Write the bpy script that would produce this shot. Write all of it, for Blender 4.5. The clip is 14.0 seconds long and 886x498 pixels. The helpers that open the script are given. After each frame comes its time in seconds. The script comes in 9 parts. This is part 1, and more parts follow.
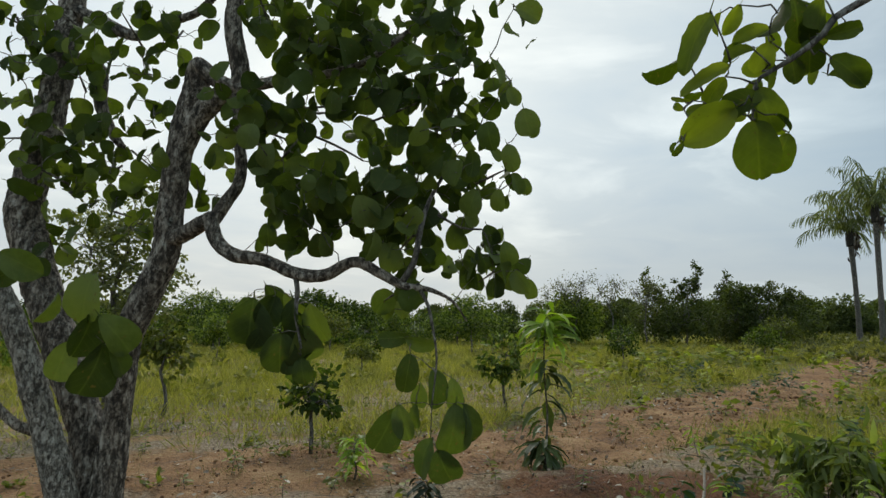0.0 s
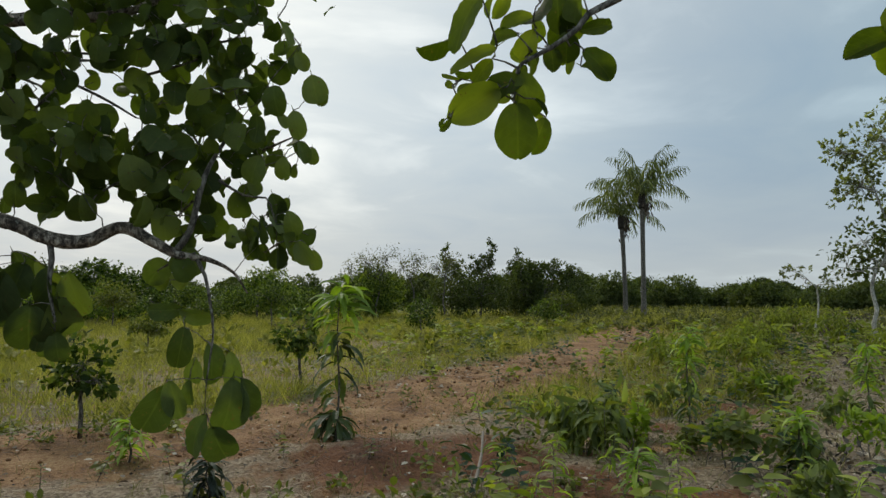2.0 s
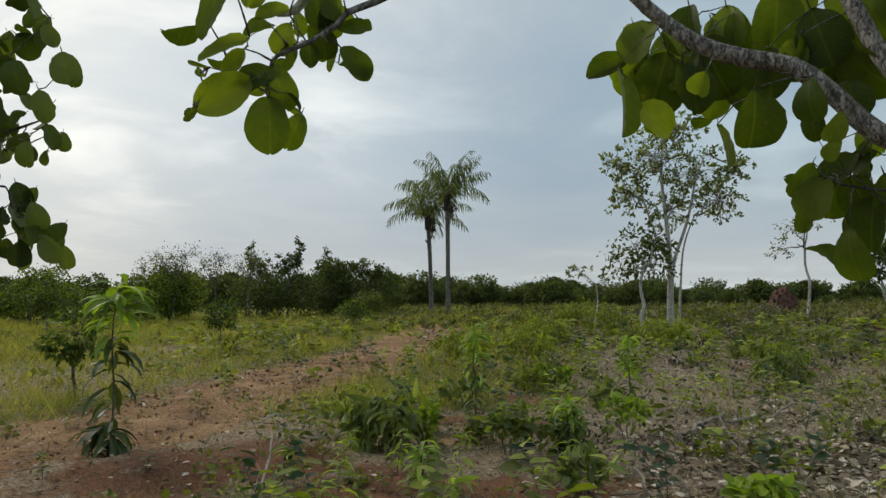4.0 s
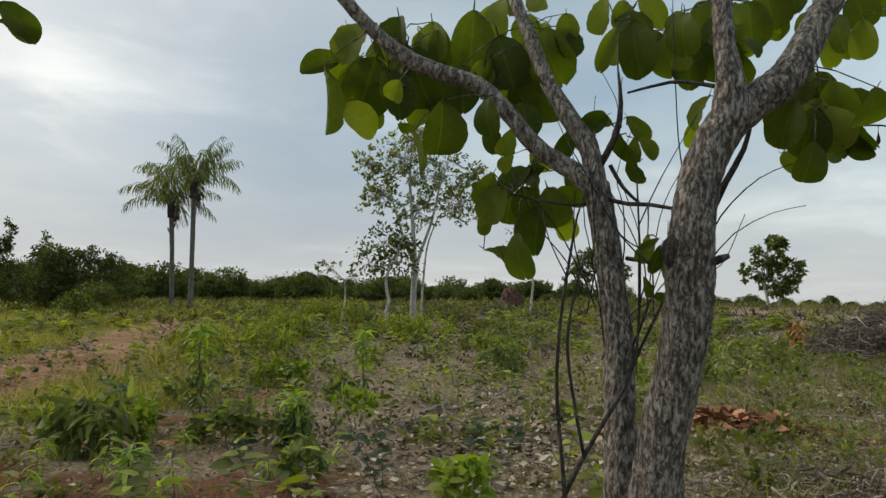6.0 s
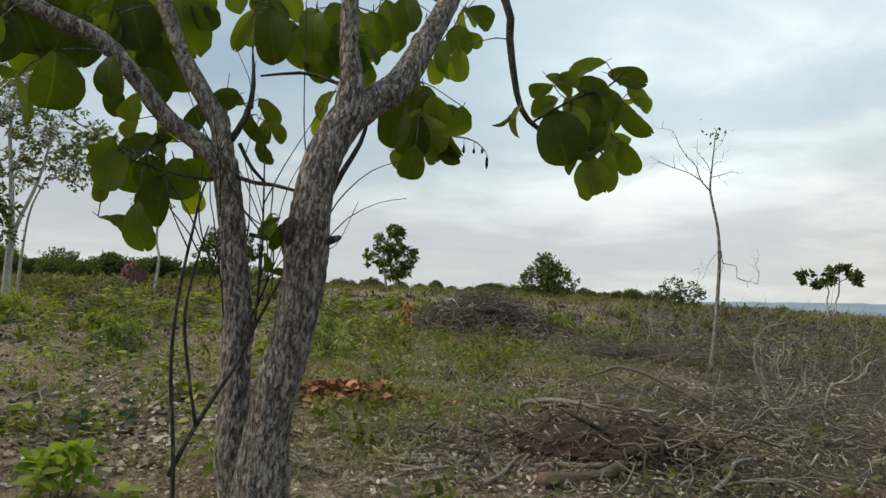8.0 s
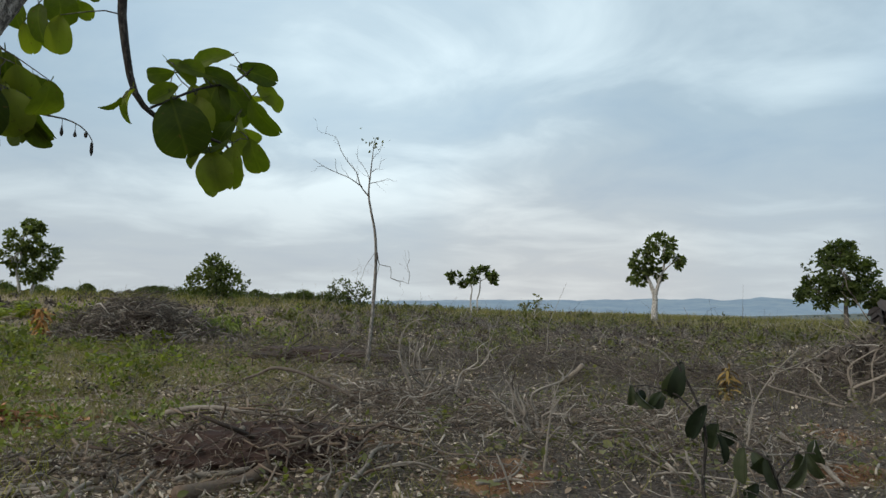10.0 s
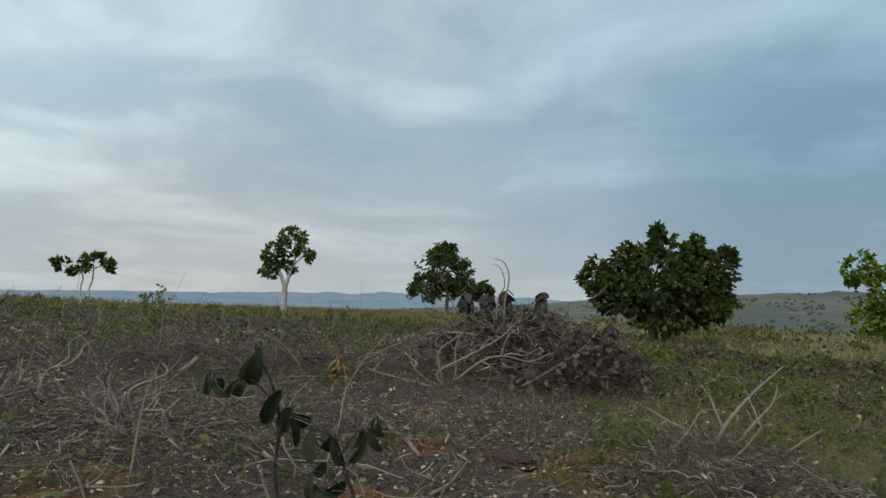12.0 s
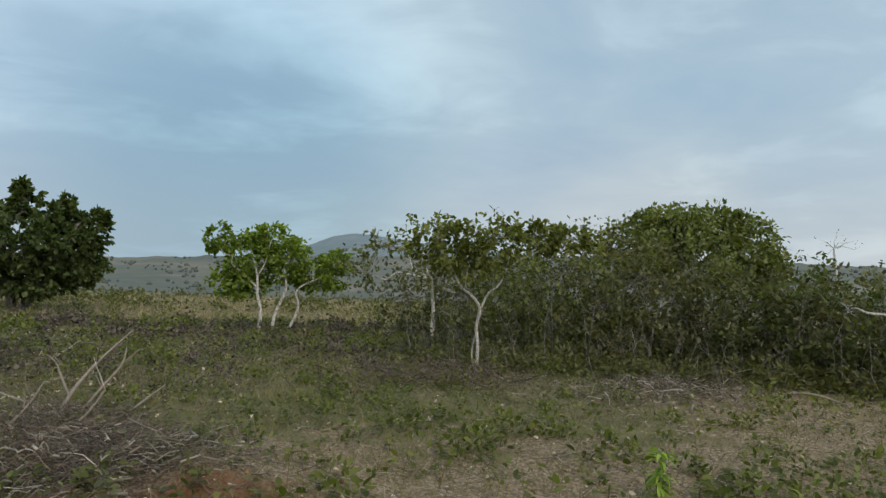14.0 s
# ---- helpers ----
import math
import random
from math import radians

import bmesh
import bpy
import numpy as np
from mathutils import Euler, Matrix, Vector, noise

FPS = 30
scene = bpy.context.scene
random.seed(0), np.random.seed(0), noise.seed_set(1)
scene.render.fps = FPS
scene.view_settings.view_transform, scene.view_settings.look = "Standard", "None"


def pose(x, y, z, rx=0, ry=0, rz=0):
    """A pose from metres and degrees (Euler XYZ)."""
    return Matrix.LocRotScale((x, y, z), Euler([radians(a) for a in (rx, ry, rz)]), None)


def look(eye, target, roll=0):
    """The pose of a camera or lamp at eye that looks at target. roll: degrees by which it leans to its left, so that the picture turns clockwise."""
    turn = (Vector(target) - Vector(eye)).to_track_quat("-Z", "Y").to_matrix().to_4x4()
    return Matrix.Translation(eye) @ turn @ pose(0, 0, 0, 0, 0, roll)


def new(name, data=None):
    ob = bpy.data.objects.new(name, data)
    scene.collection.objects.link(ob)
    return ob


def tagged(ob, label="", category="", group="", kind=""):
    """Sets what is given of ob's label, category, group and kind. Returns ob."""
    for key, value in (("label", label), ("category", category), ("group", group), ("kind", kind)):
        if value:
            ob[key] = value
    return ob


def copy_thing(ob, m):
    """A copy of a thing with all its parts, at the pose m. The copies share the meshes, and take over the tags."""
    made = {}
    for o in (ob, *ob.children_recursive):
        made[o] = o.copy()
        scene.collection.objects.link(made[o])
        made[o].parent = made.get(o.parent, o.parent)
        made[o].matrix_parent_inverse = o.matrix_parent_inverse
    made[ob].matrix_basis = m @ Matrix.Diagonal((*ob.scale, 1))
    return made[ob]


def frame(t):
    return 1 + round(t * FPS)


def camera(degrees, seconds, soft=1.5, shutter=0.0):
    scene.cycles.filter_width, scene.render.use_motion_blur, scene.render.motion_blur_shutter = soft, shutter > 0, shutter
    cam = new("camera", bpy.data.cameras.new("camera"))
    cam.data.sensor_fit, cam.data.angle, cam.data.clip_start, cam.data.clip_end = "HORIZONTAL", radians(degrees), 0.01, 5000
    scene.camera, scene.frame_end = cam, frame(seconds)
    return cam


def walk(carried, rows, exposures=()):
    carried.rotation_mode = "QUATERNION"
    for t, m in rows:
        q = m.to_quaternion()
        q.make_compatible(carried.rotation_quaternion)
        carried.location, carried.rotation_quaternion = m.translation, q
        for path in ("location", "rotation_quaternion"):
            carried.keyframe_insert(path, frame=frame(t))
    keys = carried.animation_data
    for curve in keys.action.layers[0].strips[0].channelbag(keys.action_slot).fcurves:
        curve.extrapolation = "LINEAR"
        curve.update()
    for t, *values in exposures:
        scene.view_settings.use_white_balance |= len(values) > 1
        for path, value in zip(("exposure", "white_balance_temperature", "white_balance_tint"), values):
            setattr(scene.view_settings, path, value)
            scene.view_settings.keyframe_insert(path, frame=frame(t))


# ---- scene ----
cam = camera(65.50, 14.0, soft=1.45)
PATH = [
    (0.0, 0.0142, 0.0200, 1.4951, 96.091, -1.044, 0.756),
    (0.5, 0.0417, 0.0166, 1.4979, 96.053, -1.019, -3.227),
    (1.0, 0.0679, 0.0190, 1.4968, 95.828, -1.024, -6.687),
    (1.5, 0.0909, 0.0300, 1.4933, 94.938, -0.943, -9.906),
    (2.0, 0.1195, 0.0336, 1.4892, 94.200, -1.139, -15.339),
    (2.5, 0.1417, 0.0209, 1.4892, 94.212, -1.095, -19.397),
    (2.7, 0.1465, 0.0128, 1.4901, 94.115, -0.964, -21.044),
    (4.8, 0.3503, -0.0513, 1.4851, 93.983, -0.705, -38.644),
    (5.0, 0.3587, -0.0686, 1.4839, 93.731, -0.845, -40.975),
    (5.5, 0.3802, -0.1183, 1.4850, 94.206, -1.081, -45.822),
    (6.0, 0.4026, -0.1550, 1.4837, 94.299, -1.231, -51.216),
    (6.5, 0.3834, -0.1694, 1.4862, 94.986, -1.079, -58.762),
    (7.0, 0.3290, -0.1831, 1.4799, 93.292, -0.998, -66.148),
    (7.2, 0.3104, -0.1913, 1.4759, 93.317, -1.442, -69.745),
    (9.3, 0.3279, -0.3681, 1.4624, 94.182, -1.805, -97.119),
    (9.5, 0.3283, -0.3957, 1.4632, 94.453, -1.529, -100.376),
    (10.0, 0.3521, -0.4563, 1.4660, 94.623, -1.282, -107.597),
    (10.5, 0.3609, -0.5225, 1.4609, 94.739, -1.414, -114.139),
    (11.0, 0.3688, -0.5834, 1.4510, 93.756, -1.052, -118.276),
    (11.5, 0.3699, -0.6426, 1.4450, 93.371, -1.029, -127.856),
    (12.0, 0.3230, -0.6933, 1.4398, 94.787, -1.655, -137.286),
    (12.5, 0.2781, -0.6664, 1.4423, 94.126, -0.631, -147.505),
    (13.0, 0.2157, -0.6186, 1.4605, 92.307, -1.879, -161.162),
    (13.5, 0.1262, -0.5682, 1.4807, 93.015, -1.485, -174.384),
    (14.0, 0.0255, -0.5269, 1.4853, 92.962, -1.168, -185.801),
]
EXPOSURES = [(0.0, 0.03, 6800, 6), (2.5, -0.05, 6900, 8), (5.5, 0.05, 7250, 11), (7.0, 0.22, 7450, 13), (9.5, 0.12, 6850, 11), (10.5, -0.04, 6700, 10), (12.0, -0.2, 6750, 9), (13.0, -0.14, 6800, 10), (14.0, 0.16, 6850, 10)]
walk(cam, [(t, pose(x, y, z, rx, ry, rz)) for t, x, y, z, rx, ry, rz in PATH], exposures=EXPOSURES)

# ---------------------------------------------------------------- light
SUN_AZ, SUN_EL = -14.0, 38.0
world = bpy.data.worlds.new("sky")
scene.world = world
world.use_nodes = True


def wire(tree, kind, inputs=None, **settings):
    node = tree.nodes.new(kind)
    if "operation" in settings:
        node.operation = settings["operation"]
    if "interpolation_type" in settings:
        node.interpolation_type = settings["interpolation_type"]
    if "data_type" in settings:
        node.data_type = settings["data_type"]
    if "blend_type" in settings:
        node.blend_type = settings["blend_type"]
    if "feature" in settings:
        node.feature = settings["feature"]
    if "attribute_name" in settings:
        node.attribute_name = settings["attribute_name"]
    if "sky_type" in settings:
        node.sky_type = settings["sky_type"]
    if "sun_disc" in settings:
        node.sun_disc = settings["sun_disc"]
    if "sun_elevation" in settings:
        node.sun_elevation = settings["sun_elevation"]
    if "sun_rotation" in settings:
        node.sun_rotation = settings["sun_rotation"]
    if "air_density" in settings:
        node.air_density = settings["air_density"]
    if "dust_density" in settings:
        node.dust_density = settings["dust_density"]
    for key, value in (inputs or {}).items():
        if isinstance(value, bpy.types.NodeSocket):
            tree.links.new(value, node.inputs[key])
        else:
            node.inputs[key].default_value = value
    return node


def ramp(tree, fac, *stops, mode="LINEAR"):
    node = wire(tree, "ShaderNodeValToRGB", {0: fac})
    node.color_ramp.interpolation = mode
    while len(node.color_ramp.elements) < len(stops):
        node.color_ramp.elements.new(0.5)
    for element, (place, colour) in zip(node.color_ramp.elements, stops):
        element.position = place
        element.color = (*colour, 1) if len(colour) == 3 else colour
    return node.outputs[0]


def mixed(tree, fac, a, b, blend="MIX"):
    node = wire(tree, "ShaderNodeMix", data_type="RGBA", blend_type=blend)
    for key, value in ((0, fac), (6, a), (7, b)):
        if isinstance(value, bpy.types.NodeSocket):
            tree.links.new(value, node.inputs[key])
        else:
            node.inputs[key].default_value = (*value, 1) if isinstance(value, tuple) and len(value) == 3 else value
    return node.outputs[2]


def sums(tree, op, a, b=0.0, c=0.0):
    node = wire(tree, "ShaderNodeMath", {0: a, 1: b, 2: c}, operation=op)
    return node.outputs[0]


def build_sky():
    t = world.node_tree
    t.nodes.clear()
    sky = wire(t, "ShaderNodeTexSky", sky_type="NISHITA", sun_disc=False, sun_elevation=radians(SUN_EL), sun_rotation=radians(SUN_AZ), air_density=1.0, dust_density=2.5)
    coord = wire(t, "ShaderNodeTexCoord")
    way = coord.outputs["Generated"]
    part = wire(t, "ShaderNodeSeparateXYZ", {0: way})
    lift = sums(t, "ADD", sums(t, "MAXIMUM", part.outputs[2], 0.0), 0.13)
    flat = wire(t, "ShaderNodeCombineXYZ", {0: sums(t, "DIVIDE", part.outputs[0], lift), 1: sums(t, "DIVIDE", part.outputs[1], lift), 2: 0.0})
    big = wire(t, "ShaderNodeTexNoise", {"Vector": flat.outputs[0], "Scale": 0.42, "Detail": 5.0, "Roughness": 0.5, "Distortion": 0.4})
    small = wire(t, "ShaderNodeTexNoise", {"Vector": flat.outputs[0], "Scale": 1.5, "Detail": 6.0, "Roughness": 0.55, "Distortion": 0.6})
    both = sums(t, "MULTIPLY_ADD", small.outputs[0], 0.35, sums(t, "MULTIPLY", big.outputs[0], 0.65))
    clouds = ramp(t, both, (0.34, CLOUD_DARK), (0.5, CLOUD_MID), (0.64, CLOUD_LIGHT))
    # the overcast is brighter and whiter towards the hidden sun
    to_sun = wire(t, "ShaderNodeVectorMath", {0: way, 1: (math.sin(radians(SUN_AZ)) * math.cos(radians(SUN_EL)), math.cos(radians(SUN_AZ)) * math.cos(radians(SUN_EL)), math.sin(radians(SUN_EL)))}, operation="DOT_PRODUCT")
    near_sun = wire(t, "ShaderNodeMapRange", {0: to_sun.outputs["Value"], 1: 0.45, 2: 1.0, 3: 0.0, 4: 1.0}, interpolation_type="SMOOTHSTEP").outputs[0]
    glow = mixed(t, near_sun, (*CLOUD_FAR, 1), (*CLOUD_SUN, 1))
    lit = mixed(t, 1.0, clouds, glow, "MULTIPLY")
    # pale band of haze low over the land
    low = wire(t, "ShaderNodeMapRange", {0: part.outputs[2], 1: 0.0, 2: 0.28, 3: 1.0, 4: 0.0}, interpolation_type="SMOOTHSTEP").outputs[0]
    lit = mixed(t, sums(t, "MULTIPLY", low, 0.6), lit, (*HAZE, 1))
    # thinner cloud to the east, thicker to the north-east and south, a pale break low in the south-west
    for az, el, narrow, colour in CLOUD_BREAKS:
        spot = wire(t, "ShaderNodeVectorMath", {0: way, 1: (math.sin(radians(az)) * math.cos(radians(el)), math.cos(radians(az)) * math.cos(radians(el)), math.sin(radians(el)))}, operation="DOT_PRODUCT")
        share = wire(t, "ShaderNodeMapRange", {0: spot.outputs["Value"], 1: narrow, 2: 1.0, 3: 0.0, 4: 1.0}, interpolation_type="SMOOTHSTEP").outputs[0]
        lit = mixed(t, sums(t, "MULTIPLY", share, sums(t, "MULTIPLY_ADD", both, 1.4, 0.3)), lit, mixed(t, 1.0, lit, (*colour, 1), "MULTIPLY"))
    base = wire(t, "ShaderNodeBackground", {0: sky.outputs[0], 1: 0.06})
    cover = wire(t, "ShaderNodeBackground", {0: lit, 1: SKY_LEVEL})
    both_bg = wire(t, "ShaderNodeMixShader", {0: 0.93, 1: base.outputs[0], 2: cover.outputs[0]})
    wire(t, "ShaderNodeOutputWorld", {0: both_bg.outputs[0]})


CLOUD_DARK, CLOUD_MID, CLOUD_LIGHT = (0.40, 0.495, 0.60), (0.54, 0.605, 0.66), (0.86, 0.90, 0.915)
CLOUD_FAR, CLOUD_SUN, HAZE = (0.80, 0.96, 1.06), (1.55, 1.50, 1.46), (0.60, 0.615, 0.63)
CLOUD_BREAKS = ((24, 13, 0.91, (0.86, 0.885, 0.92)), (205, 15, 0.91, (0.84, 0.87, 0.91)), (100, 27, 0.90, (1.34, 1.30, 1.26)), (162, 14, 0.90, (0.80, 0.87, 0.95)), (170, 5, 0.93, (0.68, 0.79, 0.83)), (-158, 6, 0.985, (1.14, 1.08, 1.03)), (48, 26, 0.88, (0.80, 0.82, 0.86)), (118, 5, 0.97, (1.08, 1.03, 1.0)))
SKY_LEVEL = 1.0
build_sky()
sun = new("sun", bpy.data.lights.new("sun", "SUN"))
sun.data.energy, sun.data.angle, sun.data.color = 1.5, radians(20), (1.0, 0.96, 0.9)
sun.matrix_world = look((0, 0, 30), (-math.sin(radians(SUN_AZ)) * math.cos(radians(SUN_EL)), -math.cos(radians(SUN_AZ)) * math.cos(radians(SUN_EL)), 30 - math.sin(radians(SUN_EL))))


# ---------------------------------------------------------------- materials
def material(name):
    m = bpy.data.materials.new(name)
    m.use_nodes = True
    t = m.node_tree
    t.nodes.clear()
    return m, t


def finish(t, shader):
    wire(t, "ShaderNodeOutputMaterial", {0: shader})


def random_of(t, by):
    if by == "object":
        return wire(t, "ShaderNodeObjectInfo").outputs["Random"]
    return wire(t, "ShaderNodeNewGeometry").outputs["Random Per Island"]


def leaf_material(name, dark, mid, light, by="island", through_light=0.35, rough=0.45, grain=30.0, vein=False):
    m, t = material(name)
    rnd = random_of(t, by)
    place = wire(t, "ShaderNodeTexCoord").outputs["Object"]
    fine = wire(t, "ShaderNodeTexNoise", {"Vector": place, "Scale": grain, "Detail": 4.0, "Roughness": 0.6})
    wide = wire(t, "ShaderNodeTexNoise", {"Vector": place, "Scale": grain * 0.12, "Detail": 2.0})
    whole = sums(t, "MULTIPLY_ADD", wire(t, "ShaderNodeObjectInfo").outputs["Random"], 0.22, -0.11)
    f = sums(t, "ADD", whole, sums(t, "MULTIPLY_ADD", fine.outputs[0], 0.35, sums(t, "MULTIPLY_ADD", wide.outputs[0], 0.35, sums(t, "MULTIPLY", rnd, 0.55))))
    colour = ramp(t, f, (0.28, dark), (0.62, mid), (0.95, light))
    if vein:
        part = wire(t, "ShaderNodeSeparateXYZ", {0: place})
        side = sums(t, "ABSOLUTE", part.outputs[0])
        rib = wire(t, "ShaderNodeMapRange", {0: side, 1: 0.008, 2: 0.03, 3: 1.0, 4: 0.0}).outputs[0]
        slope = sums(t, "MULTIPLY_ADD", side, -0.8, part.outputs[1])
        ribs = sums(t, "ABSOLUTE", sums(t, "SUBTRACT", sums(t, "FRACT", sums(t, "MULTIPLY", slope, 6.0)), 0.5))
        ribs = wire(t, "ShaderNodeMapRange", {0: ribs, 1: 0.0, 2: 0.09, 3: 0.5, 4: 0.0}).outputs[0]
        lines = sums(t, "MAXIMUM", rib, ribs)
        colour = mixed(t, sums(t, "MULTIPLY", lines, 0.13), colour, (*[c * 1.5 for c in light], 1))
        spots = wire(t, "ShaderNodeTexNoise", {"Vector": wire(t, "ShaderNodeVectorMath", {0: place, 1: wire(t, "ShaderNodeCombineXYZ", {0: sums(t, "MULTIPLY", rnd, 40.0)}).outputs[0]}, operation="ADD").outputs[0], "Scale": 9.0, "Detail": 3.0})
        colour = mixed(t, ramp(t, spots.outputs[0], (0.66, (0, 0, 0)), (0.72, (0.8, 0.8, 0.8))), colour, (0.11, 0.075, 0.03, 1))
    bump = wire(t, "ShaderNodeBump", {"Strength": 0.25, "Distance": 0.004, "Height": fine.outputs[0]})
    face = wire(t, "ShaderNodeBsdfPrincipled", {"Base Color": colour, "Roughness": rough, "Specular IOR Level": 0.22 if by == "object" else 0.10, "Normal": bump.outputs[0]})
    warm = mixed(t, 1.0, colour, (1.75, 1.9, 0.42), "MULTIPLY")
    back = wire(t, "ShaderNodeBsdfTranslucent", {"Color": warm})
    finish(t, wire(t, "ShaderNodeMixShader", {0: through_light, 1: face.outputs[0], 2: back.outputs[0]}).outputs[0])
    return m


def bark_material(name, dark, mid, pale, size=16.0, long=0.28, depth=0.012, lichen=(0.42, 0.43, 0.38), plated=False):
    m, t = material(name)
    place = wire(t, "ShaderNodeTexCoord").outputs["Object"]
    wave = wire(t, "ShaderNodeTexNoise", {"Vector": place, "Scale": 30.0, "Detail": 3.0})
    bent = mixed(t, 0.016, place, wave.outputs[1])
    stretched = wire(t, "ShaderNodeMapping", {"Vector": bent, "Scale": (1.0, 1.0, long)})
    fine = wire(t, "ShaderNodeTexNoise", {"Vector": stretched.outputs[0], "Scale": size * 3.2, "Detail": 8.0, "Roughness": 0.72})
    split = wire(t, "ShaderNodeTexNoise", {"Vector": stretched.outputs[0], "Scale": size * 2.0, "Detail": 6.0, "Roughness": 0.7})
    broad = wire(t, "ShaderNodeTexNoise", {"Vector": place, "Scale": 5.0, "Detail": 3.0})
    speck = wire(t, "ShaderNodeTexNoise", {"Vector": place, "Scale": size * 2.8, "Detail": 4.0, "Roughness": 0.65})
    gap = sums(t, "ABSOLUTE", sums(t, "SUBTRACT", split.outputs[0], 0.5))
    edge = wire(t, "ShaderNodeMapRange", {0: gap, 1: 0.0, 2: 0.03, 3: 0.15, 4: 1.0}, interpolation_type="SMOOTHSTEP").outputs[0]
    level = sums(t, "MULTIPLY_ADD", sums(t, "SUBTRACT", broad.outputs[0], 0.5), 0.14, fine.outputs[0])
    if plated:
        crack = wire(t, "ShaderNodeAttribute", attribute_name="crack").outputs["Fac"]
        level = sums(t, "MULTIPLY_ADD", crack, -0.10, sums(t, "ADD", level, 0.04))
    tone = ramp(t, level, (0.34, [c * 0.55 for c in dark]), (0.43, dark), (0.52, mid), (0.66, pale))
    colour = mixed(t, edge, (*[c * 0.6 for c in dark], 1), tone)
    colour = mixed(t, ramp(t, speck.outputs[0], (0.64, (0, 0, 0)), (0.69, (0.5, 0.5, 0.5))), colour, (*lichen, 1))
    height = sums(t, "MULTIPLY_ADD", edge, 0.7, sums(t, "MULTIPLY", fine.outputs[0], 0.5))
    bump = wire(t, "ShaderNodeBump", {"Strength": 1.0, "Distance": depth * 1.3, "Height": height})
    finish(t, wire(t, "ShaderNodeBsdfPrincipled", {"Base Color": colour, "Roughness": 0.9, "Normal": bump.outputs[0]}).outputs[0])
    return m


def dry_material(name, dark, mid, light, by="island", grain=40.0, rough=0.85):
    m, t = material(name)
    rnd = random_of(t, by)
    place = wire(t, "ShaderNodeTexCoord").outputs["Object"]
    fine = wire(t, "ShaderNodeTexNoise", {"Vector": place, "Scale": grain, "Detail": 4.0, "Roughness": 0.65})
    f = sums(t, "MULTIPLY_ADD", fine.outputs[0], 0.4, sums(t, "MULTIPLY", rnd, 0.65))
    colour = ramp(t, f, (0.15, dark), (0.5, mid), (0.92, light))
    bump = wire(t, "ShaderNodeBump", {"Strength": 0.4, "Distance": 0.004, "Height": fine.outputs[0]})
    finish(t, wire(t, "ShaderNodeBsdfPrincipled", {"Base Color": colour, "Roughness": rough, "Normal": bump.outputs[0]}).outputs[0])
    return m


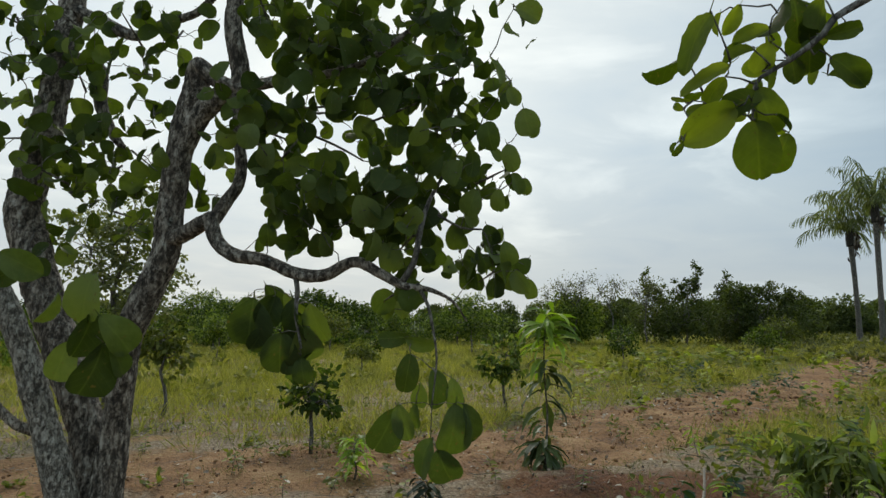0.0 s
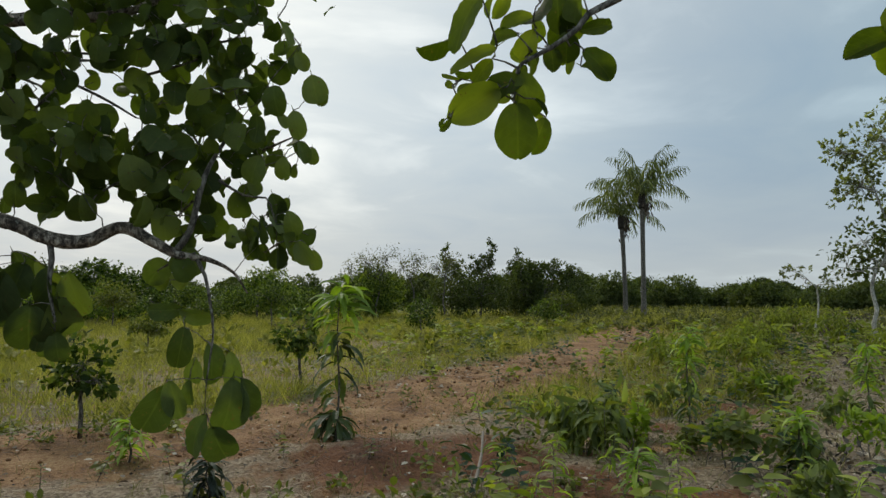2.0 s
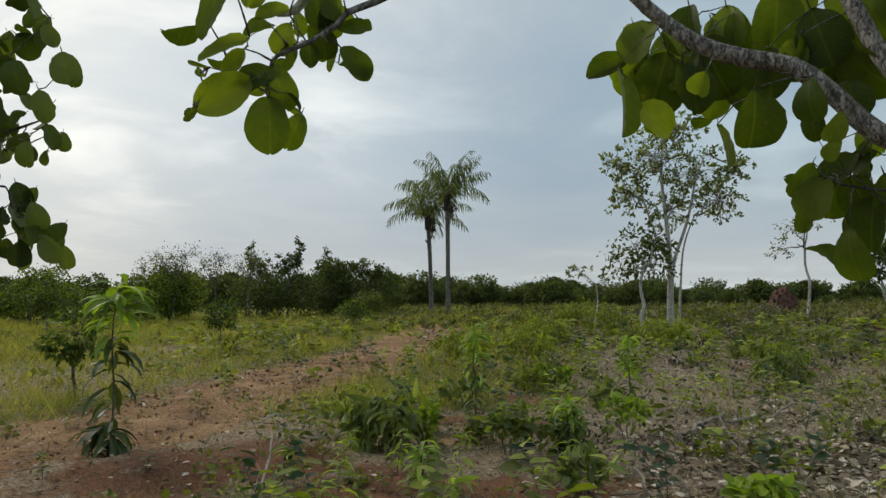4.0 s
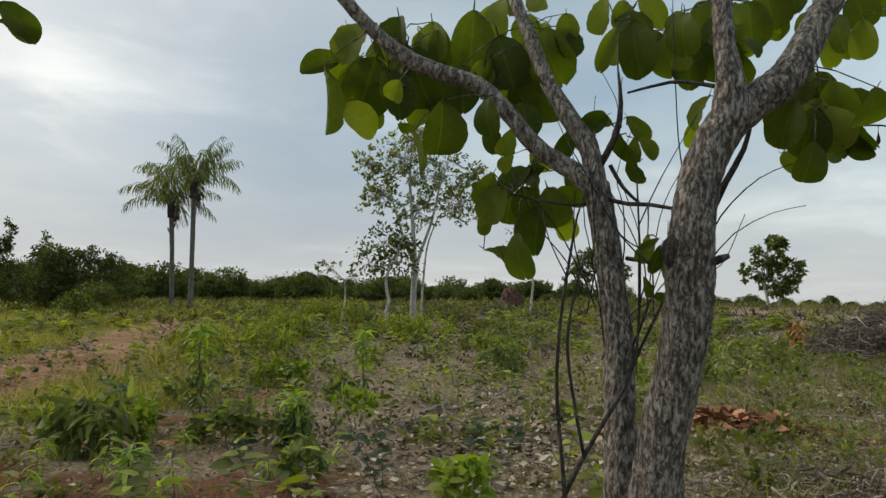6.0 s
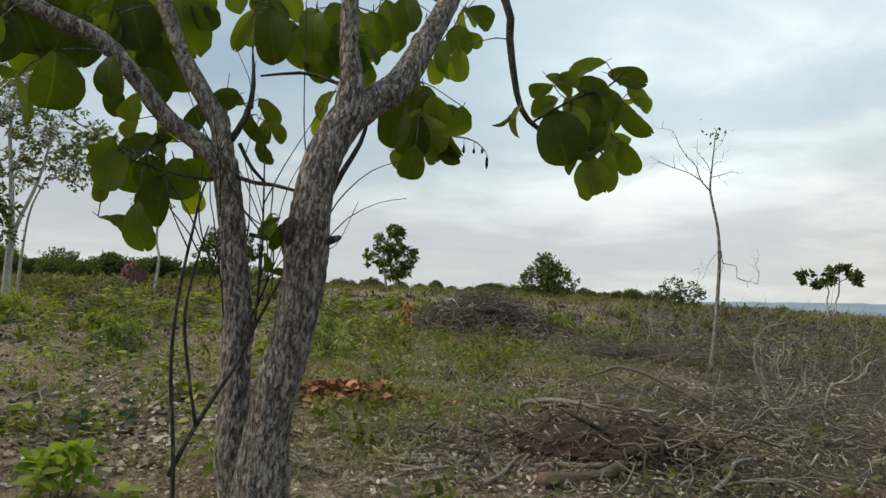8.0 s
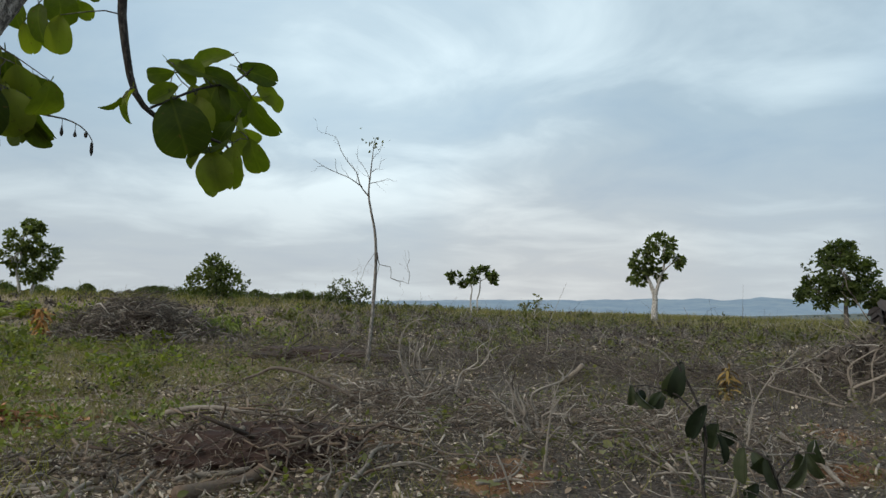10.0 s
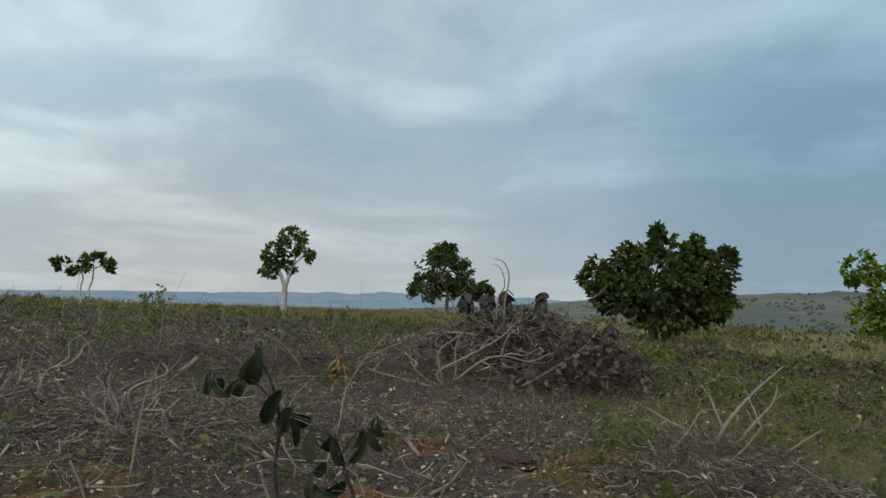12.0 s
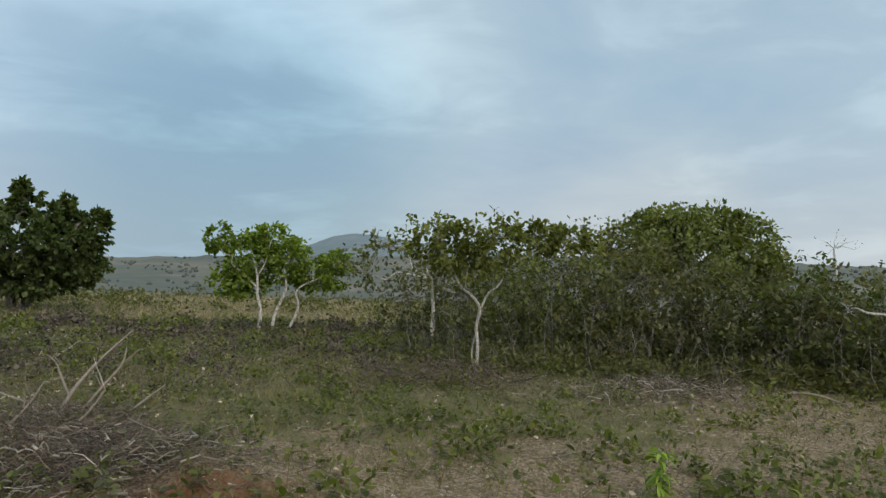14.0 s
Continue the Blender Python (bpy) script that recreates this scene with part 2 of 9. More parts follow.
def ground_material():
    m, t = material("ground_soil")
    place = wire(t, "ShaderNodeTexCoord").outputs["Object"]
    fine = wire(t, "ShaderNodeTexNoise", {"Vector": place, "Scale": 22.0, "Detail": 7.0, "Roughness": 0.7})
    grit = wire(t, "ShaderNodeTexVoronoi", {"Vector": place, "Scale": 38.0})
    mid = wire(t, "ShaderNodeTexNoise", {"Vector": place, "Scale": 1.6, "Detail": 6.0, "Roughness": 0.62})
    wide = wire(t, "ShaderNodeTexNoise", {"Vector": place, "Scale": 0.16, "Detail": 5.0, "Roughness": 0.6})
    soil_mask = wire(t, "ShaderNodeAttribute", attribute_name="soil").outputs["Fac"]
    green_mask = wire(t, "ShaderNodeAttribute", attribute_name="green").outputs["Fac"]
    far_mask = wire(t, "ShaderNodeAttribute", attribute_name="far").outputs["Fac"]
    duff_shade_mask = wire(t, "ShaderNodeAttribute", attribute_name="duff_shade").outputs["Fac"]
    soil = ramp(t, sums(t, "MULTIPLY_ADD", fine.outputs[0], 0.5, sums(t, "MULTIPLY", mid.outputs[0], 0.5)), (0.36, (0.095, 0.042, 0.019)), (0.5, (0.285, 0.140, 0.053)), (0.64, (0.46, 0.280, 0.132)))
    litter = ramp(t, sums(t, "MULTIPLY_ADD", grit.outputs[1], 0.5, sums(t, "MULTIPLY", fine.outputs[0], 0.5)), (0.2, (0.076, 0.048, 0.027)), (0.5, (0.275, 0.195, 0.118)), (0.85, (0.52, 0.41, 0.28)))
    sward = ramp(t, sums(t, "MULTIPLY_ADD", fine.outputs[0], 0.5, sums(t, "MULTIPLY", mid.outputs[0], 0.5)), (0.3, (0.070, 0.066, 0.024)), (0.5, (0.145, 0.132, 0.05)), (0.7, (0.25, 0.205, 0.095)))
    uneven = sums(t, "SUBTRACT", mid.outputs[0], 0.5)
    # Darker floor under the cut wood: duff colour with shade between sticks painted in.
    duff_shade = ramp(t, sums(t, "MULTIPLY_ADD", grit.outputs[1], 0.4, sums(t, "MULTIPLY", fine.outputs[0], 0.6)), (0.24, (0.014, 0.010, 0.008)), (0.5, (0.076, 0.057, 0.042)), (0.85, (0.21, 0.170, 0.130)))
    litter = mixed(t, wire(t, "ShaderNodeMapRange", {0: sums(t, "ADD", duff_shade_mask, sums(t, "MULTIPLY", uneven, 1.5)), 1: 0.2, 2: 0.7}).outputs[0], litter, duff_shade)
    g = wire(t, "ShaderNodeMapRange", {0: sums(t, "ADD", green_mask, sums(t, "MULTIPLY", uneven, 2.2)), 1: 0.3, 2: 0.75}, interpolation_type="SMOOTHSTEP").outputs[0]
    s = wire(t, "ShaderNodeMapRange", {0: sums(t, "ADD", soil_mask, sums(t, "MULTIPLY", uneven, 2.0)), 1: 0.32, 2: 0.72}, interpolation_type="SMOOTHSTEP").outputs[0]
    red_mask = wire(t, "ShaderNodeAttribute", attribute_name="red").outputs["Fac"]
    soil = mixed(t, red_mask, soil, mixed(t, 1.0, soil, (0.56, 0.41, 0.35), "MULTIPLY"))
    colour = mixed(t, s, mixed(t, g, litter, sward), soil)
    plain = ramp(t, sums(t, "MULTIPLY_ADD", wide.outputs[0], 0.7, sums(t, "MULTIPLY", mid.outputs[0], 0.3)), (0.35, (0.06, 0.07, 0.038)), (0.47, (0.12, 0.115, 0.055)), (0.58, (0.24, 0.185, 0.10)))
    colour = mixed(t, far_mask, colour, plain)
    bump = wire(t, "ShaderNodeBump", {"Strength": 1.0, "Distance": 0.05, "Height": sums(t, "MULTIPLY_ADD", grit.outputs[0], 0.3, fine.outputs[0])})
    finish(t, wire(t, "ShaderNodeBsdfPrincipled", {"Base Color": colour, "Roughness": 0.95, "Normal": bump.outputs[0]}).outputs[0])
    return m


def hill_material(name, a, b, c, scale, trees=0.0):
    m, t = material(name)
    place = wire(t, "ShaderNodeTexCoord").outputs["Object"]
    wide = wire(t, "ShaderNodeTexNoise", {"Vector": place, "Scale": scale, "Detail": 8.0, "Roughness": 0.65})
    spots = wire(t, "ShaderNodeTexNoise", {"Vector": place, "Scale": scale * 6.0, "Detail": 5.0, "Roughness": 0.7})
    f = sums(t, "MULTIPLY_ADD", spots.outputs[0], 0.4, sums(t, "MULTIPLY", wide.outputs[0], 0.6))
    colour = ramp(t, f, (0.40, a), (0.50, b), (0.60, c))
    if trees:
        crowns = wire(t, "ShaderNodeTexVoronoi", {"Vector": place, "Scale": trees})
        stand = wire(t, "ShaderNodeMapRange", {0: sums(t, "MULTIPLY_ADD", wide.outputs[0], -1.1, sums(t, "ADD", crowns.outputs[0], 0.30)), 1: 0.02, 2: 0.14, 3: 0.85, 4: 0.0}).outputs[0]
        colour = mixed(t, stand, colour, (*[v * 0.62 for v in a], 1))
    finish(t, wire(t, "ShaderNodeBsdfPrincipled", {"Base Color": colour, "Roughness": 1.0}).outputs[0])
    return m


GROUND = ground_material()
BARK = bark_material("fissured_bark", (0.085, 0.068, 0.055), (0.235, 0.200, 0.170), (0.44, 0.40, 0.355), size=22.0, long=0.36, depth=0.012, plated=True)
BARK_COARSE = bark_material("coarse_plated_bark", (0.060, 0.045, 0.034), (0.205, 0.165, 0.130), (0.48, 0.425, 0.36), size=9.0, long=0.45, depth=0.012, plated=True)
BARK_FLAKY = bark_material("flaky_pale_bark", (0.12, 0.10, 0.08), (0.29, 0.26, 0.22), (0.50, 0.46, 0.40), size=14.0, long=0.5, depth=0.012, plated=True)
BARK_PALE = bark_material("pale_bark", (0.27, 0.25, 0.22), (0.50, 0.47, 0.42), (0.68, 0.65, 0.59), size=9.0, depth=0.004)
BARK_STEM = bark_material("thicket_stem_bark", (0.12, 0.105, 0.09), (0.25, 0.225, 0.195), (0.40, 0.37, 0.33), size=12.0, depth=0.004)
BARK_DARK = bark_material("dark_twig_bark", (0.02, 0.016, 0.014), (0.05, 0.042, 0.036), (0.11, 0.095, 0.08), size=20.0, depth=0.003)
BARK_GREY = bark_material("grey_bark", (0.07, 0.06, 0.05), (0.16, 0.14, 0.12), (0.30, 0.28, 0.25), size=12.0, depth=0.005)
LEAF_ROUND = leaf_material("round_leaf", (0.030, 0.044, 0.013), (0.062, 0.088, 0.024), (0.12, 0.150, 0.048), by="object", through_light=0.34, grain=5.0, rough=0.6, vein=True)
LEAF_FRESH = leaf_material("fresh_round_leaf", (0.040, 0.058, 0.008), (0.088, 0.118, 0.015), (0.165, 0.195, 0.030), by="object", through_light=0.47, grain=5.0, rough=0.6, vein=True)
LEAF_ROUND_MASS = leaf_material("round_leaf_mass", (0.030, 0.044, 0.013), (0.062, 0.088, 0.024), (0.12, 0.150, 0.048), through_light=0.34, grain=26.0, rough=0.6)
LEAF_CITRUS = leaf_material("citrus_leaf", (0.018, 0.034, 0.009), (0.062, 0.092, 0.021), (0.21, 0.25, 0.060), grain=5.0)
LEAF_DARK = leaf_material("dark_tree_leaf", (0.034, 0.046, 0.020), (0.070, 0.088, 0.034), (0.13, 0.15, 0.062), grain=6.0)
LEAF_GREEN = leaf_material("mid_green_leaf", (0.050, 0.062, 0.018), (0.112, 0.124, 0.036), (0.215, 0.22, 0.070), grain=10.0)
LEAF_BRIGHT = leaf_material("bright_green_leaf", (0.078, 0.100, 0.022), (0.185, 0.212, 0.042), (0.34, 0.365, 0.085), grain=14.0)
NEW_SHOOT = leaf_material("young_shoot_leaf", (0.085, 0.125, 0.022), (0.18, 0.245, 0.045), (0.31, 0.38, 0.075), grain=14.0, through_light=0.4)
LEAF_GREY = leaf_material("grey_green_leaf", (0.050, 0.056, 0.028), (0.105, 0.112, 0.052), (0.20, 0.195, 0.105), grain=10.0)
LEAF_OLIVE = leaf_material("olive_leaf", (0.052, 0.056, 0.026), (0.108, 0.108, 0.046), (0.19, 0.18, 0.085), grain=10.0)
LEAF_ASH = leaf_material("ash_green_leaf", (0.055, 0.065, 0.036), (0.125, 0.140, 0.078), (0.26, 0.275, 0.17), grain=10.0, through_light=0.4)
LEAF_PALE = leaf_material("pale_leaf", (0.075, 0.085, 0.048), (0.15, 0.16, 0.092), (0.26, 0.265, 0.17), grain=10.0, through_light=0.4)
LEAF_SCRUB = leaf_material("scrub_leaf", (0.040, 0.042, 0.021), (0.088, 0.086, 0.040), (0.165, 0.155, 0.078), grain=8.0)
LEAF_BRAKE = leaf_material("brake_leaf", (0.038, 0.048, 0.019), (0.086, 0.100, 0.038), (0.19, 0.200, 0.080), grain=8.0)
LEAF_TREE = leaf_material("green_tree_leaf", (0.050, 0.080, 0.016), (0.115, 0.165, 0.032), (0.23, 0.285, 0.060), grain=10.0)
LEAF_MOSS = leaf_material("moss_green_leaf", (0.052, 0.066, 0.026), (0.115, 0.134, 0.050), (0.23, 0.245, 0.098), grain=10.0)
LEAF_WILLOW = leaf_material("drooping_bush_leaf", (0.068, 0.090, 0.034), (0.155, 0.185, 0.068), (0.31, 0.345, 0.14), grain=10.0)
LEAF_MANGO = leaf_material("mango_leaf", (0.020, 0.034, 0.014), (0.050, 0.070, 0.025), (0.115, 0.140, 0.056), grain=4.0)
LEAF_FIELD = leaf_material("field_tree_leaf", (0.032, 0.046, 0.018), (0.072, 0.094, 0.034), (0.15, 0.175, 0.068), grain=10.0)
LEAF_BLUE = leaf_material("dull_blue_green_leaf", (0.018, 0.035, 0.022), (0.040, 0.070, 0.042), (0.085, 0.12, 0.07), grain=20.0)
# Palm tones are lightened and greyed, which paints far haze into them.
LEAF_PALM_HAZED = leaf_material("hazed_palm_leaf", (0.06, 0.075, 0.045), (0.125, 0.145, 0.085), (0.22, 0.235, 0.145), grain=6.0, through_light=0.4)
GRASS_LUSH = leaf_material("lush_grass", (0.105, 0.108, 0.034), (0.215, 0.205, 0.064), (0.37, 0.325, 0.13), grain=5.0, rough=0.6)
GRASS_SOFT = leaf_material("soft_grass", (0.130, 0.126, 0.046), (0.250, 0.230, 0.090), (0.41, 0.365, 0.17), grain=3.0, rough=0.6, through_light=0.45)
GRASS_DULL = leaf_material("dull_grass", (0.068, 0.073, 0.035), (0.135, 0.128, 0.062), (0.27, 0.23, 0.13), grain=5.0, rough=0.6)
STRAW = dry_material("straw", (0.16, 0.125, 0.07), (0.30, 0.245, 0.15), (0.45, 0.39, 0.26), grain=10.0)
TWIG = dry_material("dead_twig", (0.055, 0.044, 0.036), (0.175, 0.148, 0.120), (0.50, 0.45, 0.375))
STICK = dry_material("pale_stick", (0.050, 0.038, 0.029), (0.165, 0.132, 0.101), (0.46, 0.40, 0.325), grain=25.0)
TWIG_DARK = dry_material("dark_dead_twig", (0.020, 0.014, 0.011), (0.090, 0.068, 0.052), (0.23, 0.185, 0.145))
DRY_LEAF = dry_material("dry_leaf", (0.08, 0.054, 0.036), (0.24, 0.18, 0.122), (0.60, 0.51, 0.40))
DRY_RED = dry_material("rust_dry_leaf", (0.12, 0.040, 0.020), (0.28, 0.105, 0.048), (0.52, 0.26, 0.14))
CLOD = dry_material("red_clod", (0.045, 0.017, 0.010), (0.105, 0.042, 0.024), (0.19, 0.085, 0.050), grain=9.0)
SOIL_LUMP = dry_material("soil_lump", (0.10, 0.042, 0.018), (0.24, 0.113, 0.045), (0.40, 0.235, 0.115), grain=25.0)


# ---------------------------------------------------------------- shapes
rng = np.random.default_rng(7)


def smooth(a, b, v):
    u = np.clip((v - a) / (b - a), 0, 1)
    return u * u * (3 - 2 * u)


def land(x, y):
    """Height of the ground: a flat rise to the east that falls away past the field."""
    x, y = np.asarray(x, float), np.asarray(y, float)
    r = np.hypot(x, y)
    z = 0.02 * np.clip(x, -15, 40) + 0.72 * smooth(18, 42, x) * np.exp(-(((y - 8) / 22) ** 2))
    edge = 55 + 30 * smooth(-25, 20, y)
    z = z - np.clip(0.05 * np.maximum(r - edge, 0), 0, 15) * smooth(0, 40, r - edge)
    wavy = 0.022 * np.sin(1.9 * x + 0.7 * y) * np.sin(2.3 * y - 0.6 * x + 1) + 0.014 * np.sin(5.1 * x + 2 * y) * np.sin(4.3 * y + 1.7)
    return z + wavy * smooth(120, 60, r) + 0.10 * np.exp(-(((x - 1.6) / 1.3) ** 2 + ((y - 6.6) / 0.7) ** 2))


def mesh_of(name, verts, faces, mat, parent=None, label="", shade_smooth=False):
    """One mesh object from arrays; faces is an array or a list of arrays of one width each."""
    verts = np.ascontiguousarray(verts, dtype=np.float32)
    groups = [np.asarray(f) for f in (faces if isinstance(faces, list) else [faces]) if len(f)]
    me = bpy.data.meshes.new(name)
    me.vertices.add(len(verts))
    me.vertices.foreach_set("co", verts.ravel())
    loops = np.concatenate([g.ravel() for g in groups]).astype(np.int32)
    sizes = np.concatenate([np.full(len(g), g.shape[1]) for g in groups])
    me.loops.add(len(loops))
    me.loops.foreach_set("vertex_index", loops)
    me.polygons.add(len(sizes))
    me.polygons.foreach_set("loop_start", np.concatenate([[0], np.cumsum(sizes)[:-1]]).astype(np.int32))
    me.update(calc_edges=True)
    if shade_smooth:
        me.polygons.foreach_set("use_smooth", np.ones(len(sizes), dtype=bool))
    me.materials.append(mat)
    ob = new(name, me)
    if parent is not None:
        ob.parent = parent
    if label:
        tagged(ob, label)
    return ob


def thing(name, place, label, category, group="", turn=0.0):
    ob = new(name)
    ob.empty_display_size = 0.2
    ob.matrix_world = pose(*place, 0, 0, turn)
    return tagged(ob, label, category, group)


class Heap:
    """Collects pieces and joins them into one mesh."""

    def __init__(self):
        self.verts, self.faces, self.count = [], {}, 0

    def add(self, verts, *faces):
        verts = np.asarray(verts, float).reshape(-1, 3)
        for f in faces:
            f = np.asarray(f)
            if len(f):
                self.faces.setdefault(f.shape[1], []).append(f + self.count)
        self.verts.append(verts)
        self.count += len(verts)

    def mesh(self, name, mat, parent=None, label="", shade_smooth=False):
        return mesh_of(name, np.concatenate(self.verts), [np.concatenate(f) for f in self.faces.values()], mat, parent, label, shade_smooth)


def unit(v):
    v = np.asarray(v, float)
    return v / np.maximum(np.linalg.norm(v, axis=-1, keepdims=True), 1e-9)


def spline(points, step):
    """Points of a smooth line through rows of x, y, z, radius."""
    p = np.asarray(points, float)
    q = np.vstack([2 * p[0] - p[1], p, 2 * p[-1] - p[-2]])
    out = []
    for i in range(1, len(q) - 2):
        n = max(2, int(np.linalg.norm(q[i + 1, :3] - q[i, :3]) / step))
        u = np.linspace(0, 1, n, endpoint=False)[:, None]
        a, b, c, d = q[i - 1], q[i], q[i + 1], q[i + 2]
        out.append(0.5 * (2 * b + (c - a) * u + (2 * a - 5 * b + 4 * c - d) * u ** 2 + (3 * b - a - 3 * c + d) * u ** 3))
    return np.vstack(out + [q[-2:-1]])


def bark_plate(w):
    """0 in the cracks between bark plates, up to 0.5 on the plates."""
    near = noise.voronoi(Vector((w[0] * 30 + 2.2 * noise.noise(Vector(w) * 13), w[1] * 30 + 2.2 * noise.noise(Vector(w) * 17), w[2] * 10 + 1.2 * noise.noise(Vector(w) * 23))))[0]
    return min(0.5, 2.2 * (near[1] - near[0]))


def tube(points, sides=12, step=0.05, rough=0.0, knots=()):
    """Verts and faces of a tapered limb along the points, with a lumpy skin."""
    s = spline(points, step)
    c, r = s[:, :3], np.maximum(s[:, 3], 0.001)
    way = unit(np.gradient(c, axis=0))
    side = np.cross(way[0], (0.3, 0.9, 0.2))
    verts = []
    a = np.linspace(0, 2 * np.pi, sides, endpoint=False)
    for i in range(len(c)):
        side = unit(side - way[i] * (side @ way[i]))
        other = np.cross(way[i], side)
        ring = np.cos(a)[:, None] * side + np.sin(a)[:, None] * other
        rad = np.full(sides, r[i])
        if rough:
            for k in range(sides):
                w = c[i] + ring[k] * r[i]
                lump = noise.noise(Vector((w[0] * 7, w[1] * 7, w[2] * 4)))
                plate = abs(noise.noise(Vector((w[0] * 34, w[1] * 34, w[2] * 9))))
                if sides > 30:
                    plate = 0.45 * plate + 0.55 * bark_plate(w)
                rad[k] *= 1 + rough * (0.55 * lump + 0.9 * (plate - 0.25))
        for k_place, k_size in knots:
            rad *= 1 + 0.22 * np.exp(-(((c[i] - k_place) ** 2).sum()) / k_size ** 2)
        verts.append(c[i] + ring * rad[:, None])
    n = len(c)
    verts = np.vstack(verts + [c[:1], c[-1:]])
    i, k = np.meshgrid(np.arange(n - 1), np.arange(sides), indexing="ij")
    j = (k + 1) % sides
    quads = np.stack([i * sides + k, i * sides + j, (i + 1) * sides + j, (i + 1) * sides + k], -1).reshape(-1, 4)
    k = np.arange(sides)
    caps = np.vstack([np.stack([np.full(sides, n * sides), (k + 1) % sides, k], 1), np.stack([np.full(sides, n * sides + 1), (n - 1) * sides + k, (n - 1) * sides + (k + 1) % sides], 1)])
    return verts, quads, caps


def sticks(lines, radii, sides=4):
    """Many thin tapered sticks at once: lines (n, k, 3), radii (n, k)."""
    lines, radii = np.asarray(lines, float), np.asarray(radii, float)
    n, k, _ = lines.shape
    way = unit(lines[:, -1] - lines[:, 0])
    side = unit(np.cross(way, unit(rng.normal(size=(n, 3)))))
    other = np.cross(way, side)
    a = np.linspace(0, 2 * np.pi, sides, endpoint=False)
    ring = np.cos(a)[None, :, None] * side[:, None] + np.sin(a)[None, :, None] * other[:, None]
    verts = lines[:, :, None] + ring[:, None] * radii[:, :, None, None]
    b = (np.arange(n) * k * sides)[:, None, None]
    i, j = np.arange(k - 1)[None, :, None], np.arange(sides)[None, None, :]
    j2 = (j + 1) % sides
    quads = np.stack(np.broadcast_arrays(b + i * sides + j, b + i * sides + j2, b + (i + 1) * sides + j2, b + (i + 1) * sides + j), -1).reshape(-1, 4)
    j = np.arange(sides)[None]
    caps = np.vstack([b[:, 0] + j[:, ::-1], b[:, 0] + (k - 1) * sides + j])
    return verts.reshape(-1, 3), quads, caps


def forked(lines, radii, share=0.6, spread=0.35):
    """Side shoots for some of the sticks, each leaving its stick about half way along."""
    pick = rng.random(len(lines)) < share
    base, thin = lines[pick], radii[pick]
    n, k, _ = base.shape
    at = rng.integers(1, k - 1, size=n)
    start = base[np.arange(n), at]
    reach = np.linalg.norm(base[:, -1] - base[:, 0], axis=1)[:, None]
    way = unit(base[:, -1] - base[:, 0]) * 0.4 + rng.normal(size=(n, 3)) * spread * (1, 1, 0.6) / 0.7 + (0, 0, 0.08)
    tip = start + way * reach * (0.35 + 0.3 * rng.random((n, 1)))
    u = np.linspace(0, 1, k)[None, :, None]
    shoots = start[:, None] + (tip - start)[:, None] * u + rng.normal(size=(n, 1, 3)) * reach[:, None] * 0.05 * np.sin(np.pi * u)
    return np.concatenate([lines, shoots]), np.concatenate([radii, thin[np.arange(n), at][:, None] * np.linspace(0.75, 0.25, k)])


def round_leaf(fold=0.25, bend=0.3, wide=0.92, seed=0):
    """A paddle-shaped leaf, narrow at the stalk and blunt at the tip, folded on its midrib, one unit long."""
    r = np.random.default_rng(seed)
    n = 17
    v = 0.5 - 0.5 * np.cos(np.pi * np.linspace(0, 1, n))
    kind = seed % 3
    if kind == 0:
        half, notch = np.sqrt(np.clip(1 - (2 * v - 1) ** 2, 0, 1)) * (0.92 + 0.16 * v), 0.03
    elif kind == 1:
        half, notch = np.clip(v, 0, 1) ** 0.72 * np.clip(1 - v, 0, 1) ** 0.38, 0.015
    else:
        half, notch = np.clip(v, 0, 1) ** 0.55 * np.clip(1 - v ** 3, 0, 1) ** 0.5, 0.06
    half = 0.5 * wide * half / half.max() * (1 + 0.04 * np.sin(np.linspace(0, 7 + 5 * r.random(), n) + 6 * r.random()) + r.normal(size=n) * 0.008)
    half[0], half[-1] = 0.012, 0.035
    skew, roll = 0.10 * r.normal(), 0.3 * r.normal()
    verts = []
    for s in (-1, -0.55, 0, 0.55, 1):
        for i in range(n):
            x = s * half[i] * (1 + skew * s)
            y = v[i] - notch * (1 - abs(s)) * max(0.0, v[i] - 0.8) / 0.2
            z = fold * abs(x) - bend * (y - 0.3) ** 2 - 0.7 * fold * x * x + roll * x * (y - 0.4) + 0.016 * r.normal() * abs(s)
            verts.append((x, y, z))
    faces = [(c * n + i, (c + 1) * n + i, (c + 1) * n + i + 1, c * n + i + 1) for c in range(4) for i in range(n - 1)]
    # stalk
    b = len(verts)
    verts += [(-0.018, 0.03, 0), (0.018, 0.03, 0), (0.010, -0.16, 0.06), (-0.010, -0.16, 0.06), (0, 0.03, 0.02), (0, -0.16, 0.075)]
    faces += [(b, b + 1, b + 2, b + 3), (b + 1, b + 4, b + 5, b + 2), (b + 4, b, b + 3, b + 5)]
    return np.array(verts), np.array(faces)


ARCHED = (np.array([(0, 0, 0), (-0.13, 0.25, 0.06), (0.13, 0.25, 0.06), (0, 0.28, 0.02), (-0.17, 0.55, 0.0), (0.17, 0.55, 0.0), (0, 0.58, -0.05), (-0.11, 0.8, -0.16), (0.11, 0.8, -0.16), (0, 0.82, -0.2), (0, 0.97, -0.42)], float), np.array([(0, 3, 1), (0, 2, 3), (1, 3, 6), (1, 6, 4), (3, 2, 5), (3, 5, 6), (4, 6, 9), (4, 9, 7), (6, 5, 8), (6, 8, 9), (7, 9, 10), (9, 8, 10)]))
NARROW = (ARCHED[0] * (0.66, 1, 1), ARCHED[1])
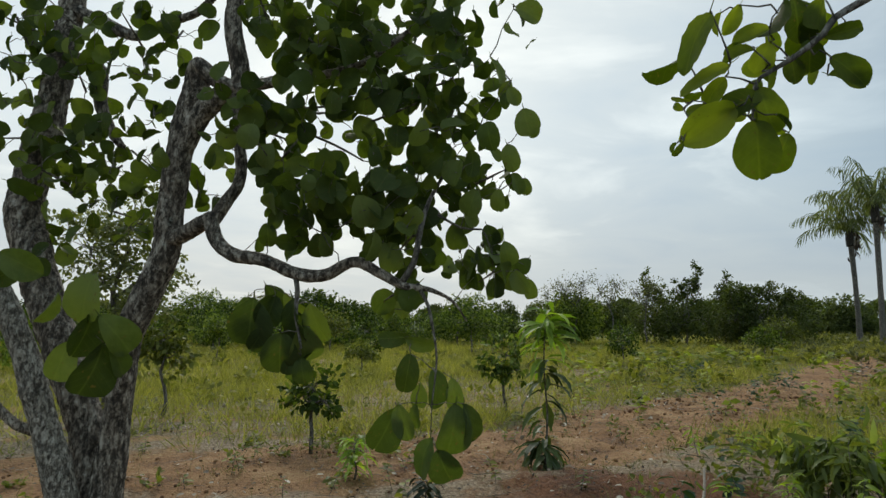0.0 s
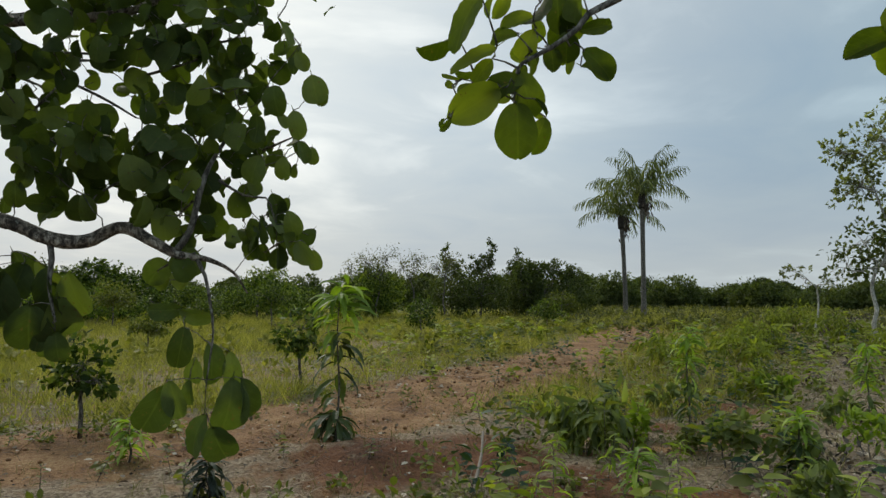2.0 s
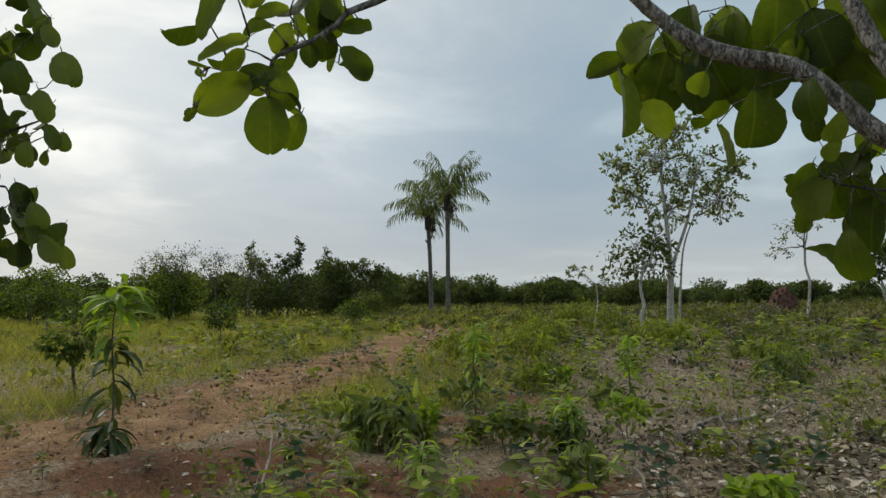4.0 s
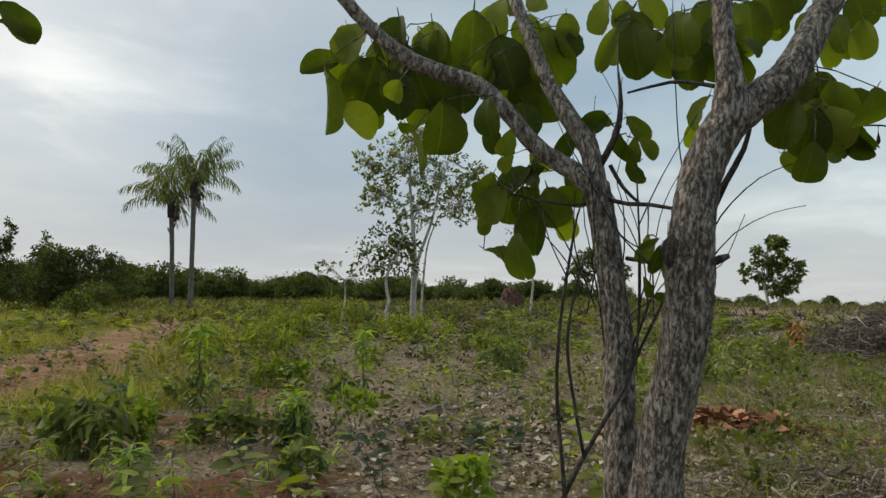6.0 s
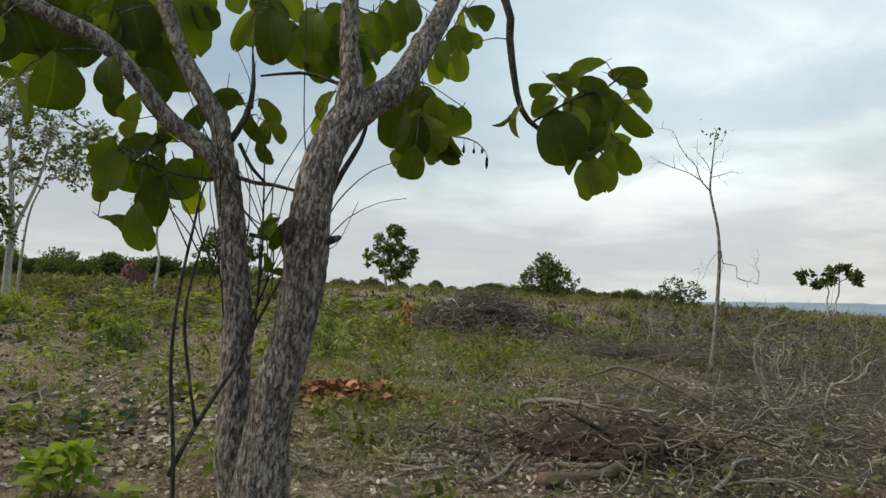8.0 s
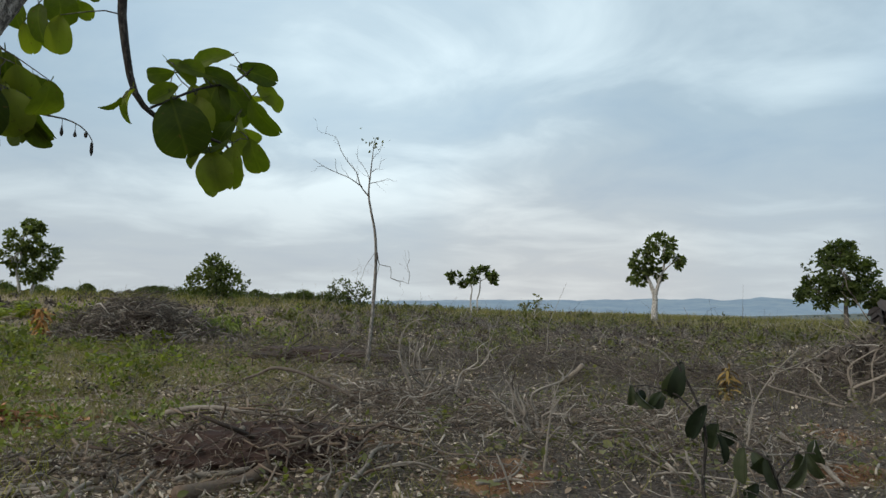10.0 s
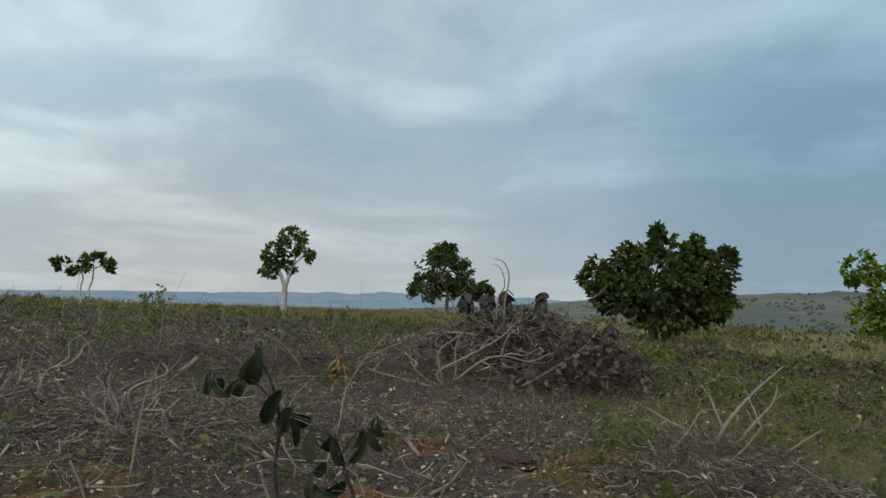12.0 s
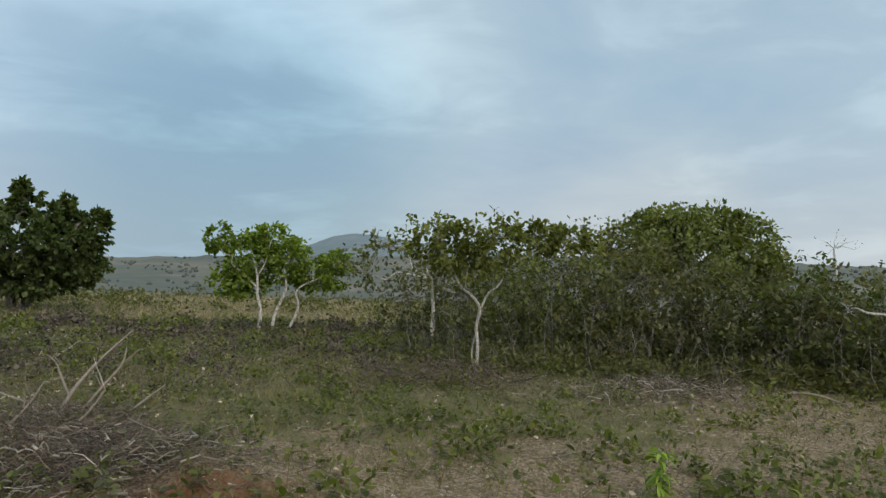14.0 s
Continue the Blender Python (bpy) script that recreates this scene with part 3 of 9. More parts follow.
LANCE = (np.array([(0, 0, 0), (-0.13, 0.35, 0.05), (0.13, 0.35, 0.05), (0, 0.4, 0), (-0.10, 0.72, -0.02), (0.10, 0.72, -0.02), (0, 0.75, -0.06), (0, 1, -0.2)], float), np.array([(0, 3, 1), (0, 2, 3), (1, 3, 6), (1, 6, 4), (3, 2, 5), (3, 5, 6), (4, 6, 7), (6, 5, 7)]))
OVAL = (np.array([(0, 0, 0), (-0.26, 0.3, 0.07), (0.26, 0.3, 0.07), (0, 0.45, 0), (-0.24, 0.68, 0.03), (0.24, 0.68, 0.03), (0, 1, -0.1)], float), np.array([(0, 3, 1), (0, 2, 3), (1, 3, 4), (2, 5, 3), (4, 3, 6), (3, 5, 6)]))
SMALL = (np.array([(0, 0, 0), (-0.28, 0.45, 0.06), (0.28, 0.45, 0.06), (0, 1, -0.06)], float), np.array([(0, 2, 1), (1, 2, 3)]))
FAR_BLADE = (np.array([(-0.016, 0, 0), (0.016, 0, 0), (0, 1, -0.2)], float), np.array([(0, 1, 2)]))
BLADE = (np.array([(-0.016, 0, 0), (0.016, 0, 0), (-0.012, 0.55, -0.05), (0.012, 0.55, -0.05), (0, 1, -0.28)], float), np.array([(0, 1, 3), (0, 3, 2), (2, 3, 4)]))


def scatter(shape, places, along, face, size):
    """Copies of a shape: its y axis lies along, its z axis turns to face."""
    sv, sf = shape
    y = unit(along)
    x = unit(np.cross(y, face))
    z = np.cross(x, y)
    m = np.stack([x, y, z], 1) * np.asarray(size, float)[:, None, None]
    verts = np.einsum("vk,nkj->nvj", sv, m) + np.asarray(places)[:, None]
    faces = (sf[None] + (np.arange(len(places)) * len(sv))[:, None, None]).reshape(-1, sf.shape[1])
    return verts.reshape(-1, 3), faces


def shape_random(n):
    return unit(rng.normal(size=(n, 3)))


def drooping(n, down=0.5, spread=1.0):
    d = shape_random(n) * spread
    d[:, 2] = d[:, 2] * 0.6 - down
    return unit(d)


# ---------------------------------------------------------------- the land
TRACK = np.array([(17.2, 28.4, 1.5), (9.2, 17.3, 1.5), (5.15, 12.7, 1.5), (2.8, 10.4, 1.5), (1.0, 8.6, 1.4), (-0.9, 7.6, 1.3), (-2.6, 7.2, 1.2), (-5.0, 6.6, 1.1), (-9.0, 5.6, 1.0)])
PATCHES = np.array([(1.2, 6.2, 1.2), (2.2, 6.0, 0.9), (3.4, 4.3, 0.6), (5.2, 6.4, 0.6), (8.5, 2.3, 0.7), (1.2, -5.2, 1.0), (3.4, -6.2, 0.9), (6.6, -0.4, 0.8), (13.0, 8.2, 1.0), (27.0, 13.0, 3.0), (5.0, -5.6, 0.5), (6.4, -7.0, 0.5), (4.1, -3.9, 0.4), (7.0, -1.6, 0.6), (5.6, -2.6, 0.5), (6.2, 8.0, 0.7), (3.8, 4.0, 0.7), (2.6, 5.0, 0.9), (4.4, 6.9, 0.5)])


def soil_at(x, y):
    """How bare the earth is: along the track and in a few patches."""
    best = np.zeros(np.shape(x))
    for (ax, ay, aw), (bx, by, bw) in zip(TRACK[:-1], TRACK[1:]):
        dx, dy = bx - ax, by - ay
        u = np.clip(((x - ax) * dx + (y - ay) * dy) / (dx * dx + dy * dy), 0, 1)
        d = np.hypot(x - ax - u * dx, y - ay - u * dy) / (aw + u * (bw - aw))
        best = np.maximum(best, 1.15 - smooth(0.3, 1.5, d) * 1.15)
    for px, py, pr in PATCHES:
        best = np.maximum(best, 0.9 * np.exp(-(np.hypot(x - px, y - py) / pr) ** 2))
    return best


def green_at(x, y):
    """How grassy it is: the field to the north, the sward to the south."""
    az = np.degrees(np.arctan2(x, y))
    r = np.hypot(x, y)
    north = smooth(50, 30, az) * smooth(-120, -60, az) * smooth(7.5, 10.5, r) * np.clip(0.78 + 0.42 * np.sin(0.75 * y + 0.12 * x + 1.0) * np.sin(0.23 * x + 0.6) + 0.25 * np.sin(0.31 * y - 0.5 * x), 0.12, 1)
    south = smooth(148, 160, np.abs(az)) * smooth(5, 9, r) * 0.85
    east = 0.2 * smooth(40, 60, az) * smooth(96, 84, az)
    return np.clip(np.maximum(north + south + east, 0.8 * smooth(34, 48, r)), 0, 1)


def build_ground():
    radii = np.concatenate([[0.0], np.geomspace(0.35, 30, 190), np.geomspace(30.5, 4600, 90)])
    turns = np.linspace(0, 2 * np.pi, 360, endpoint=False)
    r, a = np.meshgrid(radii, turns, indexing="ij")
    x, y = r * np.sin(a), r * np.cos(a)
    z = land(x, y)
    rough = 0.02 * rng.normal(size=z.shape) * smooth(60, 3, r) * (0.35 + 0.65 * np.clip(soil_at(x, y), 0, 1))
    z = z + rough * (r > 0)
    verts = np.stack([x, y, z], -1).reshape(-1, 3)
    n, m = len(radii), len(turns)
    i, k = np.meshgrid(np.arange(n - 1), np.arange(m), indexing="ij")
    j = (k + 1) % m
    faces = np.stack([i * m + k, (i + 1) * m + k, (i + 1) * m + j, i * m + j], -1).reshape(-1, 4)
    ob = mesh_of("ground", verts, faces, GROUND, shade_smooth=True)
    fx, fy = x.ravel(), y.ravel()
    lean, reach = np.degrees(np.arctan2(fx, fy)), np.hypot(fx, fy)
    az = lean % 360
    for name, values in (("duff_shade", np.maximum(smooth(84, 116, az), 0.3 * smooth(66, 84, az)) * smooth(176, 146, az) * smooth(46, 34, np.hypot(fx, fy)) * smooth(1.5, 6.0, np.hypot(fx, fy))), ("soil", np.maximum(soil_at(fx, fy), 0.40 * smooth(50, 34, lean) * smooth(-110, -60, lean) * smooth(4, 7, reach) * smooth(60, 40, reach))), ("green", green_at(fx, fy)), ("far", smooth(45, 70, np.hypot(fx, fy)) * np.maximum(smooth(125, 145, np.abs(np.degrees(np.arctan2(fx, fy)))), smooth(100, 140, np.hypot(fx, fy)))), ("red", sum(np.exp(-(np.hypot(fx - px, fy - py) / pr) ** 2) for px, py, pr in PATCHES).clip(0, 1))):
        attribute = ob.data.attributes.new(name, "FLOAT", "POINT")
        attribute.data.foreach_set("value", np.ascontiguousarray(values, dtype=np.float32))
    tagged(ob, "red-brown field soil with patchy grass, dry litter and a worn track", "ground", kind="structure")


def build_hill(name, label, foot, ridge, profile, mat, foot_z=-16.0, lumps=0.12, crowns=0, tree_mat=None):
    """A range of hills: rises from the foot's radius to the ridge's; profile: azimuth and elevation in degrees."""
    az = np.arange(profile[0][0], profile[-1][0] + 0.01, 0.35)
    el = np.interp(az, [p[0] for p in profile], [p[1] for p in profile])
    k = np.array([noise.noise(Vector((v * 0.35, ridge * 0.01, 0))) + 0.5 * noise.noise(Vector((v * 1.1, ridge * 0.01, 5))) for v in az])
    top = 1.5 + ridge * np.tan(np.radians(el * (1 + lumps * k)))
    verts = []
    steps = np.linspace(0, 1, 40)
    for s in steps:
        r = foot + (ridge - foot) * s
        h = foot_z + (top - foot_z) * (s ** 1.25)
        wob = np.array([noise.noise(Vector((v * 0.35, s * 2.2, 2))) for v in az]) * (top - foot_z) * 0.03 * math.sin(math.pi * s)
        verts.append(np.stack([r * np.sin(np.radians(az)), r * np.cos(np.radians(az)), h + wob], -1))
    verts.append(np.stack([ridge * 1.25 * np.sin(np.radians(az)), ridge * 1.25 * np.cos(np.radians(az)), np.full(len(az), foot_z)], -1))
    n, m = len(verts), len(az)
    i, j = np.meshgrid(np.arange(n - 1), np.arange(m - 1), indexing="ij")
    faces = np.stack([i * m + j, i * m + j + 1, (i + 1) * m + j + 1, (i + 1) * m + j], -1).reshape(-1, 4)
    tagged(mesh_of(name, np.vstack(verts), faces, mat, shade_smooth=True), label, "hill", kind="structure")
    if not crowns:
        return
    bm = bmesh.new()
    bmesh.ops.create_icosphere(bm, subdivisions=1, radius=0.5)
    bm.verts.ensure_lookup_table()
    lump = (np.array([v.co * (1 + 0.7 * noise.noise(v.co * 7)) for v in bm.verts]), np.array([[v.index for v in f.verts] for f in bm.faces]))
    bm.free()
    grid = np.stack(verts)
    n = crowns
    i = (rng.random(n) ** 0.8 * 39).astype(int)
    j = rng.integers(len(az), size=n)
    stand = np.array([noise.noise(Vector((az[b] * 0.22, a * 0.16, 7))) for a, b in zip(i, j)])
    keep = stand + 0.28 * rng.normal(size=n) > 0.5 * i / 39 - 0.15
    spot = grid[i, j][keep] + rng.normal(size=(keep.sum(), 3)) * (3, 3, 0)
    m = len(spot)
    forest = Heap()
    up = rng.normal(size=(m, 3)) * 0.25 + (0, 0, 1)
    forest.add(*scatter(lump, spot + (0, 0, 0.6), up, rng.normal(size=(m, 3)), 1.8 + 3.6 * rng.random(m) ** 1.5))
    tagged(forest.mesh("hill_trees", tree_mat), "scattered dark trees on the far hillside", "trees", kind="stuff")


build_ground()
# Hillside and tree colours are greyed to paint in the haze of distance.
build_hill("backdrop_hill", "wooded hillside with bare brown slopes across the valley", 330, 1100, [(113.5, -0.9), (129.5, -0.5), (141.5, 0.2), (151.5, 1.0), (160.5, 1.62), (167.5, 1.85), (173.5, 2.1), (180, 2.3), (195, 2.5), (210, 2.2), (225, 1.6), (246, -0.9)], hill_material("hillside", (0.070, 0.084, 0.068), (0.098, 0.106, 0.084), (0.175, 0.148, 0.116), 0.006), crowns=5000, tree_mat=hill_material("hazed_hill_tree_leaf", (0.062, 0.076, 0.064), (0.078, 0.092, 0.076), (0.096, 0.108, 0.09), 0.2))
# The blue haze of distance is painted into the next two hill colours.
build_hill("backdrop_peak", "hilltop behind the valley, painted in blue-grey haze", 1300, 2400, [(166, 0.6), (171, 1.6), (174.6, 3.0), (176.6, 3.8), (178.4, 4.05), (181, 3.85), (186, 3.2), (193, 2.5), (203, 1.6), (218, 0.2)], hill_material("hazed_peak", (0.115, 0.155, 0.175), (0.14, 0.18, 0.195), (0.17, 0.205, 0.21), 0.004), lumps=0.04)
build_hill("backdrop_hills", "far hills along the horizon, painted in blue haze", 2500, 3700, [(93.45, -0.2), (101.45, 0.15), (109.45, 0.45), (118.45, 0.62), (125.45, 0.80), (131.45, 1.0), (139.45, 0.9), (147.45, 0.85), (156.45, 0.7), (164.45, 0.3)], hill_material("hazed_far_hills", (0.17, 0.24, 0.31), (0.21, 0.28, 0.34), (0.26, 0.32, 0.36), 0.004), lumps=0.25)


# ---------------------------------------------------------------- trees far and near
def foliage(heap, centre, radius, clumps, per_clump, size, shape=SMALL, clump=0.22, hollow=0.55, squash=1.0, down=0.2):
    """Leaves in uneven clumps over an ellipsoid."""
    centre, radius = np.asarray(centre, float), np.asarray(radius, float)
    d = shape_random(clumps)
    rad = hollow + (1 - hollow) * rng.random(clumps) ** 0.6
    rad *= np.clip(1 + 0.12 * rng.normal(size=clumps), 0.7, 1.15)
    mid = centre + d * rad[:, None] * radius
    spread = clump * radius.mean() * (0.6 + 0.8 * rng.random(clumps))
    places = np.repeat(mid, per_clump, 0) + np.clip(rng.normal(size=(clumps * per_clump, 3)), -1.5, 1.5) * np.repeat(spread, per_clump)[:, None] * 0.62 * np.array([1, 1, 0.8])
    n = len(places)
    out = unit(places - centre) * 0.6 + rng.normal(size=(n, 3)) * 0.7
    out[:, 2] -= down
    face = shape_random(n) + np.array([0, 0, 0.8])
    heap.add(*scatter(shape, places, out, face, size * (0.65 + 0.7 * rng.random(n))))
    return mid


def wander(a, b, r0, r1, k=4, sway=0.06):
    a, b = np.asarray(a, float), np.asarray(b, float)
    u = np.linspace(0, 1, k)[:, None]
    p = a + (b - a) * u
    p[1:-1] += rng.normal(size=(k - 2, 3)) * np.linalg.norm(b - a) * sway
    return np.hstack([p, (r0 + (r1 - r0) * u)])


def make_tree(name, label, place, blobs, leaf, bark, stems=((0, 0),), girth=0.09, density=1.0, leaf_size=0.12, shape=SMALL, category="tree", group="", clump=0.22, per_clump=14, hollow=0.5, fork=0.35, twigs=14, down=0.2, turn=0.0, lift=0.0, limbs=()):
    """A tree or bush: one or more stems, limbs to each mass of the crown, and the leaves."""
    x, y = place
    base = thing(name, (x, y, float(land(x, y)) - 0.03 + lift), label, category, group, turn - math.degrees(math.atan2(x, y)))
    wood = Heap()
    leaves = Heap()
    blobs = [np.asarray(b, float) for b in blobs]
    height = max(b[2] + b[5] for b in blobs)
    tops = []
    for line in limbs:
        wood.add(*tube(line, 9, max(0.1, height / 40), 0.05))
        tops.extend(np.array(q[:3]) for q in line[1:])
    for sx, sy in (() if limbs else stems):
        low = min(b[2] - b[5] for b in blobs)
        top = np.array([sx * 2.2, sy * 2.2, max(low + 0.25 * (height - low), fork * height)])
        line = wander((sx, sy, 0), top, girth * 1.15, girth * 0.75, 5, 0.035)
        wood.add(*tube(line, 8, max(0.12, height / 30)))
        tops.append(top)
    for b in blobs:
        c, rad = b[:3], b[3:6]
        start = min(tops, key=lambda q: np.linalg.norm(q - c))
        wood.add(*tube(wander(start, c, girth * 0.7, girth * 0.22, 5, 0.07), 6, max(0.12, height / 24)))
        number = max(8, int(density * 30 * (rad.mean() / 0.8) ** 1.2))
        mids = foliage(leaves, c, rad, number, per_clump, leaf_size, shape, clump, hollow, 1.0, down)
        picks = mids[rng.permutation(len(mids))[:twigs]]
        if len(picks):
            u = np.linspace(0, 1, 4)[None, :, None]
            start2 = c + (picks - c) * 0.1
            lines = start2[:, None] + (picks - start2)[:, None] * u
            lines[:, 1:3] += rng.normal(size=(len(picks), 2, 3)) * rad.mean() * 0.08
            wood.add(*sticks(lines, np.array([[girth * 0.2, girth * 0.15, girth * 0.1, girth * 0.04]] * len(picks)), 5))
    wood.mesh("trunk", bark, base, shade_smooth=True)
    leaves.mesh("crown", leaf, base)
    return base


def copies(proto, places, low=0.85, high=1.15):
    """Stand copies of a tree about; rows of x, y."""
    for x, y in places:
        s = low + (high - low) * rng.random()
        twin = copy_thing(proto, pose(x, y, float(land(x, y)) - 0.05, 0, 0, 360 * rng.random()))
        twin.scale = (s, s, s * (0.92 + 0.16 * rng.random()))


def polar(az, r):
    return r * math.sin(radians(az)), r * math.cos(radians(az))


# orchard and far wood to the north
orchard = [make_tree("citrus_tree", "rounded dark green citrus tree in the orchard", polar(az, r), blobs, LEAF_CITRUS, BARK_GREY, girth=0.07, leaf_size=0.16, density=2.4, group="orchard trees", per_clump=18, clump=0.2, hollow=0.6, twigs=8)
           for az, r, blobs in ((-18.5, 45, [(0, 0, 1.7, 1.5, 1.5, 1.25), (0.7, 0.3, 1.2, 1.1, 1.0, 1.0), (-0.7, -0.2, 1.3, 1.1, 1.1, 1.1)]),
                                (-8.4, 47, [(0, 0, 1.6, 1.8, 1.6, 1.2), (1.0, 0.2, 1.3, 1.1, 1.1, 1.1), (-1.0, 0, 1.4, 1.2, 1.2, 1.1), (0.2, 0.1, 2.3, 0.8, 0.8, 0.6)]),
                                (0.5, 44, [(0, 0, 1.5, 1.3, 1.3, 1.2), (0.3, 0.4, 2.1, 0.8, 0.8, 0.7)]))]
spots = [(az + rng.normal() * 0.9, 44 + 12 * row + rng.normal() * 1.5) for row in range(2) for az in np.arange(-62, 12, 7.2 - 1.2 * row)]
for i, (az, r) in enumerate(spots):
    copies(orchard[i % 3], [polar(az, r)], 0.6, 1.35)
wood = [make_tree("woodland_tree", "dark green tree of the wood behind the field", polar(az, r), blobs, LEAF_DARK, BARK_GREY, girth=0.10, leaf_size=0.30, density=1.8, group="wood behind the field", per_clump=14, clump=0.24, hollow=0.6, twigs=4)
        for az, r, blobs in ((34, 78, [(0, 0, 2.2, 2.0, 2.0, 1.4), (1.4, 0, 1.5, 1.5, 1.4, 1.2), (-1.4, 0, 1.6, 1.5, 1.5, 1.2)]),
                             (40, 80, [(0, 0, 2.0, 2.4, 2.0, 1.4), (1.8, 0.3, 1.7, 1.3, 1.3, 1.3), (-1.5, 0.2, 1.3, 1.6, 1.5, 1.1), (0.4, 0, 2.8, 1.0, 1.0, 0.7)]))]
for i in range(95):
    az = -62 + 128 * rng.random()
    r = 76 + 26 * rng.random() if az < 62 else 90 + 12 * rng.random()
    copies(wood[i % 2], [polar(az, r)], 0.55, 1.2 if az < 45 else 0.9)

for i in range(50):
    copies(wood[i % 2], [polar(28 + 38 * rng.random(), 84 + 14 * rng.random())], 0.6, 0.95)

for i in range(110):
    copies(wood[i % 2], [polar(60 + 39 * rng.random(), 62 + 17 * rng.random())], 0.12, 0.36)

# the taller dark shrubs before the palms
tall = [make_tree("orchard_bush", "tall dark green fruit bush with upright shoots", polar(az, r), blobs, LEAF_DARK, BARK_GREY, girth=0.07, leaf_size=0.17, density=1.5, group="tall bushes by the palms", per_clump=16, clump=0.24, fork=0.2)
        for az, r, blobs in ((18.6, 45, [(0, 0, 2.1, 1.5, 1.4, 1.6), (-1.0, 0, 1.6, 1.1, 1.1, 1.4), (1.0, 0, 1.8, 1.1, 1.1, 1.4), (0.6, 0, 4.3, 0.3, 0.3, 0.9), (-0.5, 0.2, 3.4, 0.5, 0.5, 0.7), (0.1, 0, 3.5, 0.4, 0.4, 0.7)]),
                             (24.0, 46, [(0, 0, 2.0, 1.8, 1.6, 1.6), (1.3, 0, 1.7, 1.2, 1.2, 1.3), (-1.2, 0, 1.9, 1.1, 1.1, 1.4), (0.5, 0, 3.4, 0.7, 0.7, 0.6), (-0.6, 0, 3.3, 0.5, 0.5, 0.6), (1.4, 0, 3.0, 0.4, 0.4, 0.6)]))]
copies(tall[0], [polar(a, r) for a, r in ((16.2, 47), (21.4, 49))], 0.8, 1.0)
copies(tall[1], [polar(a, r) for a, r in ((26.0, 48), (22.4, 47))], 0.8, 0.95)
for az, r, high in ((10.2, 42, 4.7), (12.8, 43, 4.5), (15.6, 44, 4.6), (8.6, 44, 4.3)):
    make_tree("feathery_tree", "thin grey-green tree with feathery open top", polar(az, r), [(0, 0, high * 0.62, 1.0, 0.9, high * 0.26), (0.4, 0, high * 0.82, 0.8, 0.7, high * 0.2), (-0.6, 0.2, high * 0.72, 0.7, 0.7, high * 0.22)], LEAF_GREY, BARK_GREY, girth=0.05, leaf_size=0.11, density=0.9, group="feathery trees", per_clump=10, clump=0.3, hollow=0.2, twigs=26)
make_tree("feathery_tree", "thin grey-green tree with feathery open top", polar(-16.0, 38), [(0, 0, 2.2, 1.0, 0.9, 0.8), (0.6, 0, 2.8, 0.8, 0.7, 0.6)], LEAF_GREY, BARK_GREY, girth=0.05, leaf_size=0.11, density=0.8, group="feathery trees", per_clump=8, clump=0.3, hollow=0.2, twigs=26)


def palm(place, height, lean, crown, group):
    x, y = place
    base = thing("palm_tree", (x, y, float(land(x, y)) - 0.05), "tall palm with a slim grey trunk and drooping feathery fronds", "palm tree", group)
    line = [(lean * 0.0, 0, 0, 0.20), (lean * 0.1, 0, height * 0.25, 0.155), (lean * 0.4, 0, height * 0.55, 0.15), (lean * 0.8, 0, height * 0.85, 0.16), (lean, 0, height, 0.17)]
    rings = Heap()
    rings.add(*tube(line, 12, 0.35, 0.12))
    rings.mesh("trunk", BARK_GREY, base, shade_smooth=True)
    top = np.array([lean, 0, height])
    shaft = Heap()
    shaft.add(*tube([(*top - (0, 0, 1.0), 0.2), (*top - (0, 0, 0.4), 0.24), (*top + (0, 0, 0.3), 0.13)], 10, 0.1))
    shaft.mesh("crown_shaft", BARK_DARK, base, "dark bulge of old leaf bases below the fronds", True)
    # Dark fruit bunch hanging to one side, built from narrow leaf shapes.
    hang = Heap()
    hang.add(*scatter(LANCE, top + np.array([0.35, 0, -0.7]) + rng.normal(size=(60, 3)) * (0.12, 0.12, 0.35), drooping(60, 2.0), shape_random(60), 0.3 + 0.3 * rng.random(60)))
    hang.mesh("withered_skirt", TWIG_DARK, base, "dark hanging fruit bunch beside the crown shaft")
    for i in range(17):
        a = 2 * math.pi * (i * 0.382 + 0.03 * rng.normal())
        start, bend = math.radians(84 - 66 * (i / 16.0) + 6 * rng.normal()), math.radians(48 + 50 * rng.random() + 22 * i / 16.0)
        out = np.array([math.cos(a), math.sin(a), 0])
        u = np.linspace(0, 1, 26)
        angle = start - bend * u ** 1.6
        flat = np.concatenate([[0], np.cumsum(np.cos(angle[:-1]))]) * crown / 25
        up = np.concatenate([[0], np.cumsum(np.sin(angle[:-1]))]) * crown / 25
        spine = top + out * flat[:, None] + np.array([0, 0, 1]) * up[:, None]
        frond = Heap()
        frond.add(*sticks(spine[None, ::5], np.array([[0.035, 0.028, 0.02, 0.014, 0.008, 0.004]])[:, :len(spine[::5])], 5))
        side = np.cross(out, (0, 0, 1))
        pts, ways = [], []
        for k in range(2, 26):
            for s in (-1, 1):
                for rep in range(1):
                    pts.append(spine[k] + rng.normal(size=3) * 0.02)
                    ways.append(side * s * 0.75 + out * 0.5 + np.array([0, 0, -1.15 + 0.4 * rng.normal()]) + rng.normal(size=3) * 0.12)
        length = crown * 0.28 * np.sin(np.pi * np.clip(np.repeat(np.arange(2, 26), 2) / 27.0, 0.1, 0.96)) ** 0.6
        frond.add(*scatter((LANCE[0] * (0.26, 1, 1), LANCE[1]), np.array(pts), np.array(ways), np.tile((0, 0, 1.0), (len(pts), 1)) + rng.normal(size=(len(pts), 3)) * 0.3, length))
        frond.mesh("frond", LEAF_PALM_HAZED, base)


palm(polar(31.65, 46), 8.15, -0.12, 3.8, "two palms")
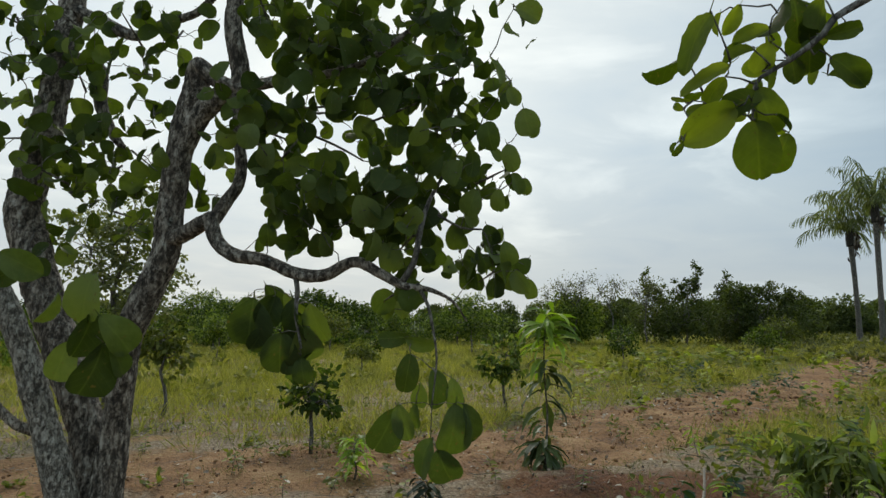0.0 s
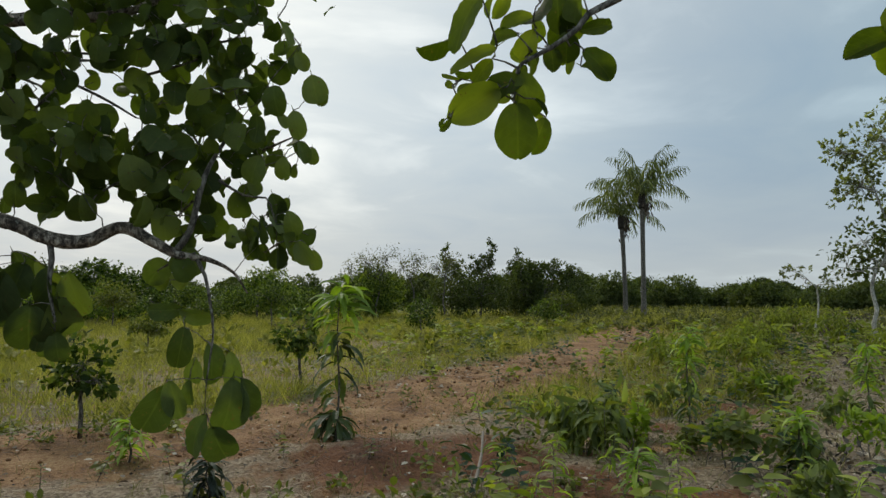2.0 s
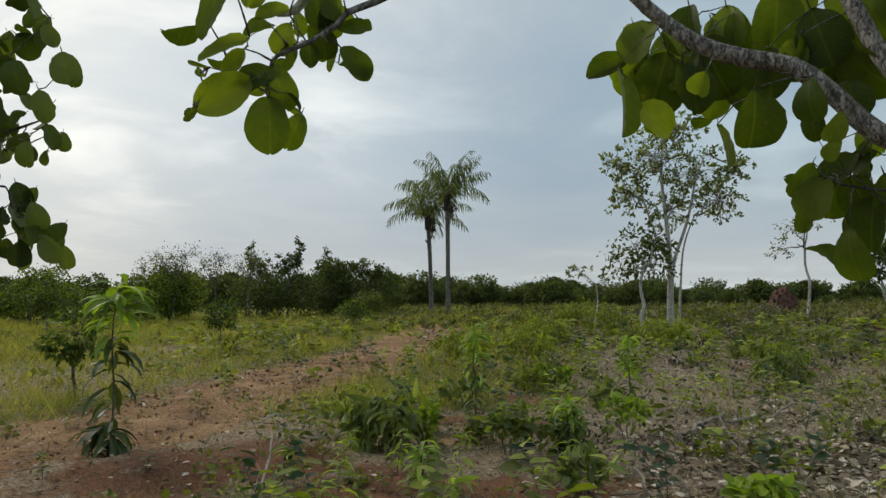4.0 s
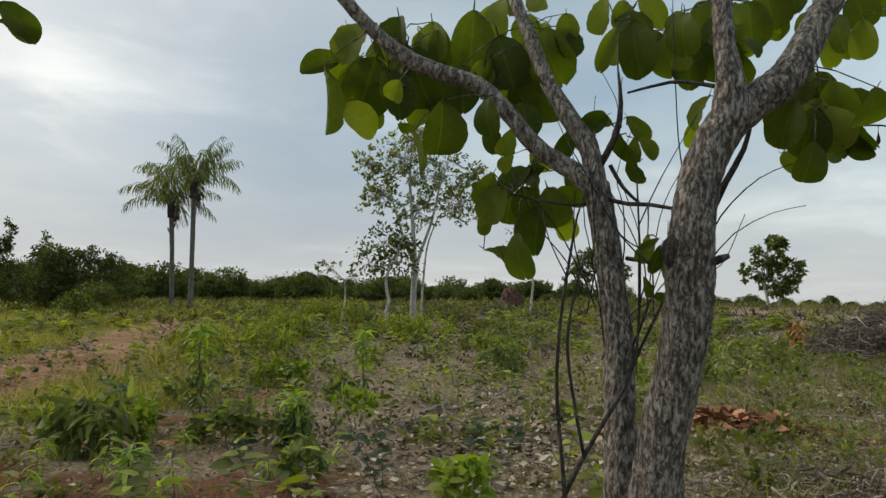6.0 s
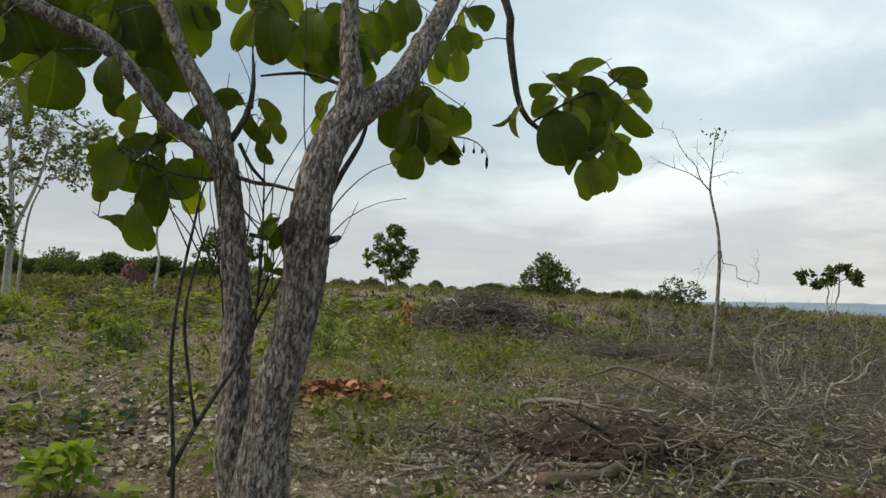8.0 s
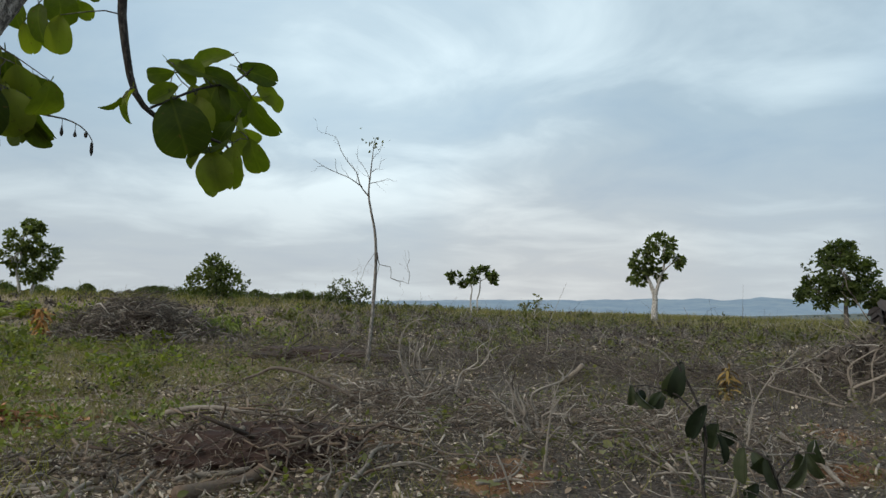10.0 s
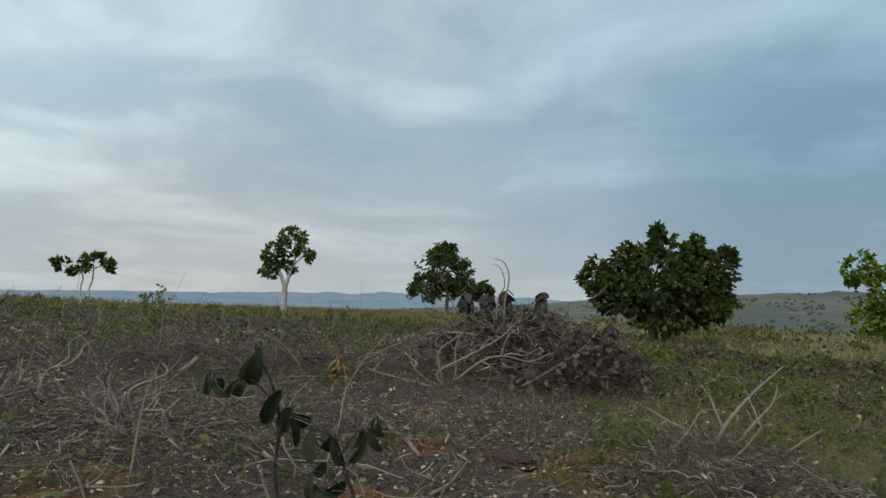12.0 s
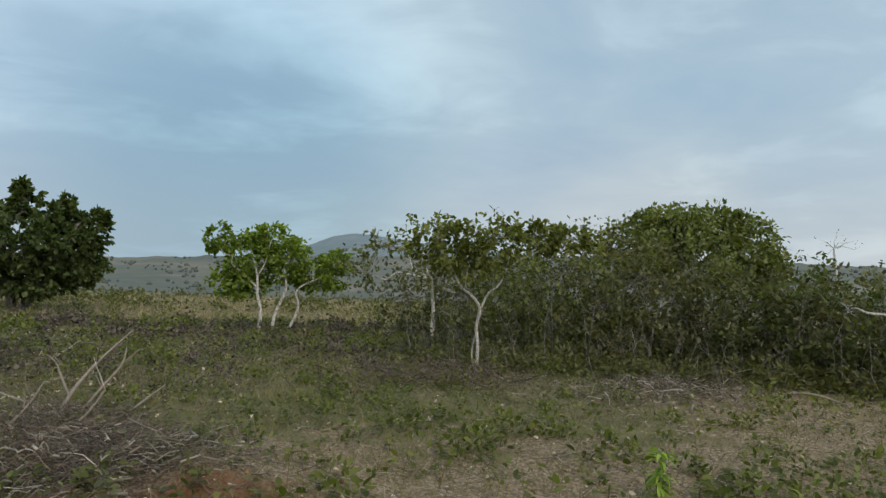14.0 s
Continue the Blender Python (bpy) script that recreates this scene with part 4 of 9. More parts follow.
palm(polar(30.25, 49), 7.1, -0.35, 3.6, "two palms")


# single trees in the cleared land
make_tree("pale_tree", "small tree with fine pale yellow-green foliage", polar(-26.3, 13), [(0.2, 0, 3.3, 0.75, 0.7, 0.65), (0.5, 0, 2.3, 0.75, 0.7, 0.6), (-0.4, 0, 2.8, 0.8, 0.7, 0.7), (0.3, 0, 1.7, 0.6, 0.6, 0.4)], LEAF_PALE, BARK_GREY, girth=0.05, leaf_size=0.10, density=2.8, per_clump=16, clump=0.2, hollow=0.4)
make_tree("slender_tree", "tall slender white-barked tree with sparse foliage", polar(49.55, 27), [(-0.5, 0, 6.6, 1.4, 1.1, 1.1), (0.9, 0.2, 6.0, 1.4, 1.0, 1.1), (-1.3, 0.1, 5.2, 1.1, 0.9, 0.8), (1.8, 0, 4.9, 1.0, 0.8, 0.9), (0.2, 0, 7.6, 1.1, 0.8, 0.7), (0.1, 0.2, 4.6, 0.9, 0.8, 0.8), (-1.9, 0, 6.4, 0.6, 0.6, 0.6), (2.3, 0, 6.0, 0.6, 0.6, 0.6)], LEAF_ASH, BARK_PALE, limbs=([(0, 0, 0, 0.15), (0, 0, 1.2, 0.125), (0.02, 0, 2.4, 0.11), (-0.1, 0, 4.2, 0.075), (-0.25, 0, 6.0, 0.05), (-0.1, 0, 7.8, 0.02)], [(0.02, 0, 2.1, 0.085), (0.22, 0.1, 2.9, 0.07), (0.65, 0.1, 4.2, 0.052), (0.95, 0, 5.6, 0.035), (1.3, 0, 6.6, 0.015)], [(0, 0, 2.5, 0.06), (-0.5, 0.1, 3.7, 0.045), (-0.9, 0, 5.0, 0.03), (-1.2, 0, 6.2, 0.012)], [(0.3, 0.3, 0, 0.05), (0.36, 0.3, 1.6, 0.045), (0.5, 0.4, 3.2, 0.035), (0.9, 0.3, 4.4, 0.02)]), girth=0.07, leaf_size=0.15, density=1.5, per_clump=13, clump=0.12, hollow=0.2, twigs=40, fork=0.38)
make_tree("leafy_tree", "dark-leaved small tree with a white trunk", polar(47.6, 26), [(-0.3, 0, 3.2, 1.0, 0.9, 0.8), (0.4, 0, 2.5, 0.9, 0.7, 0.65), (-0.8, 0.1, 2.4, 0.7, 0.6, 0.6), (0.5, 0, 3.3, 0.6, 0.6, 0.5)], LEAF_DARK, BARK_PALE, girth=0.07, leaf_size=0.17, density=1.0, per_clump=10, clump=0.26, hollow=0.3)
make_tree("slender_tree", "young white-barked tree with sparse foliage", polar(58.95, 33), [(-0.5, 0, 3.9, 0.9, 0.8, 0.6), (0.5, 0, 4.6, 0.9, 0.8, 0.6), (-1.0, 0, 3.1, 0.7, 0.6, 0.5)], LEAF_PALE, BARK_PALE, girth=0.06, leaf_size=0.14, density=0.45, per_clump=9, hollow=0.2, twigs=20)
make_tree("slender_tree", "thin sapling with a bare pale stem", polar(43.88, 27), [(-0.5, 0, 2.2, 0.6, 0.5, 0.35), (0.3, 0, 2.0, 0.5, 0.4, 0.4), (-0.9, 0, 2.4, 0.35, 0.3, 0.2)], LEAF_PALE, BARK_PALE, girth=0.035, leaf_size=0.13, density=0.35, per_clump=7, hollow=0.2, twigs=16)
make_tree("field_tree", "broad-crowned tree standing alone on the rise", polar(77.1, 41), [(-0.1, 0, 2.8, 0.9, 0.9, 0.75), (0.8, 0.1, 2.0, 0.75, 0.7, 0.6), (-0.8, 0, 1.9, 0.75, 0.7, 0.6), (0.0, 0, 3.45, 0.65, 0.6, 0.4), (0.2, 0, 1.2, 0.85, 0.8, 0.5)], LEAF_FIELD, BARK_PALE, stems=((-0.2, 0), (0.25, 0.1)), girth=0.08, leaf_size=0.24, density=1.0, per_clump=20, clump=0.17, hollow=0.4)
make_tree("field_tree", "broad-crowned tree standing alone on the rise", polar(64.3, 44), [(-0.4, 0, 2.6, 1.5, 1.2, 0.9), (1.0, 0, 2.2, 1.2, 1.0, 0.8), (-1.3, 0, 1.8, 0.9, 0.9, 0.7), (0.2, 0, 3.2, 1.0, 0.9, 0.6)], LEAF_FIELD, BARK_PALE, stems=((-0.3, 0), (0.3, 0.1), (0.0, 0.2)), girth=0.07, leaf_size=0.22, density=0.8, per_clump=20, clump=0.17, hollow=0.35)
make_tree("field_bush", "dense round dark green bush on the rise", polar(90.0, 41), [(0, 0, 1.2, 1.4, 1.2, 1.0), (-0.6, 0, 0.9, 1.0, 1.0, 0.8), (0.7, 0, 0.9, 1.0, 0.9, 0.8), (-0.1, 0, 2.0, 0.7, 0.7, 0.6)], LEAF_DARK, BARK_GREY, girth=0.06, leaf_size=0.20, density=1.5, per_clump=12, category="bush")
make_tree("field_bush", "dense round dark green bush on the rise", polar(100.3, 38), [(0, 0, 0.9, 1.0, 0.9, 0.75), (0.5, 0, 0.7, 0.8, 0.7, 0.6), (-0.6, 0, 0.6, 0.7, 0.7, 0.5)], LEAF_DARK, BARK_GREY, girth=0.05, leaf_size=0.16, density=1.2, per_clump=12, category="bush")
make_tree("field_tree", "spindly small tree with a few dark leaf clumps", polar(110.6, 40), [(-1.2, 0, 2.2, 0.35, 0.35, 0.28), (0.25, 0, 2.3, 0.5, 0.45, 0.42), (0.95, 0, 2.2, 0.42, 0.4, 0.38), (-0.35, 0, 1.8, 0.45, 0.4, 0.25)], LEAF_FIELD, BARK_PALE, stems=((-0.12, 0), (0.15, 0)), girth=0.045, leaf_size=0.26, density=0.8, per_clump=20, clump=0.17, hollow=0.3)
make_tree("field_tree", "white-trunked tree with dark round leaf clumps", polar(124.85, 40), [(0.4, 0, 4.3, 0.9, 0.8, 0.75), (-0.6, 0, 3.3, 0.8, 0.7, 0.7), (1.2, 0, 3.6, 0.6, 0.6, 0.5), (-1.0, 0, 2.5, 0.5, 0.5, 0.45), (0.1, 0, 2.7, 0.5, 0.5, 0.4)], LEAF_FIELD, BARK_PALE, limbs=([(0, 0, 0, 0.19), (0, 0, 0.8, 0.165), (0.02, 0, 1.5, 0.14), (-0.25, 0, 2.3, 0.09), (-0.6, 0, 3.1, 0.05)], [(0.02, 0, 1.4, 0.11), (0.25, 0, 2.3, 0.085), (0.5, 0, 3.1, 0.06), (0.5, 0, 4.2, 0.03)], [(0.4, 0, 2.8, 0.05), (0.9, 0, 3.3, 0.03), (1.25, 0, 3.6, 0.015)]), girth=0.06, leaf_size=0.27, density=0.75, per_clump=20, clump=0.17, hollow=0.35, fork=0.3)
make_tree("field_bush", "low straggly bush with few leaves", polar(115.5, 38), [(0.3, 0, 0.8, 0.6, 0.5, 0.4), (-0.5, 0, 0.6, 0.5, 0.5, 0.35)], LEAF_GREY, BARK_PALE, girth=0.04, leaf_size=0.2, density=0.6, per_clump=7, category="bush")
make_tree("field_tree", "full-crowned green tree at the edge of the plateau", polar(137.9, 46), [(-0.2, 0, 3.2, 1.7, 1.5, 1.4), (1.2, 0, 2.1, 1.4, 1.2, 1.0), (-1.3, 0, 2.0, 1.3, 1.2, 1.0), (-0.3, 0, 4.4, 1.0, 0.9, 0.7), (2.2, 0, 1.9, 0.7, 0.7, 0.6)], LEAF_FIELD, BARK_GREY, girth=0.13, leaf_size=0.27, density=1.3, per_clump=20, clump=0.17, hollow=0.45)
make_tree("mango_tree", "large dense dark green mango tree", polar(154.65, 28), [(0, 0, 2.3, 1.7, 1.7, 1.35), (1.3, 0, 2.2, 1.2, 1.2, 1.1), (-1.4, 0.2, 2.0, 1.2, 1.2, 0.95), (0.1, 0.2, 3.8, 0.45, 0.45, 0.6), (-0.1, 0.2, 4.25, 0.2, 0.2, 0.35), (1.2, 0.1, 3.4, 0.5, 0.5, 0.55), (1.35, 0.1, 3.85, 0.2, 0.2, 0.3), (2.1, 0, 2.8, 0.6, 0.6, 0.75), (2.45, 0, 3.4, 0.2, 0.2, 0.3), (-1.0, 0, 3.3, 0.7, 0.5, 0.5), (-2.2, 0, 2.5, 0.7, 0.6, 0.7), (0.3, 0, 1.1, 1.3, 1.3, 0.6), (1.9, 0, 1.5, 0.8, 0.8, 0.5)], LEAF_MANGO, BARK_GREY, stems=((-0.2, 0), (0.25, 0)), girth=0.15, leaf_size=0.21, shape=OVAL, density=2.2, per_clump=16, clump=0.15, hollow=0.55, fork=0.22)
make_tree("pale_stemmed_tree", "bright green tree with crooked pale stems", polar(171.5, 20), [(-1.3, 0.5, 2.6, 0.4, 0.4, 0.4), (-0.5, 0.5, 2.0, 0.9, 0.8, 0.75), (0.5, 0.5, 2.0, 0.9, 0.8, 0.75), (1.4, 0.5, 1.6, 0.9, 0.8, 0.5), (0.1, 0.5, 2.6, 0.8, 0.7, 0.45), (-0.7, 0.5, 1.4, 0.7, 0.7, 0.5), (1.9, 0.5, 2.0, 0.5, 0.5, 0.35)], LEAF_TREE, BARK_PALE, limbs=([(-0.15, 0, 0, 0.055), (-0.1, 0, 0.6, 0.048), (-0.2, 0, 1.1, 0.042), (-0.22, 0, 1.6, 0.034), (-0.35, 0, 2.1, 0.02)], [(-0.15, 0, 1.2, 0.03), (-0.55, 0, 1.6, 0.02), (-0.9, 0, 1.9, 0.012)], [(-0.2, 0, 1.6, 0.025), (0.0, 0, 2.0, 0.018), (0.1, 0, 2.5, 0.01)], [(0.2, 0.05, 0, 0.05), (0.3, 0.05, 0.6, 0.045), (0.55, 0, 1.2, 0.035), (0.5, 0, 1.8, 0.02)], [(0.6, 0.1, 0, 0.04), (0.9, 0.1, 0.7, 0.035), (0.85, 0, 1.2, 0.025), (1.3, 0, 1.5, 0.014)]), girth=0.04, leaf_size=0.12, shape=OVAL, density=2.5, per_clump=20, clump=0.2, hollow=0.4)
make_tree("pale_stemmed_tree", "small tree with a forked white stem before the thicket", polar(-171.85, 12.6), [(-0.7, 0, 2.35, 0.65, 0.6, 0.45), (0.3, 0, 2.4, 0.7, 0.6, 0.4), (-0.2, 0, 2.0, 0.8, 0.6, 0.4), (1.0, 0.2, 2.45, 0.6, 0.5, 0.3), (1.7, 0.3, 2.4, 0.6, 0.5, 0.25)], LEAF_GREEN, BARK_PALE, limbs=([(0, 0, 0, 0.036), (0.03, 0, 0.45, 0.030), (0.0, 0, 0.85, 0.028), (0.06, 0, 1.15, 0.027), (-0.12, 0, 1.4, 0.023), (-0.28, 0, 1.52, 0.021), (-0.5, 0.05, 1.95, 0.018), (-0.7, 0, 2.2, 0.012)], [(0.06, 0, 1.12, 0.022), (0.2, 0, 1.42, 0.019), (0.42, 0.05, 1.62, 0.015), (0.6, 0, 2.2, 0.010)], [(-0.03, 0.05, 0, 0.016), (-0.07, 0.05, 0.4, 0.013), (0.0, 0.02, 0.75, 0.009)], [(-0.2, 0, 1.5, 0.02), (-0.15, 0, 1.9, 0.015), (0.05, 0, 2.2, 0.01)], [(0.4, 0.05, 1.75, 0.014), (0.9, 0.1, 2.1, 0.01), (1.6, 0.25, 2.3, 0.006)]), girth=0.035, leaf_size=0.10, shape=OVAL, density=2.0, per_clump=18, clump=0.22, hollow=0.3, fork=0.4)
make_tree("pale_stemmed_tree", "thin-leaved tree with a leaning pale stem", polar(-175.4, 16.5), [(-1.2, 0, 2.4, 0.8, 0.7, 0.35), (-0.2, 0, 2.3, 0.8, 0.7, 0.6), (-1.5, 0, 1.8, 0.6, 0.6, 0.4), (0.4, 0, 1.8, 0.6, 0.6, 0.5)], LEAF_GREY, BARK_PALE, girth=0.05, leaf_size=0.14, density=0.8, per_clump=10, clump=0.3, hollow=0.2)

# thicket to the south-west
for az, r, high, wide, leaf in ((-175, 19, 2.5, 1.5, LEAF_GREY), (-170.5, 16.5, 2.9, 1.5, LEAF_GREEN), (-167.5, 18, 3.2, 1.6, LEAF_DARK), (-165, 15.5, 3.0, 1.4, LEAF_GREEN), (-162, 18, 3.4, 1.7, LEAF_GREY), (-159, 14.8, 2.9, 1.4, LEAF_GREY), (-155.5, 15.5, 3.1, 1.5, LEAF_GREEN), (-151, 14.5, 2.35, 1.5, LEAF_GREY), (-146.5, 14, 2.2, 1.4, LEAF_GREEN), (-142.5, 14.6, 2.3, 1.4, LEAF_GREY), (-138, 14.5, 2.4, 1.5, LEAF_GREEN), (-133, 15, 2.4, 1.6, LEAF_GREY), (-127, 16, 2.5, 1.7, LEAF_GREEN), (-148, 18.5, 2.5, 1.8, LEAF_DARK), (-139, 19, 2.8, 1.8, LEAF_DARK), (-129, 20, 2.8, 2.0, LEAF_DARK), (-119, 20, 2.8, 2.2, LEAF_GREY)):
    h = high
    make_tree("thicket_shrub", "dense many-stemmed grey-green shrub of the thicket", polar(az, r), [(0, 0, h * 0.62, wide * 0.85, wide * 0.8, h * 0.36), (wide * 0.5, 0, h * 0.42, wide * 0.7, wide * 0.7, h * 0.36), (-wide * 0.5, 0, h * 0.45, wide * 0.7, wide * 0.7, h * 0.36), (0.1, 0.2, h * 0.22, wide * 0.75, wide * 0.7, h * 0.2)], {LEAF_GREY: LEAF_SCRUB, LEAF_GREEN: LEAF_BRAKE}.get(leaf, leaf), BARK_STEM, stems=((-0.45, 0), (-0.15, 0.1), (0.1, -0.1), (0.4, 0.0)), girth=0.022, leaf_size=0.115, density=0.95, per_clump=18, clump=0.17, hollow=0.35, fork=0.3, twigs=60, category="shrub", group="thicket shrubs")
make_tree("thicket_tree", "broad dark green tree rising behind the thicket", polar(-154.5, 19), [(0, 0, 2.7, 1.9, 1.6, 1.0), (-1.4, 0, 2.7, 1.2, 1.1, 0.85), (1.1, 0, 2.3, 0.95, 1.0, 0.75), (0.1, 0, 3.2, 1.0, 1.0, 0.5), (-1.0, 0, 3.3, 0.7, 0.7, 0.45)], LEAF_MOSS, BARK_GREY, stems=((-0.2, 0), (0.3, 0)), girth=0.06, leaf_size=0.13, density=3.6, per_clump=24, clump=0.17, hollow=0.6, twigs=6)
make_tree("thicket_tree", "leafless grey tree top over the thicket", polar(-145.5, 21), [(0, 0, 2.9, 0.6, 0.5, 0.6)], LEAF_GREY, BARK_PALE, girth=0.05, leaf_size=0.05, density=0.3, per_clump=3, hollow=0.1, twigs=40)
make_tree("thicket_tree", "dead pale branching tree before the thicket", polar(-142.6, 13.2), [(-0.6, 0, 1.4, 0.5, 0.4, 0.3), (0.4, 0, 1.5, 0.5, 0.4, 0.4)], LEAF_GREY, BARK_PALE, girth=0.045, leaf_size=0.05, density=0.3, per_clump=3, hollow=0.1, twigs=14)


# young fruit trees in the near field
def young_tree(place, high, wide, leaf=LEAF_CITRUS, name="young_citrus_tree", label="young citrus tree with a thin bare stem", low=0.45):
    return make_tree(name, label, place, [(0, 0, high * (low + 1) / 2, wide * 0.42, wide * 0.42, high * (1 - low) * 0.5), (wide * 0.18, 0, high * (low + 0.12), wide * 0.34, wide * 0.3, high * 0.18), (-wide * 0.2, 0.05, high * (low + 0.18), wide * 0.32, wide * 0.3, high * 0.18)], leaf, BARK_GREY, girth=0.018 + 0.006 * high, leaf_size=0.080 + 0.012 * high, shape=OVAL, density=2.4, per_clump=9, clump=0.26, hollow=0.3, fork=low * 0.8, twigs=16, group="young orchard trees")


for x, y, high, wide in ((-1.62, 8.3, 1.05, 0.72), (0.9, 11.6, 1.35, 0.9), (-2.5, 19.5, 1.1, 1.0), (-4.6, 11.2, 1.75, 0.9), (5.4, 22.0, 1.3, 1.0), (11.9, 26.6, 1.35, 1.6), (-9.4, 28.0, 2.0, 1.9), (0.9, 31.0, 2.4, 2.3), (-5.8, 33.0, 2.2, 2.2), (-13.5, 31.0, 2.2, 2.2), (-9.0, 18.0, 1.6, 1.3), (16.0, 34.0, 1.9, 2.0), (8.0, 33.0, 1.5, 1.6)):
    young_tree((x, y), high, wide, LEAF_CITRUS if rng.random() < 0.7 else LEAF_GREEN)
for az, r, high, wide in ((-34, 24, 1.9, 1.9), (-30, 33, 2.2, 2.4), (-24, 29, 2.0, 2.1), (-19, 36, 2.3, 2.5), (-14.5, 26, 1.8, 1.8), (-11, 38, 2.3, 2.6), (-7, 30, 1.9, 2.0), (-3, 37, 2.2, 2.4), (3.5, 36, 2.1, 2.3), (7.5, 38, 2.2, 2.2), (-27, 39, 2.3, 2.6), (-38, 36, 2.2, 2.4)):
    young_tree(polar(az, r), high, wide, LEAF_TREE if rng.random() < 0.5 else LEAF_CITRUS, low=0.2)


def leafy_sapling(place, high, whorls, leaf_old, leaf_new, size=0.2, shape=NARROW, more=2.2, label="young mango sapling with drooping lance-shaped leaves", lean=(0.0, 0.0), category="sapling", group="", hang=0.0):
    """A single stem with whorls of long drooping leaves, each leaf a part of its own."""
    x, y = place
    name = "cut_shoot" if category == "cut shoot" else "seedling" if "seedling" in label else "cut_sapling" if "cut sapling" in label else "dead_sapling" if "dead" in label or "dying" in label else "mango_sapling"
    base = thing(name, (x, y, float(land(x, y)) - 0.02), label, category, group)
    stem = Heap()
    top = np.array([lean[0], lean[1], high])
    stem.add(*tube([(0, 0, 0, 0.013), (lean[0] * 0.3 + 0.02, lean[1] * 0.3, high * 0.35, 0.010), (lean[0] * 0.6 - 0.015, lean[1] * 0.6, high * 0.7, 0.008), (*top, 0.004)], 6, 0.06))
    stem.mesh("stem", BARK_GREY, base, shade_smooth=True)
    shapes = {}
    for tone, mat in (("old", leaf_old), ("new", leaf_new)):
        v, f = shape
        me = bpy.data.meshes.new("leaf")
        me.from_pydata(v.tolist(), [], f.tolist())
        me.materials.append(mat)
        shapes[tone] = me
    for u0, number, tone in whorls:
        number = int(number * more)
        for k in range(number):
            u = u0 + 0.05 * rng.normal()
            c = np.array([lean[0] * u, lean[1] * u, high * u])
            a = 2 * math.pi * (k / number + 0.1 * rng.normal())
            way = np.array([math.cos(a), math.sin(a), 0.35 - 1.1 * rng.random() if tone == "old" else 0.6 - 1.15 * rng.random()])
            face = np.array([0, 0, 1.0]) + rng.normal(size=3) * 0.25
            if hang:
                way[2] = -hang * (0.6 + 0.8 * rng.random())
                face = rng.normal(size=3)
            yv = unit(way)
            xv = unit(np.cross(yv, face))
            zv = np.cross(xv, yv)
            s = size * (0.7 + 0.6 * rng.random())
            leaf = new("leaf", shapes[tone])
            leaf.parent = base
            leaf.matrix_basis = Matrix(((*(xv * s)[:1], yv[0] * s, zv[0] * s, c[0]), (xv[1] * s, yv[1] * s, zv[1] * s, c[1] + 0.0), (xv[2] * s, yv[2] * s, zv[2] * s, c[2] + 0.03 * rng.normal()), (0, 0, 0, 1)))
    return base


NEW_LEAF = leaf_material("young_leaf", (0.10, 0.16, 0.025), (0.20, 0.29, 0.05), (0.33, 0.42, 0.08), by="object", through_light=0.4)
OLD_LEAF = leaf_material("old_leaf", (0.036, 0.058, 0.016), (0.078, 0.112, 0.030), (0.15, 0.185, 0.055), by="object", through_light=0.25)
DEEP_LEAF = leaf_material("deep_green_leaf", (0.024, 0.038, 0.014), (0.052, 0.076, 0.026), (0.11, 0.140, 0.055), by="object", through_light=0.25)
DULL_LEAF = leaf_material("dull_leaf", (0.012, 0.018, 0.012), (0.026, 0.036, 0.022), (0.060, 0.070, 0.042), by="object", through_light=0.15)
leafy_sapling((0.98, 7.2), 1.50, ((0.05, 16, "old"), (0.13, 16, "old"), (0.22, 8, "old"), (0.4, 5, "old"), (0.54, 9, "old"), (0.66, 10, "old"), (0.80, 10, "new"), (0.90, 18, "new"), (1.0, 16, "new")), DEEP_LEAF, NEW_LEAF, 0.31, more=1.15)
leafy_sapling((4.2, 5.9), 1.12, ((0.2, 7, "old"), (0.4, 8, "old"), (0.6, 9, "old"), (0.8, 12, "new"), (0.97, 12, "new")), OLD_LEAF, NEW_LEAF, 0.17, label="young mango sapling with fresh yellow-green tips")
for x, y, high, wide in ((3.27, 6.1, 0.90, 0.72), (9.4, 11.6, 0.9, 1.0), (13.0, 15.5, 1.1, 1.3), (10.5, 6.6, 0.7, 0.9), (12.2, 7.8, 0.8, 1.0), (6.9, 8.3, 0.6, 0.7), (15.0, 13.0, 1.0, 1.2), (17.5, 17.5, 1.2, 1.6), (12.1, 3.6, 0.7, 1.0), (19.6, -0.35, 0.9, 1.1), (15.5, 5.2, 0.9, 1.3), (8.0, 12.0, 0.9, 1.1), (20.0, 22.0, 1.5, 2.0)):
    make_tree("low_bush", "low leafy bush with drooping green leaves among weeds", (x, y), [(0, 0, high * 0.55, wide * 0.42, wide * 0.4, high * 0.38), (wide * 0.25, 0, high * 0.45, wide * 0.3, wide * 0.3, high * 0.32), (-wide * 0.28, 0.05, high * 0.5, wide * 0.28, wide * 0.28, high * 0.34)], LEAF_WILLOW if y < 7 else LEAF_BRIGHT, BARK_GREY, stems=((-0.06, 0), (0.06, 0.03)), girth=0.012, leaf_size=0.20 if x < 4 else 0.165, shape=NARROW, density=1.5, per_clump=9, clump=0.22, hollow=0.25, fork=0.3, twigs=10, down=0.9, category="bush", group="low bushes among the weeds")
